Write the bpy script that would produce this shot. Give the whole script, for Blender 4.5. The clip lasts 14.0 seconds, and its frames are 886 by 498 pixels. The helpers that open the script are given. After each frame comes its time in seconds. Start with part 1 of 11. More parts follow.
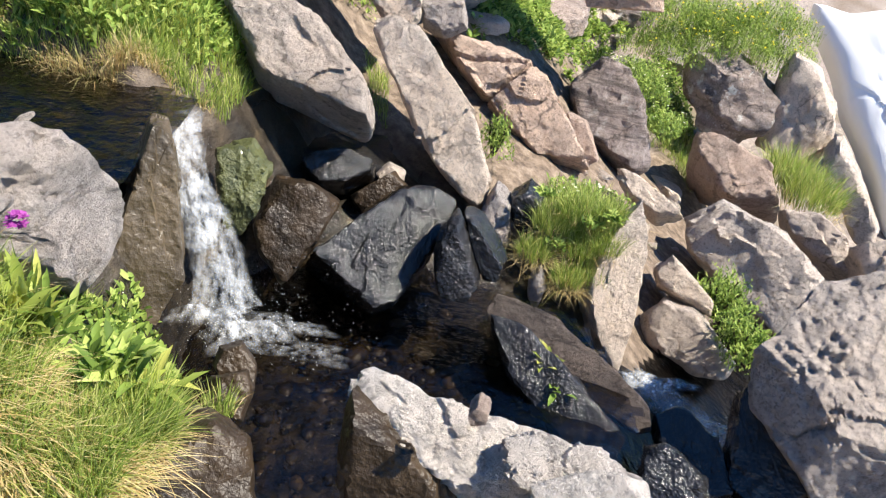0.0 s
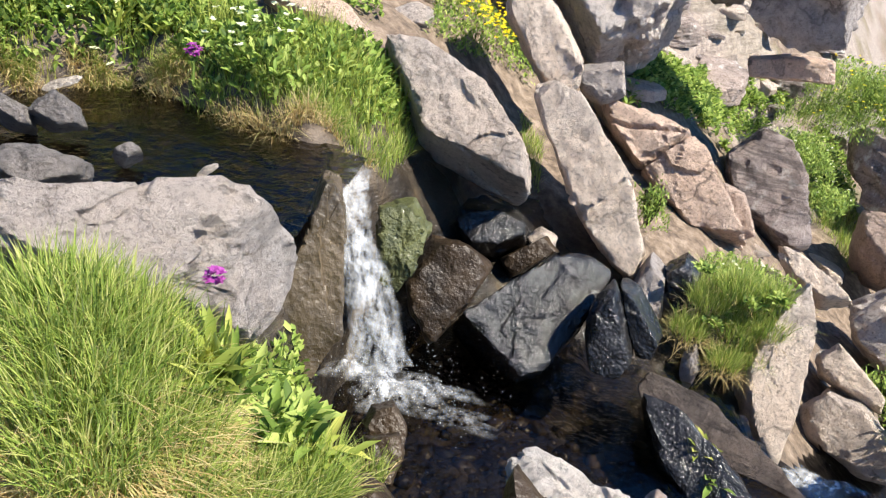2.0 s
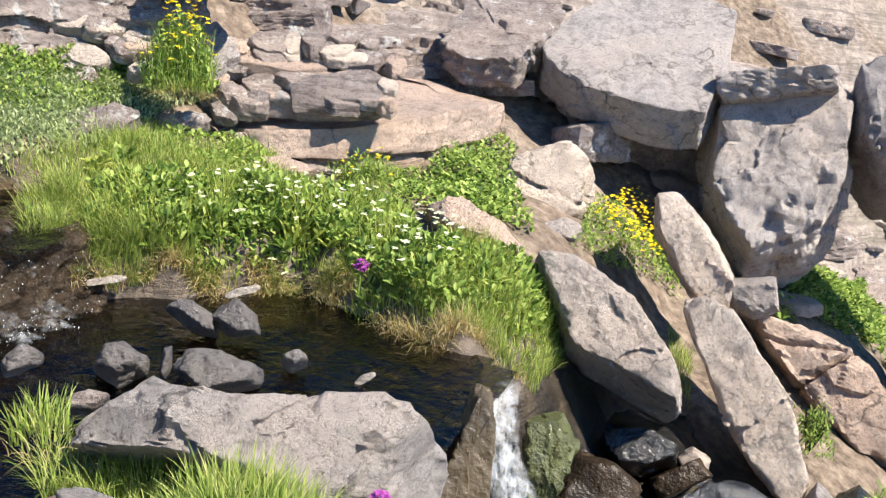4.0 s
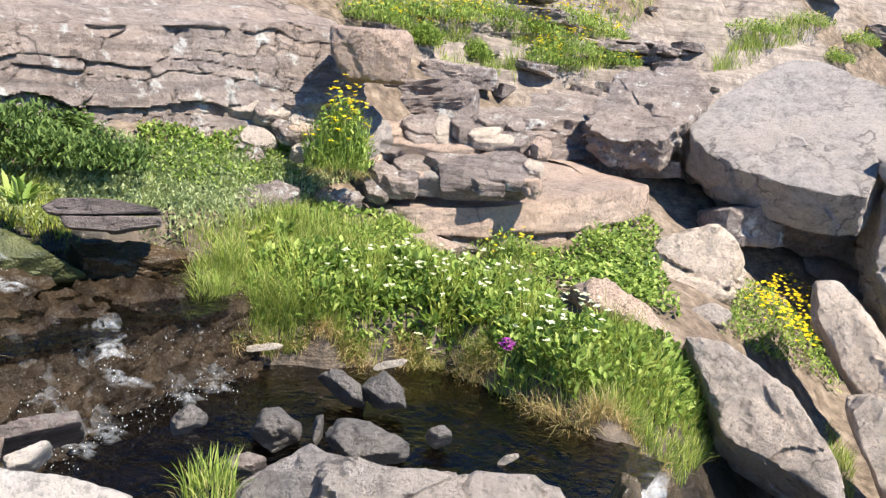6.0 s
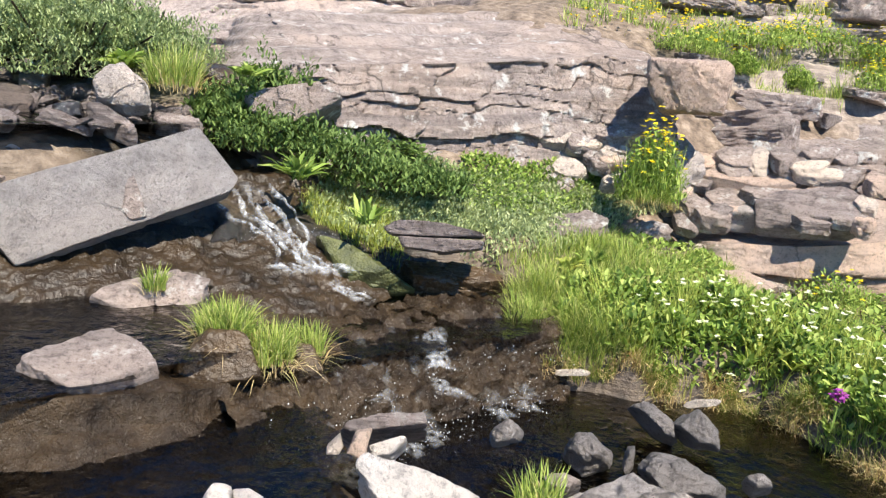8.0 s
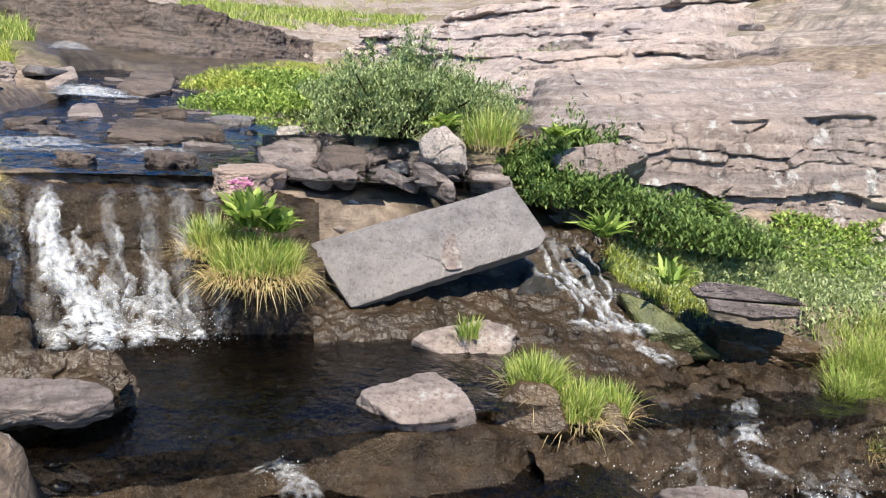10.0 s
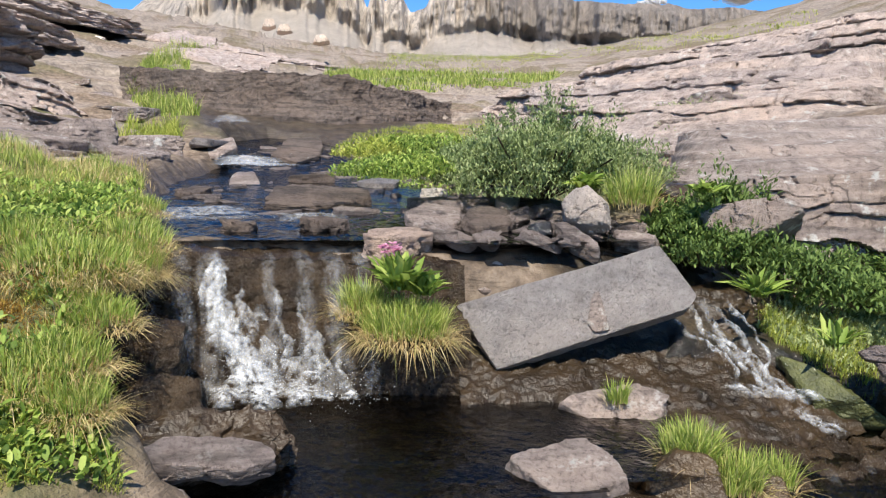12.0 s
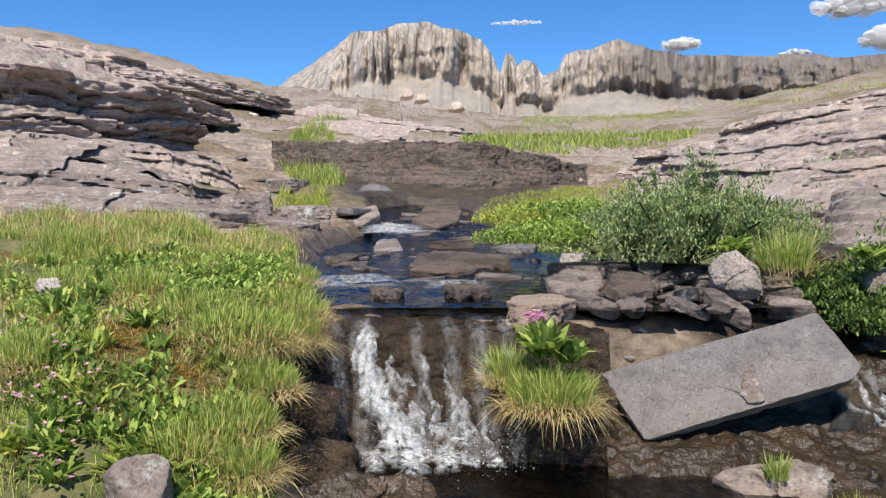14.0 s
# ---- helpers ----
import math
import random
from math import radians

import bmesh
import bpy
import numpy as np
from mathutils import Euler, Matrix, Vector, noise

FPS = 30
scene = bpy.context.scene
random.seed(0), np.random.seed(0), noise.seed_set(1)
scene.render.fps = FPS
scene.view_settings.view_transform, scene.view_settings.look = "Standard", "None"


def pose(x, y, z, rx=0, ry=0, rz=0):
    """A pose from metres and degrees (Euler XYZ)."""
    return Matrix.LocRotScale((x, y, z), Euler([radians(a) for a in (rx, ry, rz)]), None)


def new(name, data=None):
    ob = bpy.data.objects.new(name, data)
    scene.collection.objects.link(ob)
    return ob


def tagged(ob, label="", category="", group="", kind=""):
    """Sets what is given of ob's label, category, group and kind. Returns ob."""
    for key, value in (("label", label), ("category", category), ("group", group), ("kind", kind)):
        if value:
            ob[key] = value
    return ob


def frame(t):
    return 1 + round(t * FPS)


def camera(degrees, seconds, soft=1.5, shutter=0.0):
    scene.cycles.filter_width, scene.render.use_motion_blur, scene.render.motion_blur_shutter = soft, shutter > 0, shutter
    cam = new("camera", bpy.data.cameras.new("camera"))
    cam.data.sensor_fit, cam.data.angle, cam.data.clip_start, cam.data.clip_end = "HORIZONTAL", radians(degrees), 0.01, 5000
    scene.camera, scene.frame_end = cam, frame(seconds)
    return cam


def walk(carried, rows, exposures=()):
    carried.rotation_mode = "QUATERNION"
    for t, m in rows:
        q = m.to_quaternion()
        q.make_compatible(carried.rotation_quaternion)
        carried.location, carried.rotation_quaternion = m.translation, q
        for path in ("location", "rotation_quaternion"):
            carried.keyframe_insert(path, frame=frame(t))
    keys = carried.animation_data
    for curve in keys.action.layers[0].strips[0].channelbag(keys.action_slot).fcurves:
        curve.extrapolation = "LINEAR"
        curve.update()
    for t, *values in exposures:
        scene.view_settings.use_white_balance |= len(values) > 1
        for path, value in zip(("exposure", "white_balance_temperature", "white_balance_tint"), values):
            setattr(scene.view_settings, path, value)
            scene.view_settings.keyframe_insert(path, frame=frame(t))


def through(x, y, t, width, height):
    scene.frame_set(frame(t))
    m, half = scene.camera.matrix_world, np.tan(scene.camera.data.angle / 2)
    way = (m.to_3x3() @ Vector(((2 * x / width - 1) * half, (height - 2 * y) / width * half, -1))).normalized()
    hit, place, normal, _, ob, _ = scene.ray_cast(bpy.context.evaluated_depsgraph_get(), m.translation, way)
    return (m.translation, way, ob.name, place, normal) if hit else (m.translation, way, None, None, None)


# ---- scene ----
cam = camera(57.6, 14.0, soft=1.22)
METRES, EYE, TILT, LEAN, TURN = 0.75, 2.0, -32.5, -9.0, 0.0
ROWS = [
    (0.0, 0.0, 0.0, 0.0, -0.0, -0.0, -0.0),
    (0.5, -0.0419, 0.0224, 0.0168, 1.99, 0.69, -0.39),
    (1.0, -0.0741, 0.0442, 0.0234, 3.94, 1.22, -1.34),
    (1.5, -0.1203, 0.074, 0.0241, 6.15, 1.7, -2.94),
    (2.0, -0.1575, 0.0651, 0.0451, 8.84, 3.74, -4.19),
    (2.5, -0.1852, 0.0441, 0.0687, 11.39, 7.59, -5.3),
    (3.0, -0.2006, 0.0098, 0.0893, 13.84, 11.24, -6.36),
    (5.5, -0.2476, -0.0928, 0.1102, 23.66, 20.3, -11.3),
    (6.0, -0.274, -0.1134, 0.0982, 26.21, 20.53, -12.97),
    (6.5, -0.2984, -0.1512, 0.084, 30.15, 20.18, -15.23),
    (7.0, -0.3306, -0.1954, 0.0643, 35.28, 19.45, -18.07),
    (7.5, -0.351, -0.2379, 0.0355, 40.13, 18.34, -20.66),
    (8.0, -0.3681, -0.2771, 0.0147, 44.74, 16.9, -22.46),
    (8.5, -0.3753, -0.3337, -0.0098, 50.87, 15.14, -24.5),
    (9.0, -0.3943, -0.3845, -0.0272, 56.77, 13.52, -26.64),
    (11.5, -0.3976, -0.4963, -0.0346, 73.1, 10.16, -31.33),
    (12.0, -0.3885, -0.5148, -0.0364, 76.09, 9.75, -31.05),
    (12.5, -0.3557, -0.5416, -0.0366, 78.74, 9.74, -31.15),
    (13.0, -0.3486, -0.5531, -0.036, 80.83, 9.69, -31.66),
    (13.5, -0.3327, -0.5673, -0.0405, 83.45, 9.28, -31.91),
    (14.0, -0.3101, -0.5889, -0.0426, 87.2, 8.25, -32.11),
]
walk(cam, [(t, pose(0, 0, EYE, TILT, LEAN, TURN) @ pose(METRES * x, METRES * y, METRES * z, 90 + pitch, roll, yaw)) for t, x, y, z, yaw, pitch, roll in ROWS],
     exposures=[(0.0, 1.19), (3.0, 1.2), (5.5, 1.1), (8.5, 1.21), (11.5, 0.85), (13.0, 0.7), (14.0, 0.62)])

# ---------------------------------------------------------------- light
SUN_AZ, SUN_EL = radians(104), radians(54)      # azimuth clockwise from +y
to_sun = Vector((math.sin(SUN_AZ) * math.cos(SUN_EL), math.cos(SUN_AZ) * math.cos(SUN_EL), math.sin(SUN_EL)))
world = bpy.data.worlds.new("sky")
scene.world = world
world.use_nodes = True
wt = world.node_tree
sky = wt.nodes.new("ShaderNodeTexSky")
sky.sky_type, sky.sun_disc = "NISHITA", False
sky.sun_elevation, sky.sun_rotation = SUN_EL, SUN_AZ
sky.altitude, sky.air_density, sky.dust_density, sky.ozone_density = 3500, 1.0, 0.0, 5.0
wt.nodes["Background"].inputs["Strength"].default_value = 0.12
deep = wt.nodes.new("ShaderNodeHueSaturation")          # thin, dry mountain air: a deeper blue
deep.inputs["Saturation"].default_value, deep.inputs["Value"].default_value = 1.2, 0.97
wt.links.new(sky.outputs[0], deep.inputs["Color"])
wt.links.new(deep.outputs[0], wt.nodes["Background"].inputs["Color"])
sun = new("sun", bpy.data.lights.new("sun", "SUN"))
sun.data.energy, sun.data.angle, sun.data.color = 4.8, radians(0.55), (1.0, 0.925, 0.80)
sun.rotation_euler = (-to_sun).to_track_quat("-Z", "Y").to_euler()

# ---------------------------------------------------------------- materials
class Mat:
    """A small builder of node materials in object or world coordinates."""

    def __init__(self, name, coords="Object"):
        self.m = bpy.data.materials.new(name)
        self.m.use_nodes = True
        self.t = self.m.node_tree
        self.b = self.t.nodes["Principled BSDF"]
        self.out = self.t.nodes["Material Output"]
        if coords == "World":
            self.co = self.t.nodes.new("ShaderNodeNewGeometry").outputs["Position"]
        else:
            self.co = self.t.nodes.new("ShaderNodeTexCoord").outputs["Object"]

    def link(self, a, b):
        self.t.links.new(a, b)

    def noise(self, scale, detail=4, rough=0.6, stretch=None, kind="FBM"):
        n = self.t.nodes.new("ShaderNodeTexNoise")
        n.inputs["Scale"].default_value, n.inputs["Detail"].default_value, n.inputs["Roughness"].default_value = scale, detail, rough
        co = self.co
        if stretch:
            mp = self.t.nodes.new("ShaderNodeMapping")
            mp.inputs["Scale"].default_value = stretch
            self.link(co, mp.inputs["Vector"])
            co = mp.outputs[0]
        self.link(co, n.inputs["Vector"])
        return n.outputs["Fac"]

    def voronoi(self, scale, feature="F1", stretch=None):
        n = self.t.nodes.new("ShaderNodeTexVoronoi")
        n.feature = feature
        n.inputs["Scale"].default_value = scale
        co = self.co
        if stretch:
            mp = self.t.nodes.new("ShaderNodeMapping")
            mp.inputs["Scale"].default_value = stretch
            self.link(co, mp.inputs["Vector"])
            co = mp.outputs[0]
        self.link(co, n.inputs["Vector"])
        return n.outputs["Distance"]

    def ramp(self, fac, *stops):
        r = self.t.nodes.new("ShaderNodeValToRGB")
        e = r.color_ramp.elements
        while len(e) < len(stops):
            e.new(0.5)
        for el, (p, c) in zip(e, stops):
            el.position = p
            el.color = (*c, 1) if isinstance(c, tuple) else (c, c, c, 1)
        self.link(fac, r.inputs[0])
        return r.outputs[0]

    def mix(self, fac, a, b, how="MIX"):
        n = self.t.nodes.new("ShaderNodeMix")
        n.data_type, n.blend_type = "RGBA", how
        for sock, v in ((n.inputs[0], fac), (n.inputs[6], a), (n.inputs[7], b)):
            if isinstance(v, (int, float)):
                sock.default_value = v if sock == n.inputs[0] else (v, v, v, 1)
            elif isinstance(v, tuple):
                sock.default_value = (*v, 1)
            else:
                self.link(v, sock)
        return n.outputs[2]

    def math(self, op, a, b=0.0, c=None):
        n = self.t.nodes.new("ShaderNodeMath")
        n.operation = op
        for sock, v in zip(n.inputs, (a, b, c)):
            if v is None:
                continue
            if isinstance(v, (int, float)):
                sock.default_value = v
            else:
                self.link(v, sock)
        return n.outputs[0]

    def attr(self, name):
        n = self.t.nodes.new("ShaderNodeAttribute")
        n.attribute_name = name
        return n.outputs["Fac"]

    def island(self):
        return self.t.nodes.new("ShaderNodeNewGeometry").outputs["Random Per Island"]

    def bump(self, *layers):
        last = None
        for height, strength, dist in layers:
            n = self.t.nodes.new("ShaderNodeBump")
            n.inputs["Strength"].default_value, n.inputs["Distance"].default_value = strength, dist
            self.link(height, n.inputs["Height"])
            if last:
                self.link(last, n.inputs["Normal"])
            last = n.outputs[0]
        self.link(last, self.b.inputs["Normal"])
        return last

    def set(self, color=None, rough=None, **more):
        for key, v in (("Base Color", color), ("Roughness", rough), *((k.replace("_", " "), v) for k, v in more.items())):
            if v is None:
                continue
            s = self.b.inputs[key]
            if isinstance(v, (int, float)):
                s.default_value = v
            elif isinstance(v, tuple):
                s.default_value = (*v, 1)
            else:
                self.link(v, s)
        return self.m


def rock_material(name, dark, mid, light, pits=0.5, lichen=0.0, rough=0.85, coarse=1.0, strata=0.0, veins=0.7):
    k = Mat(name)
    big, fine, grit = k.noise(2.2 * coarse, 6, 0.65), k.noise(14 * coarse, 8, 0.75), k.noise(110, 5, 0.75)
    col = k.ramp(big, (0.3, dark), (0.5, mid), (0.72, light))
    col = k.mix(k.ramp(fine, (0.40, 0.0), (0.62, 0.9)), col, light)
    col = k.mix(k.ramp(fine, (0.30, 0.75), (0.42, 0.0)), col, tuple(c * 0.55 for c in dark))
    spots = k.ramp(k.voronoi(46 * coarse), (0.0, 0.55), (0.22, 1.0))
    col = k.mix(0.7 * pits, col, k.mix(1.0, col, spots, "MULTIPLY"))
    col = k.mix(k.ramp(k.noise(55, 8, 0.75), (0.365, 0.6), (0.475, 0.0)), col, tuple(c * 0.6 for c in dark))
    # ochre and grey stains, a few hairline cracks, and each rock its own tone
    stain = k.ramp(k.noise(1.1 * coarse, 5, 0.7), (0.42, 0.0), (0.62, 0.75))
    col = k.mix(stain, col, k.mix(1.0, col, (1.06, 0.98, 0.90), "MULTIPLY"))
    col = k.mix(k.ramp(k.noise(0.8 * coarse, 6, 0.7), (0.58, 0.0), (0.74, 0.45)), col, tuple(c * 0.8 for c in dark))
    vein = k.ramp(k.noise(1.7 * coarse, 5, 0.55), (0.488, 0.0), (0.497, 1.0), (0.503, 1.0), (0.512, 0.0))
    vein = k.math("MULTIPLY", vein, k.ramp(k.noise(1.3, 2), (0.45, 0.0), (0.6, 1.0)))
    col = k.mix(k.math("MULTIPLY", vein, veins), col, tuple(c * 0.3 for c in dark))
    tone = k.t.nodes.new("ShaderNodeObjectInfo").outputs["Random"]
    col = k.mix(1.0, col, k.ramp(tone, (0.0, (1.18, 1.17, 1.21)), (0.5, (1.38, 1.36, 1.37)), (1.0, (1.55, 1.51, 1.49))), "MULTIPLY")
    if strata:
        own, k.co = k.co, k.t.nodes.new("ShaderNodeNewGeometry").outputs["Position"]
        band = k.noise(3.0, 6, 0.65, (0.6, 0.6, 7.0))
        k.co = own
        col = k.mix(k.ramp(band, (0.40, strata), (0.52, 0.0)), col, tuple(c * 0.5 for c in dark))
    if lichen:
        col = k.mix(k.math("MULTIPLY", k.ramp(k.noise(7, 5, 0.7), (0.58, 0.0), (0.66, 1.0)), lichen), col, (0.66, 0.65, 0.62))
    layers = [(vein, 0.8 * veins, -0.02), (k.noise(5 * coarse, 10, 0.72), 0.7, 0.09), (fine, 0.9, 0.04), (k.noise(34, 8, 0.72), 0.9, 0.026), (grit, 1.0, 0.012), (k.voronoi(46 * coarse), 0.6 * pits, 0.016)]
    if strata:
        layers.insert(0, (band, 0.9 * strata, 0.05))
    k.bump(*layers)
    return k.set(col, rough)


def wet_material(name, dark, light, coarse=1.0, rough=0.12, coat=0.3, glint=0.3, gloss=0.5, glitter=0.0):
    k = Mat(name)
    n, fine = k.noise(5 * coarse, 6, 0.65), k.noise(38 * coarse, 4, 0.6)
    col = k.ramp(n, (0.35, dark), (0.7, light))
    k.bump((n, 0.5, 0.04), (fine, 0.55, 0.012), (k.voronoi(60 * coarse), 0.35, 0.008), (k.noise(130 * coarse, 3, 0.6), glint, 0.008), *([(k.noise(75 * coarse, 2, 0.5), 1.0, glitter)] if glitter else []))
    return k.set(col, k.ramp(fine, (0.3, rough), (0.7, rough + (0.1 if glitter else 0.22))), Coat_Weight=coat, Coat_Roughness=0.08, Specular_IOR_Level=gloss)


M_TAN = rock_material("tan_rock", (0.29, 0.243, 0.202), (0.43, 0.368, 0.313), (0.55, 0.49, 0.427), 0.25)
M_GREY = rock_material("grey_rock", (0.2, 0.177, 0.163), (0.31, 0.281, 0.262), (0.43, 0.40, 0.377), 0.2)
M_PINK = rock_material("pinkish_rock", (0.25, 0.19, 0.155), (0.38, 0.29, 0.235), (0.50, 0.40, 0.33), 0.3)
M_PITTED = rock_material("pitted_rock", (0.16, 0.14, 0.125), (0.33, 0.295, 0.265), (0.46, 0.42, 0.385), 1.0, 0, 0.9, 0.6)
M_LAYERED = rock_material("layered_rock", (0.13, 0.108, 0.098), (0.242, 0.202, 0.183), (0.365, 0.315, 0.289), 0.25, 1.0, 0.9, 1.0, 0.3)
M_BEDROCK = rock_material("weathered_bedrock", (0.145, 0.12, 0.11), (0.285, 0.238, 0.217), (0.42, 0.362, 0.333), 0.3, 0.7, 0.9, 0.8, 0.15)
M_DARKLAYER = rock_material("dark_layered_rock", (0.13, 0.105, 0.10), (0.21, 0.175, 0.165), (0.30, 0.265, 0.25), 0.25, 0.25, 0.9, 1.0, 0.7)
M_POOLSTONE = rock_material("wet_grey_stone", (0.06, 0.056, 0.055), (0.125, 0.118, 0.116), (0.22, 0.212, 0.21), 0.3, 0, 0.5)
M_DARKROCK = rock_material("dark_brown_rock", (0.055, 0.044, 0.038), (0.10, 0.08, 0.068), (0.17, 0.138, 0.118), 0.2, 0, 0.9, 1.0, 0.6)
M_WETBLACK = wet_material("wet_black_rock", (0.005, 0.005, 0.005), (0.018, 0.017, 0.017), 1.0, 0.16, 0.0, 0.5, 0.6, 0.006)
M_FILMROCK = wet_material("rock_under_running_water", (0.015, 0.01, 0.006), (0.062, 0.042, 0.024), 1.2, 0.17, 0.0, 1.0, 0.32)
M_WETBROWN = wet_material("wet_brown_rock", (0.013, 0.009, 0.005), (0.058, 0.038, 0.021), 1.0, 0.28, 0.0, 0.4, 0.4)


def ground_material():
    k = Mat("earth_and_bedrock", "World")
    wet, rock, grass = k.attr("wet"), k.attr("rock"), k.attr("grass")
    big, fine, grit = k.noise(1.6, 5), k.noise(11, 6, 0.7), k.noise(70, 4, 0.7)
    soil = k.ramp(fine, (0.32, (0.06, 0.043, 0.03)), (0.5, (0.17, 0.125, 0.09)), (0.70, (0.33, 0.26, 0.195)))
    stone = k.ramp(fine, (0.3, (0.135, 0.108, 0.095)), (0.52, (0.295, 0.243, 0.205)), (0.75, (0.46, 0.395, 0.34)))
    band = k.noise(2.4, 6, 0.65, (0.5, 0.5, 7.0))
    stone = k.mix(k.ramp(band, (0.40, 0.55), (0.52, 0.0)), stone, (0.09, 0.073, 0.064))
    turf = k.ramp(k.noise(7, 6, 0.7), (0.32, (0.04, 0.045, 0.014)), (0.5, (0.09, 0.10, 0.03)), (0.62, (0.17, 0.14, 0.055)), (0.75, (0.23, 0.18, 0.10)))
    bed = k.ramp(k.noise(6, 6, 0.65), (0.32, (0.008, 0.007, 0.006)), (0.52, (0.036, 0.029, 0.021)), (0.75, (0.12, 0.09, 0.055)))
    col = k.mix(rock, soil, stone)
    col = k.mix(grass, col, turf)
    col = k.mix(wet, col, bed)
    k.bump((band, 0.5, 0.07), (fine, 0.7, 0.035), (grit, 0.5, 0.009))
    ro = k.math("MULTIPLY_ADD", wet, -0.72, 0.9)
    return k.set(col, ro)


def water_material(name, tint=(0.42, 0.38, 0.31), rip=1.0, scales=(5, 24, 80), run=(1, 1, 1), ior=1.5):
    """Clear water: what lies under it shows through, a ripple gloss on top."""
    k = Mat(name, "World")
    tr = k.t.nodes.new("ShaderNodeBsdfTransparent")
    tr.inputs[0].default_value = (*tint, 1)
    gl = k.t.nodes.new("ShaderNodeBsdfGlossy")
    gl.inputs["Roughness"].default_value = 0.05
    fr = k.t.nodes.new("ShaderNodeFresnel")
    fr.inputs["IOR"].default_value = ior
    mx = k.t.nodes.new("ShaderNodeMixShader")
    nrm = k.bump((k.noise(scales[0], 3, 0.55, run), 0.5 * rip, 0.06), (k.noise(scales[1], 3, 0.6, run), 0.45 * rip, 0.02), (k.noise(scales[2], 2, 0.5, run), 0.25 * rip, 0.006))
    k.link(nrm, gl.inputs["Normal"])
    k.link(nrm, fr.inputs["Normal"])
    k.link(fr.outputs[0], mx.inputs[0])
    k.link(tr.outputs[0], mx.inputs[1])
    k.link(gl.outputs[0], mx.inputs[2])
    k.link(mx.outputs[0], k.out.inputs["Surface"])
    return k.m


M_GROUND = ground_material()
M_WATER = water_material("clear_stream_water", (0.27, 0.25, 0.215), rip=1.5)
M_CLEARWATER = water_material("clear_pool_water", (0.48, 0.44, 0.37), rip=1.2)
M_FASTWATER = water_material("dark_running_water", (0.10, 0.10, 0.10), 0.7, ior=1.18)
M_UPWATER = water_material("rippled_stream_water", (0.07, 0.08, 0.095), 2.2, (4.0, 9.0, 26.0), (0.7, 1.5, 1))


def foam_material():
    k = Mat("white_water", "World")
    tr = k.t.nodes.new("ShaderNodeBsdfTransparent")
    mx = k.t.nodes.new("ShaderNodeMixShader")
    k.set((0.82, 0.85, 0.88), 0.25, Transmission_Weight=0.2, IOR=1.33)
    holes = k.math("MULTIPLY", k.ramp(k.noise(34, 5, 0.7, (1, 1, 0.22)), (0.38, 0.0), (0.72, 1.0)), k.attr("cover"))
    k.bump((k.noise(45, 3), 0.6, 0.02))
    k.link(holes, mx.inputs[0])
    k.link(tr.outputs[0], mx.inputs[1])
    k.link(k.b.outputs[0], mx.inputs[2])
    k.link(mx.outputs[0], k.out.inputs["Surface"])
    return k.m


M_FOAM = foam_material()


def leaf_material(name, *greens, gloss=0.6, through=0.42):
    """Blades and leaves; each one takes its own shade."""
    k = Mat(name)
    n = len(greens)
    col = k.ramp(k.island(), *[(0.04 + 0.92 * i / max(n - 1, 1), (g[0] * 1.1, g[1] * 1.07, g[2] * 1.15)) for i, g in enumerate(greens)])
    k.set(col, gloss, Specular_IOR_Level=0.22)
    tl = k.t.nodes.new("ShaderNodeBsdfTranslucent")
    k.link(col, tl.inputs[0])
    mx = k.t.nodes.new("ShaderNodeMixShader")
    mx.inputs[0].default_value = through
    k.link(k.b.outputs[0], mx.inputs[1])
    k.link(tl.outputs[0], mx.inputs[2])
    k.link(mx.outputs[0], k.out.inputs["Surface"])
    return k.m


M_SNOW = Mat("old_snow").set((0.86, 0.87, 0.88), 0.6)


def cloud_material():
    """Cloud: light scatters through it as well as back from it."""
    k = Mat("cloud")
    df, tl, tr = (k.t.nodes.new(n) for n in ("ShaderNodeBsdfDiffuse", "ShaderNodeBsdfTranslucent", "ShaderNodeBsdfTransparent"))
    df.inputs[0].default_value = tl.inputs[0].default_value = (0.95, 0.95, 0.96, 1)
    a, b = k.t.nodes.new("ShaderNodeMixShader"), k.t.nodes.new("ShaderNodeMixShader")
    a.inputs[0].default_value, b.inputs[0].default_value = 0.5, 0.68
    k.link(df.outputs[0], a.inputs[1])
    k.link(tl.outputs[0], a.inputs[2])
    k.link(a.outputs[0], b.inputs[1])
    k.link(tr.outputs[0], b.inputs[2])
    k.link(b.outputs[0], k.out.inputs["Surface"])
    return k.m


M_CLOUD = cloud_material()
M_MOSS = wet_material("mossy_rock", (0.038, 0.044, 0.013), (0.115, 0.122, 0.036), 1.5, 0.5)
M_PALE = rock_material("pale_rock", (0.31, 0.29, 0.27), (0.47, 0.445, 0.415), (0.64, 0.615, 0.585), 0.15)
M_BROWN = wet_material("damp_brown_rock", (0.022, 0.014, 0.007), (0.095, 0.06, 0.028), 1.0, 0.25, 0.0, 0.5, 0.4)
M_OLIVE = wet_material("damp_olive_rock", (0.045, 0.034, 0.02), (0.14, 0.105, 0.064), 0.8, 0.3, 0.1, 0.25)
M_SLAB = rock_material("smooth_slab_rock", (0.115, 0.107, 0.105), (0.185, 0.175, 0.172), (0.28, 0.266, 0.262), 0.1, veins=0.15, coarse=0.7)
M_WOOD = rock_material("bleached_wood", (0.3, 0.25, 0.2), (0.45, 0.4, 0.34), (0.6, 0.55, 0.48), 0.1)
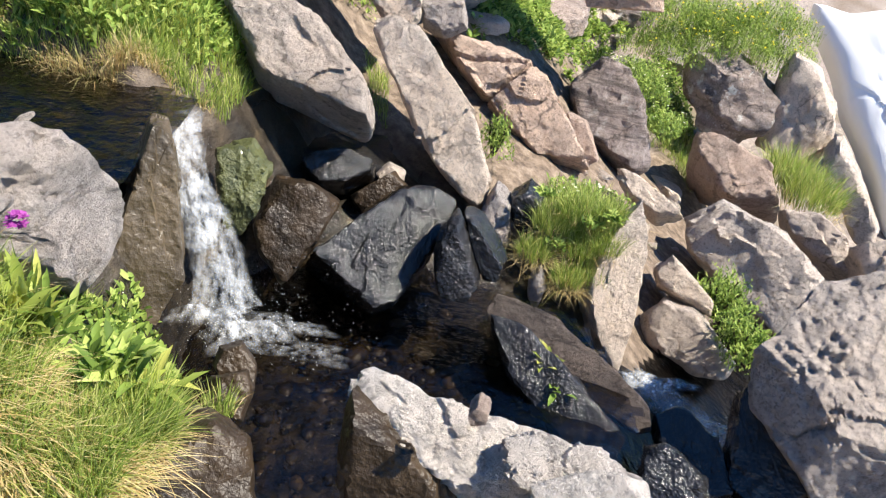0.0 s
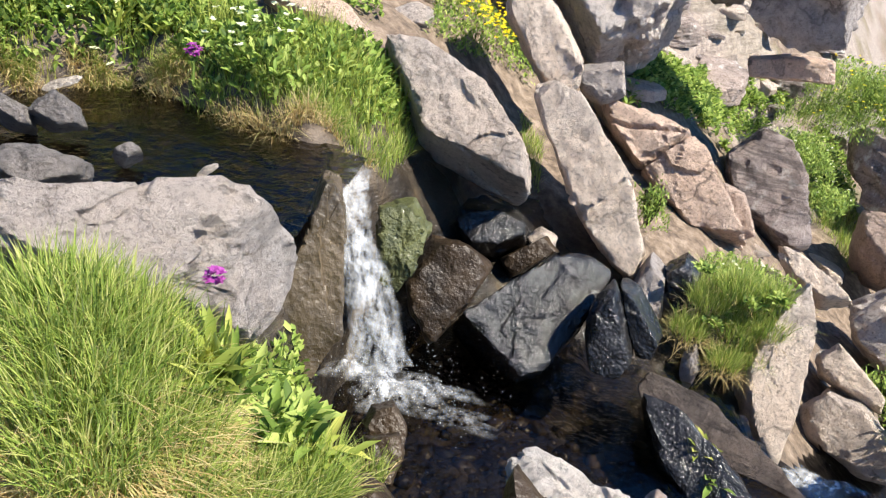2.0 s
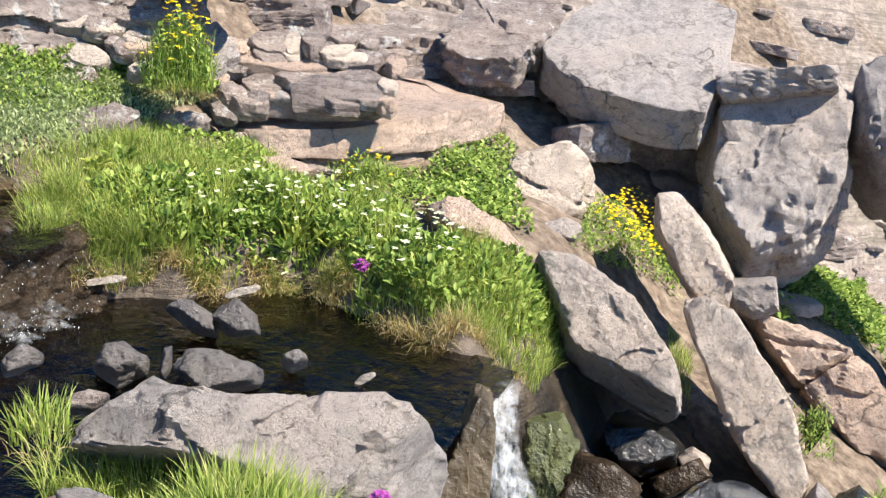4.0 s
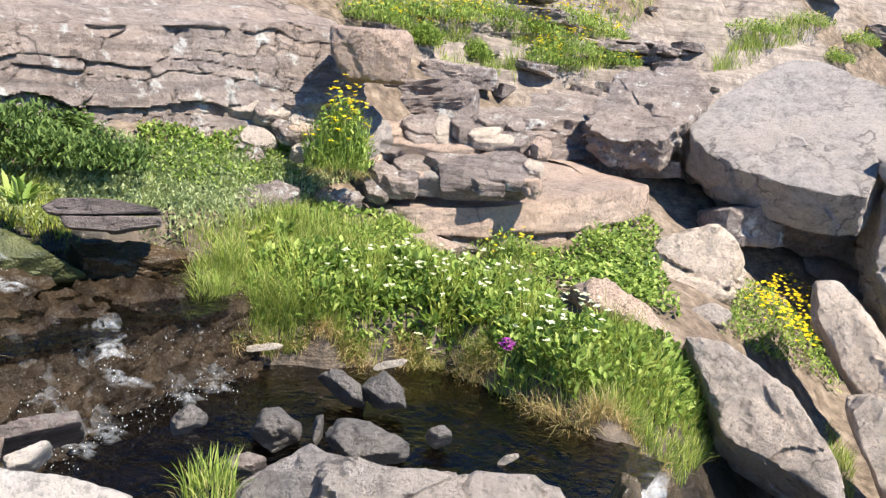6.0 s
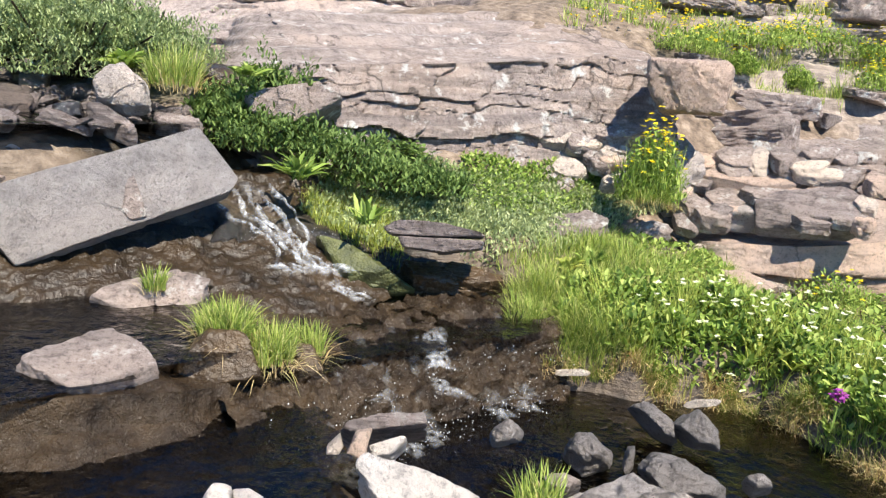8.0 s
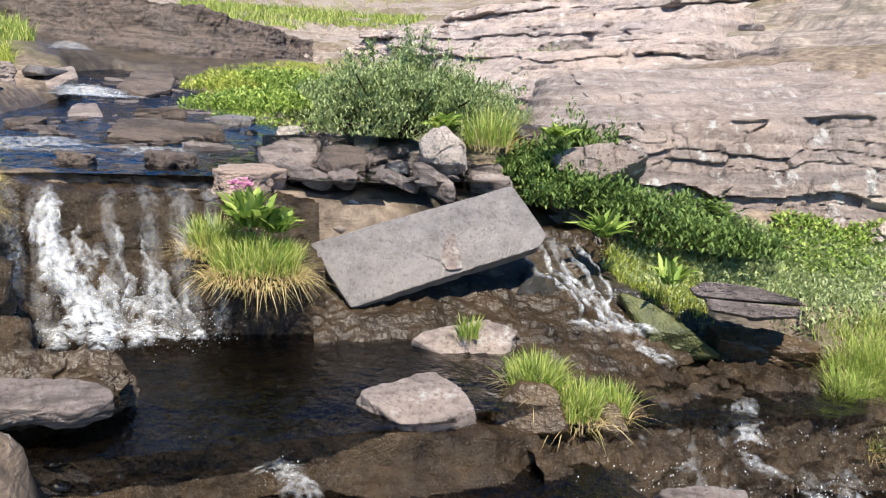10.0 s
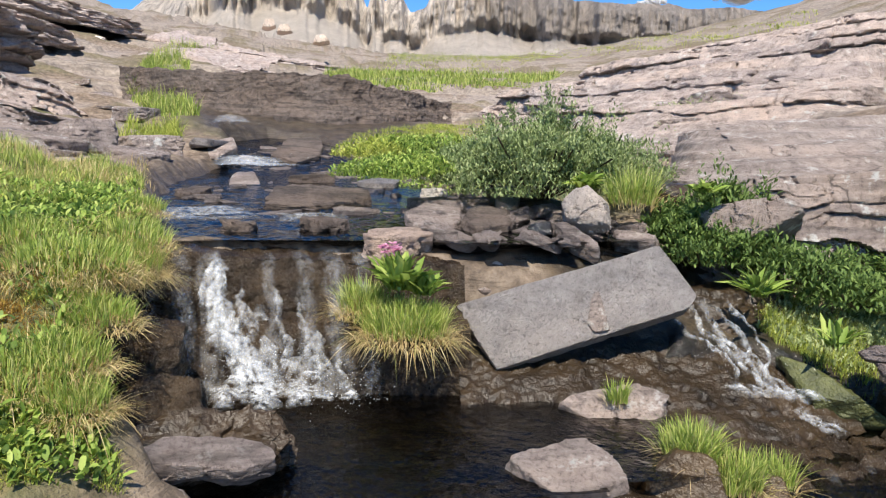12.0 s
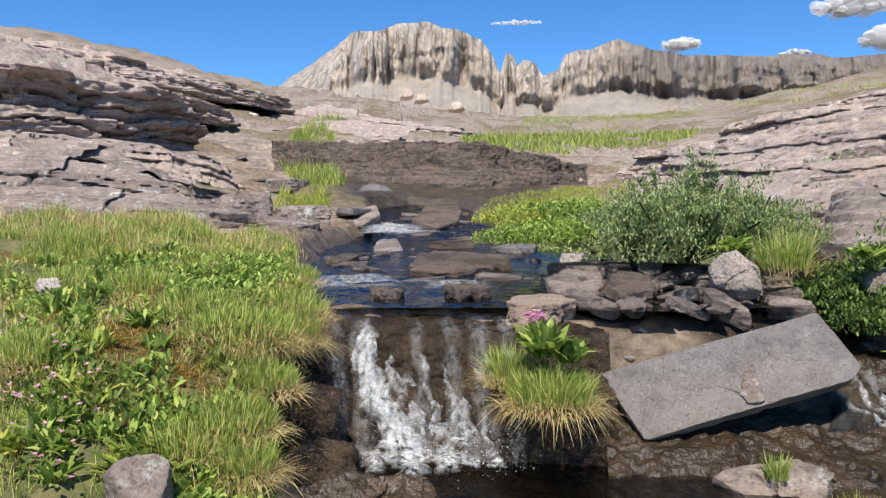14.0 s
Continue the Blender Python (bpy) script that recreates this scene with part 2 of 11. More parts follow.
M_GRASS = leaf_material("fresh_grass", (0.13, 0.205, 0.038), (0.235, 0.335, 0.06), (0.375, 0.455, 0.10), (0.53, 0.53, 0.19))
M_STRAW = leaf_material("dry_grass", (0.405, 0.297, 0.121), (0.567, 0.446, 0.203), (0.675, 0.567, 0.297), (0.338, 0.365, 0.0945))
M_LEAF = leaf_material("broad_leaf", (0.07, 0.125, 0.025), (0.18, 0.28, 0.05), (0.29, 0.405, 0.08), (0.44, 0.53, 0.14))
M_DARKLEAF = leaf_material("dark_leaf", (0.06, 0.105, 0.028), (0.12, 0.195, 0.048), (0.21, 0.30, 0.08))
M_GREYLEAF = leaf_material("grey_green_leaf", (0.21, 0.27, 0.11), (0.36, 0.43, 0.19), (0.53, 0.59, 0.31))
M_WILLOW = leaf_material("willow_leaf", (0.13, 0.185, 0.065), (0.24, 0.315, 0.12), (0.40, 0.47, 0.22))
M_YELLOWGREEN = leaf_material("yellow_green_leaf", (0.21, 0.27, 0.05), (0.35, 0.42, 0.075), (0.52, 0.54, 0.13))
M_WHITE = leaf_material("white_petal", (0.72, 0.76, 0.50), (0.80, 0.84, 0.58))
M_YELLOW = leaf_material("yellow_petal", (0.80, 0.62, 0.02), (0.88, 0.80, 0.05))
M_PURPLE = leaf_material("purple_petal", (0.30, 0.04, 0.26), (0.48, 0.13, 0.42))
M_ROSE = leaf_material("rose_petal", (0.62, 0.30, 0.42), (0.72, 0.45, 0.55))
M_OCHRE = leaf_material("ochre_moss", (0.20, 0.12, 0.03), (0.34, 0.20, 0.045), (0.42, 0.31, 0.06))

# ---------------------------------------------------------------- shaping
def hash3(i, j, k, seed):
    n = (i * 374761393 + j * 668265263 + k * 2147483647 + seed * 974711) & 0x7FFFFFFF
    n = ((n ^ (n >> 13)) * 1274126177) & 0x7FFFFFFF
    n = ((n ^ (n >> 16)) * 668265263) & 0x7FFFFFFF
    return (n & 0xFFFFF) / 1048575.0


def vnoise(p, seed=0):
    """Smooth noise of -1 to 1 at points p (n, 3)."""
    f = np.floor(p)
    i = f.astype(np.int64)
    u = p - f
    u = u * u * u * (u * (u * 6 - 15) + 10)
    v = 0
    for a in (0, 1):
        for b in (0, 1):
            for c in (0, 1):
                w = (u[:, 0] if a else 1 - u[:, 0]) * (u[:, 1] if b else 1 - u[:, 1]) * (u[:, 2] if c else 1 - u[:, 2])
                v = v + w * hash3(i[:, 0] + a, i[:, 1] + b, i[:, 2] + c, seed)
    return v * 2 - 1


def fbm(p, octaves=4, seed=0, gain=0.5):
    v, amp, total = 0, 1.0, 0.0
    for o in range(octaves):
        v = v + amp * vnoise(p * 2.03 ** o + 7.7 * o, seed + o)
        total += amp
        amp *= gain
    return v / total


def ss(a, b, x):
    t = np.clip((x - a) / (b - a), 0, 1)
    return t * t * (3 - 2 * t)


def raw_mesh(name, verts, loops, sizes, material, smooth=True):
    """A mesh from flat arrays, quick for many faces."""
    me = bpy.data.meshes.new(name)
    me.vertices.add(len(verts))
    me.vertices.foreach_set("co", np.asarray(verts, dtype=np.float32).ravel())
    sizes = np.asarray(sizes, dtype=np.int32)
    me.loops.add(int(sizes.sum()))
    me.loops.foreach_set("vertex_index", np.asarray(loops, dtype=np.int32).ravel())
    me.polygons.add(len(sizes))
    me.polygons.foreach_set("loop_start", np.concatenate(([0], np.cumsum(sizes)[:-1])).astype(np.int32))
    me.update(calc_edges=True)
    me.validate()
    me.materials.append(material)
    if smooth:
        me.polygons.foreach_set("use_smooth", np.ones(len(sizes), dtype=bool))
    return me


def cells(p, count, rng, slope=0.6):
    """Broken planes: space falls into cells, each with its own step and tilt."""
    lo, hi = p.min(0), p.max(0)
    sites = rng.uniform(lo, hi, (count, 3))
    own = np.argmin(((p[:, None, :] - sites[None]) ** 2).sum(-1), 1)
    reach = float(np.prod(hi - lo + 1e-3) / count) ** (1 / 3)
    return rng.uniform(-1, 1, count)[own] + slope * ((p - sites[own]) * rng.normal(size=(count, 3))[own]).sum(1) / reach


def boulder(label, loc, rot, outline, thick, material, seed=1, square=0.17, rough=0.032, facets=18, face=(0, 0), strata=0.0, n=96,
            name="boulder", category="boulder", group="", cracks=0, parent=None, pits=0):
    """A rock: its outline (across, up) in a standing plane, bulged to both sides by thick, cut by flat facets, then roughened.
    rot: degrees of lean and turn. face: how the near side slopes, across and up."""
    pts = np.array(outline, dtype=float)
    c = pts.mean(0)
    ang = np.arctan2(pts[:, 1] - c[1], pts[:, 0] - c[0])
    pts = pts[np.argsort(ang)]
    closed = np.vstack([pts, pts[:1]])
    th = np.linspace(-math.pi, math.pi, n, endpoint=False)
    ring = []
    for a in th:
        d = np.array([math.cos(a), math.sin(a)])
        best = 0
        for p, q in zip(closed[:-1] - c, closed[1:] - c):
            e = q - p
            den = d[0] * e[1] - d[1] * e[0]
            if abs(den) < 1e-9:
                continue
            r = (p[0] * e[1] - p[1] * e[0]) / den
            s = (p[0] * d[1] - p[1] * d[0]) / den
            if r > 0 and -1e-6 <= s <= 1 + 1e-6:
                best = max(best, r)
        ring.append(best)
    ring = np.array(ring)
    for _ in range(1):
        ring = 0.2 * np.roll(ring, 1) + 0.6 * ring + 0.2 * np.roll(ring, -1)
    m = n // 2
    phi = np.linspace(-math.pi / 2, math.pi / 2, 4001)
    r = np.abs(np.cos(phi)) ** square
    w = np.sign(np.sin(phi)) * np.abs(np.sin(phi)) ** square
    r[0] = r[-1] = 0
    arc = np.concatenate(([0], np.cumsum(np.hypot(np.diff(r), np.diff(w) * min(2 * thick / (np.ptp(pts[:, 0]) + np.ptp(pts[:, 1])), 1)))))
    even_arc = np.linspace(0, arc[-1], m + 1)
    r, w = np.interp(even_arc, arc, r), np.interp(even_arc, arc, w)
    even = ring.copy()
    for _ in range(n // 2):
        even = 0.25 * np.roll(even, 1) + 0.5 * even + 0.25 * np.roll(even, -1)
    mixed = even[None, :] + (ring - even)[None, :] * (r[:, None] ** 3)
    x = c[0] + r[:, None] * mixed * np.cos(th)[None, :]
    z = c[1] + r[:, None] * mixed * np.sin(th)[None, :]
    y = np.repeat((w * thick / 2)[:, None], n, 1)
    size = float(np.sqrt(np.ptp(pts[:, 0]) * np.ptp(pts[:, 1])))
    front = np.clip(-y / (thick / 2), 0, 1)
    y = y + front * (face[0] * (x - c[0]) + face[1] * (z - c[1]))
    p = np.stack([x.ravel(), y.ravel(), z.ravel()], 1)
    rng = np.random.RandomState(seed)
    mid = np.array([c[0], 0, c[1]])
    half = np.array([np.ptp(pts[:, 0]) / 2, thick / 2, np.ptp(pts[:, 1]) / 2])
    for _ in range(facets):
        d = rng.normal(size=3)
        d /= np.linalg.norm(d)
        if rng.rand() < 0.5:
            d[1] = -abs(d[1]) - 0.6
            d /= np.linalg.norm(d)
        near = d[1] < -0.45
        reach = np.abs(d * half).sum() * (rng.uniform(0.55, 0.8) if near else rng.uniform(0.74, 0.9))
        over = np.maximum((p - mid) @ d - reach, 0)
        p = p - over[:, None] * d
    o = seed * 3.17
    k = 2.2 / max(size, 0.05)
    nrm = (p - mid) / (half ** 2 + 1e-9)
    nrm /= np.linalg.norm(nrm, axis=1)[:, None] + 1e-9
    amp = rough * min(size, 2.6 * thick)
    chip = fbm(p * k * 2.1 + o + 5, 3, seed + 13)
    bent = p + 0.05 * size * np.stack([fbm(p * k * 3 + o + q, 3, seed + 30 + q) for q in (0, 1, 2)], 1)
    disp = 0.75 * fbm(p * k + o, 4, seed) + 0.3 * (np.abs(fbm(p * k * 2.6 + o, 3, seed + 9)) * -2 + 0.6) + 0.3 * np.floor(chip * 4) / 4 + 0.34 * fbm(p * k * 9 + o, 3, seed + 5)
    disp = disp + 0.75 * cells(bent, 12, rng) + 0.45 * cells(bent, 60, rng)
    if pits:
        hole = p[rng.randint(0, len(p), pits)]
        size_of = rng.uniform(0.007, 0.02, pits) * size
        for h, sz in zip(hole, size_of):
            disp = disp - 0.4 * np.exp(-((p - h) ** 2).sum(1) / sz ** 2)
    if strata:
        lay = fbm(np.stack([p[:, 0] * 0.5, p[:, 1] * 0.5, p[:, 2] * 4.2 / strata * 0.12], 1) * 3 + o, 4, seed + 3, 0.6)
        disp = disp * 0.6 + 1.5 * np.tanh(lay * 5)
    if cracks:
        for _ in range(cracks):
            d = rng.normal(size=3) * (1, 0.3, 1)
            d /= np.linalg.norm(d)
            s = (p - mid) @ d + rng.uniform(-0.35, 0.35) * size + 0.06 * size * fbm(p * k * 2 + 3 * o, 3, seed + 21)
            disp = disp - 0.9 * np.exp(-(s / (0.008 * size + 0.003)) ** 2)
    p = p + nrm * (disp * amp)[:, None]
    # rings to faces, closed at both poles
    i = np.arange(m)[:, None] * n
    j = np.arange(n)[None, :]
    quads = np.stack([i + j, i + (j + 1) % n, i + n + (j + 1) % n, i + n + j], -1).reshape(-1, 4)
    quads = quads[n:-n] if m > 3 else quads
    top = [(n + a, n + (a + 1) % n, 0) for a in range(n)]
    base = m * n
    low = (m - 1) * n
    bottom = [(low + (a + 1) % n, low + a, base) for a in range(n)]
    quads = np.concatenate([quads])
    loops = np.concatenate([quads.ravel(), np.array([t[::-1] for t in top]).ravel(), np.array([t[::-1] for t in bottom]).ravel()])
    sizes = [4] * len(quads) + [3] * (2 * n)
    me = raw_mesh(name, p, loops, sizes, material)
    bm = bmesh.new()
    bm.from_mesh(me)
    bmesh.ops.delete(bm, geom=[v for v in bm.verts if not v.link_faces], context="VERTS")
    bmesh.ops.recalc_face_normals(bm, faces=bm.faces)
    bm.to_mesh(me)
    bm.free()
    me.set_sharp_from_angle(angle=radians(38))
    ob = new(name, me)
    ob.matrix_world = pose(*loc, rot[0], 0, rot[1])
    if parent:
        ob.parent = parent
    else:
        tagged(ob, label, category, group)
    return ob


SPHERES = {}


def sphere(level):
    """Points and triangles of a geodesic sphere."""
    if level not in SPHERES:
        bm = bmesh.new()
        bmesh.ops.create_icosphere(bm, subdivisions=level, radius=1)
        SPHERES[level] = np.array([v.co[:] for v in bm.verts]), np.array([[v.index for v in f.verts] for f in bm.faces])
        bm.free()
    return SPHERES[level]


def hull2(points):
    """The convex outline of flat points, in order."""
    q = sorted(set(map(tuple, points)))

    def half(seq):
        out = []
        for c in seq:
            while len(out) > 1 and (out[-1][0] - out[-2][0]) * (c[1] - out[-2][1]) <= (out[-1][1] - out[-2][1]) * (c[0] - out[-2][0]):
                out.pop()
            out.append(c)
        return out[:-1]
    return np.array(half(q) + half(q[::-1]))


def hewn(label, loc, rot, outline, thick, material, seed=1, crisp=70, rough=0.032, facets=4, level=5, wear=1.0, cracks=0, pits=0, draft=0.28,
         name="boulder", category="boulder", group="", tilt=0.12):
    """An angular rock: broken planes about its outline (across, up) in a standing plane, faces a little hollow, edges worn and chipped."""
    rng = np.random.RandomState(seed)
    P = hull2(outline)
    c = P.mean(0)
    size = float(np.sqrt(np.ptp(P[:, 0]) * np.ptp(P[:, 1])))
    half = np.array([np.ptp(P[:, 0]) / 2, thick / 2, np.ptp(P[:, 1]) / 2])
    planes = []
    slim = min(float(np.ptp(P @ np.array([math.cos(a), math.sin(a)]))) for a in np.linspace(0, math.pi, 12)) / max(thick, 0.01)
    for a, b in zip(P, np.roll(P, -1, 0)):
        e = b - a
        if np.hypot(*e) < 0.06 * size:
            continue
        nx, nz = e[1], -e[0]
        r = math.hypot(nx, nz)
        for lean in (-rng.uniform(0.0, draft) * min(slim, 1.2), rng.uniform(0.0, 0.5 * draft) * min(slim, 1.2)):
            d = np.array([nx / r, lean, nz / r])
            d /= np.linalg.norm(d)
            planes.append((d, max(float(d @ np.array([a[0] - c[0], 0, a[1] - c[1]])), 0.02 * size)))
    for sgn in (-1, 1):
        d = np.array([rng.uniform(-tilt, tilt), sgn, rng.uniform(-tilt, tilt)])
        d /= np.linalg.norm(d)
        planes.append((d, thick / 2))
    v0, tris = sphere(level)
    d = v0 * half
    d = d / np.linalg.norm(d, axis=1)[:, None]

    def radius(pl):
        N, H = np.array([n for n, _ in pl]), np.array([h for _, h in pl])
        return np.maximum(d @ N.T, 0) / H
    for _ in range(facets):
        f = rng.normal(size=3) * half[::-1] / half.mean()
        f[1] = -abs(f[1]) if rng.rand() < 0.75 else f[1]
        f /= np.linalg.norm(f)
        w = radius(planes).max(1)
        planes.append((f, float((d / w[:, None] @ f).max()) * rng.uniform(0.86, 0.96)))
    W = radius(planes)
    top2 = np.sort(W, 1)[:, -2:]
    peak = W.max(1)
    r = ((W / peak[:, None]) ** crisp).sum(1) ** (-1 / crisp) / peak
    q = d * r[:, None]
    edge = np.exp(-((1 - top2[:, 0] / top2[:, 1]) / 0.07) ** 2)
    k, o = 2.0 / max(size, 0.05), seed * 3.17
    amp = rough * min(size, 2.6 * thick)
    chips = np.maximum(fbm(q * k * 5 + o, 3, seed + 2) + 0.1, 0)
    disp = 1.3 * fbm(q * k * 0.9 + o, 3, seed) + 0.9 * fbm(q * k * 3 + o, 5, seed + 5, 0.65) - 1.6 * wear * edge * chips
    bent = q + 0.06 * size * np.stack([fbm(q * k * 2.5 + o + a, 3, seed + 30 + a) for a in (0, 1, 2)], 1)
    disp = disp + 0.5 * cells(bent, 14, rng, 0.8) + 0.35 * cells(bent, 70, rng, 0.6)
    for _ in range(cracks):
        f = rng.normal(size=3) * (1, 0.3, 1)
        f /= np.linalg.norm(f)
        run = q @ f + rng.uniform(-0.3, 0.3) * size + 0.05 * size * fbm(q * k * 2 + 3 * o, 3, seed + 21)
        disp = disp - 3.0 * np.exp(-(run / (0.009 * size + 0.003)) ** 2)
    if pits:
        for h, sz in zip(q[rng.randint(0, len(q), pits)], rng.uniform(0.008, 0.024, pits) * size):
            disp = disp - 1.6 * np.exp(-((q - h) ** 2).sum(1) / sz ** 2)
    q = q + d * (disp * amp)[:, None] + np.array([c[0], 0, c[1]])
    me = raw_mesh(name, q, tris.ravel(), [3] * len(tris), material)
    me.set_sharp_from_angle(angle=radians(30))
    ob = new(name, me)
    ob.matrix_world = pose(*loc, rot[0], 0, rot[1])
    return tagged(ob, label, category, group)



def cliff(label, line, back, material, seed, layers=9, jut=0.12, rise=0.3, batter=0.1, block=1.6, cell=0.02, dip=0.0, grade=1.0, plain=0.0, crisp=True, name="rock_outcrop", category="rock outcrop", group=""):
    """A face of layered bedrock along a line of (x, y, foot, top), whose open side lies to the right of the line, and its top running back."""
    P = np.array(line, dtype=float)
    seg = np.hypot(np.diff(P[:, 0]), np.diff(P[:, 1]))
    at = np.concatenate(([0], np.cumsum(seg)))
    total = at[-1]
    cols = int(min(max(total / cell, 40), 420))
    s = np.linspace(0, total, cols)
    base = np.stack([np.interp(s, at, P[:, k]) for k in range(4)], 1)
    tang = np.gradient(base[:, :2], axis=0)
    for _ in range(cols // 10):
        tang[1:-1] = (tang[:-2] + tang[1:-1] + tang[2:]) / 3
    tang /= np.linalg.norm(tang, axis=1)[:, None]
    nrm = np.stack([tang[:, 1], -tang[:, 0]], 1)
    tall = float(np.max(base[:, 3] - base[:, 2]))
    nf, nt = int(min(max(tall / cell * 1.25, 40), 200)), int(min(max(back / cell * 0.6, 16), 90))
    v = np.linspace(-0.25, 1, nf)
    S, V = np.meshgrid(s, v, indexing="ij")
    flat = np.stack([S.ravel(), V.ravel() * tall, 0 * S.ravel() + seed * 3.3], 1)
    warp = 1.3 * fbm(flat * (1.1, 0.5, 1), 3, seed) + 0.4 * fbm(flat * (5, 3, 1), 3, seed + 4)
    k = np.sign(V.ravel()) * np.abs(V.ravel()) ** grade * layers + warp * layers * 0.13 + dip * S.ravel() * layers / tall
    idx = np.floor(k).astype(np.int64)
    fr = k - idx
    zero = 0 * idx
    thickness = hash3(idx, zero, zero + 5, seed)
    lean_in = 0.25 * fbm(flat * (1.1, 2.2, 1), 3, seed + 40)
    b = (S.ravel() + lean_in) * block * (0.6 + 0.9 * hash3(idx, zero + 3, zero, seed)) + 9 * thickness + 0.15 * fbm(flat * 5, 2, seed + 8)
    bi = np.floor(b).astype(np.int64)
    fb = b - bi
    off = jut * (hash3(idx, bi, zero + 1, seed) + 0.9 * thickness - 0.9)
    deep = hash3(idx, zero + 7, zero, seed) ** 1.5 * 1.1 * (0.4 + 0.6 * ss(-0.2, 0.3, fbm(flat * (1.7, 0.5, 1), 2, seed + 31)))
    off = off - jut * deep * np.exp(-(np.minimum(fr, 1 - fr) / 0.06) ** 2) - jut * 0.5 * np.exp(-(np.minimum(fb, 1 - fb) / 0.02) ** 2)
    off = off + jut * (0.5 * fbm(flat * 3, 4, seed + 11) + 0.14 * np.floor(3 * fbm(flat * (4, 9, 1), 2, seed + 33)) / 2 + 0.16 * fbm(flat * (7, 24, 1), 3, seed + 15) + 0.08 * fbm(flat * 34, 2, seed + 17))
    if plain:       # towards the top the beds close up into one smooth mass
        off = off * (1 - plain * ss(0.35, 0.75, V.ravel() + 0.2 * fbm(flat * (0.9, 0.9, 1), 2, seed + 51))) + jut * plain * 0.5 * fbm(flat * 1.6, 3, seed + 52)
    off = off.reshape(S.shape) - batter * np.clip(V, 0, 1) * (base[:, 3] - base[:, 2])[:, None]
    end = np.clip(np.minimum(S, total - S) / (0.12 * total), 0, 1)
    off = off - (1 - np.sqrt(1 - (1 - end) ** 2)) * min(back, 0.4 * total) * 0.7
    X = base[:, 0][:, None] + nrm[:, 0][:, None] * off
    Y = base[:, 1][:, None] + nrm[:, 1][:, None] * off
    Z = base[:, 2][:, None] + (base[:, 3] - base[:, 2])[:, None] * V
    u = np.linspace(0, 1, nt + 1)[1:]
    U = np.repeat(u[None, :], cols, 0)
    lip = off[:, -1].copy()
    for _ in range(max(4, cols // 12)):
        lip[1:-1] = (lip[:-2] + lip[1:-1] + lip[2:]) / 3
    set_back = off[:, -1][:, None] + (lip - off[:, -1])[:, None] * ss(0, 0.2, U) - U * back
    tx = base[:, 0][:, None] + nrm[:, 0][:, None] * set_back
    ty = base[:, 1][:, None] + nrm[:, 1][:, None] * set_back
    q = np.stack([tx.ravel(), ty.ravel(), 0 * tx.ravel() + seed], 1)
    lay = 0.5 * fbm(q * 1.3, 3, seed + 21) + U.ravel() * rise * back / (jut + 0.02)
    step = 0.45 * lay + 0.55 * (np.floor(lay) + ss(0.7, 1.0, lay - np.floor(lay)))
    tz = base[:, 3][:, None] + (step * (jut + 0.02) * 0.95 + 0.25 * jut * fbm(q * 7, 4, seed + 25)).reshape(U.shape) * ss(0, 0.12, U)
    v3 = np.stack([np.concatenate([X, tx], 1), np.concatenate([Y, ty], 1), np.concatenate([Z, tz], 1)], -1)
    a, m = v3.shape[:2]
    origin = v3.reshape(-1, 3).mean(0)
    top = new(name)
    top.location = origin
    # each course of the face is a part, and so is the top
    cuts = [0] + [int(round(nf * (0.2 + 0.8 * (q + 1) / layers))) for q in range(layers)]
    cuts[-1] = nf - 1
    for lo, hi, kind in [(a0, b0, "rock_layer") for a0, b0 in zip(cuts[:-1], cuts[1:])] + [(nf - 1, m - 1, "rock_top")]:
        block_v = v3[:, lo:hi + 1] - origin
        h = block_v.shape[1]
        i, j = np.meshgrid(np.arange(a - 1), np.arange(h - 1), indexing="ij")
        quads = np.stack([i * h + j, (i + 1) * h + j, (i + 1) * h + j + 1, i * h + j + 1], -1).reshape(-1, 4)
        me = raw_mesh(kind, block_v.reshape(-1, 3), quads.ravel(), [4] * len(quads), material, smooth=crisp)
        me.set_sharp_from_angle(angle=radians(50))
        new(kind, me).parent = top
    return tagged(top, label, category, group)


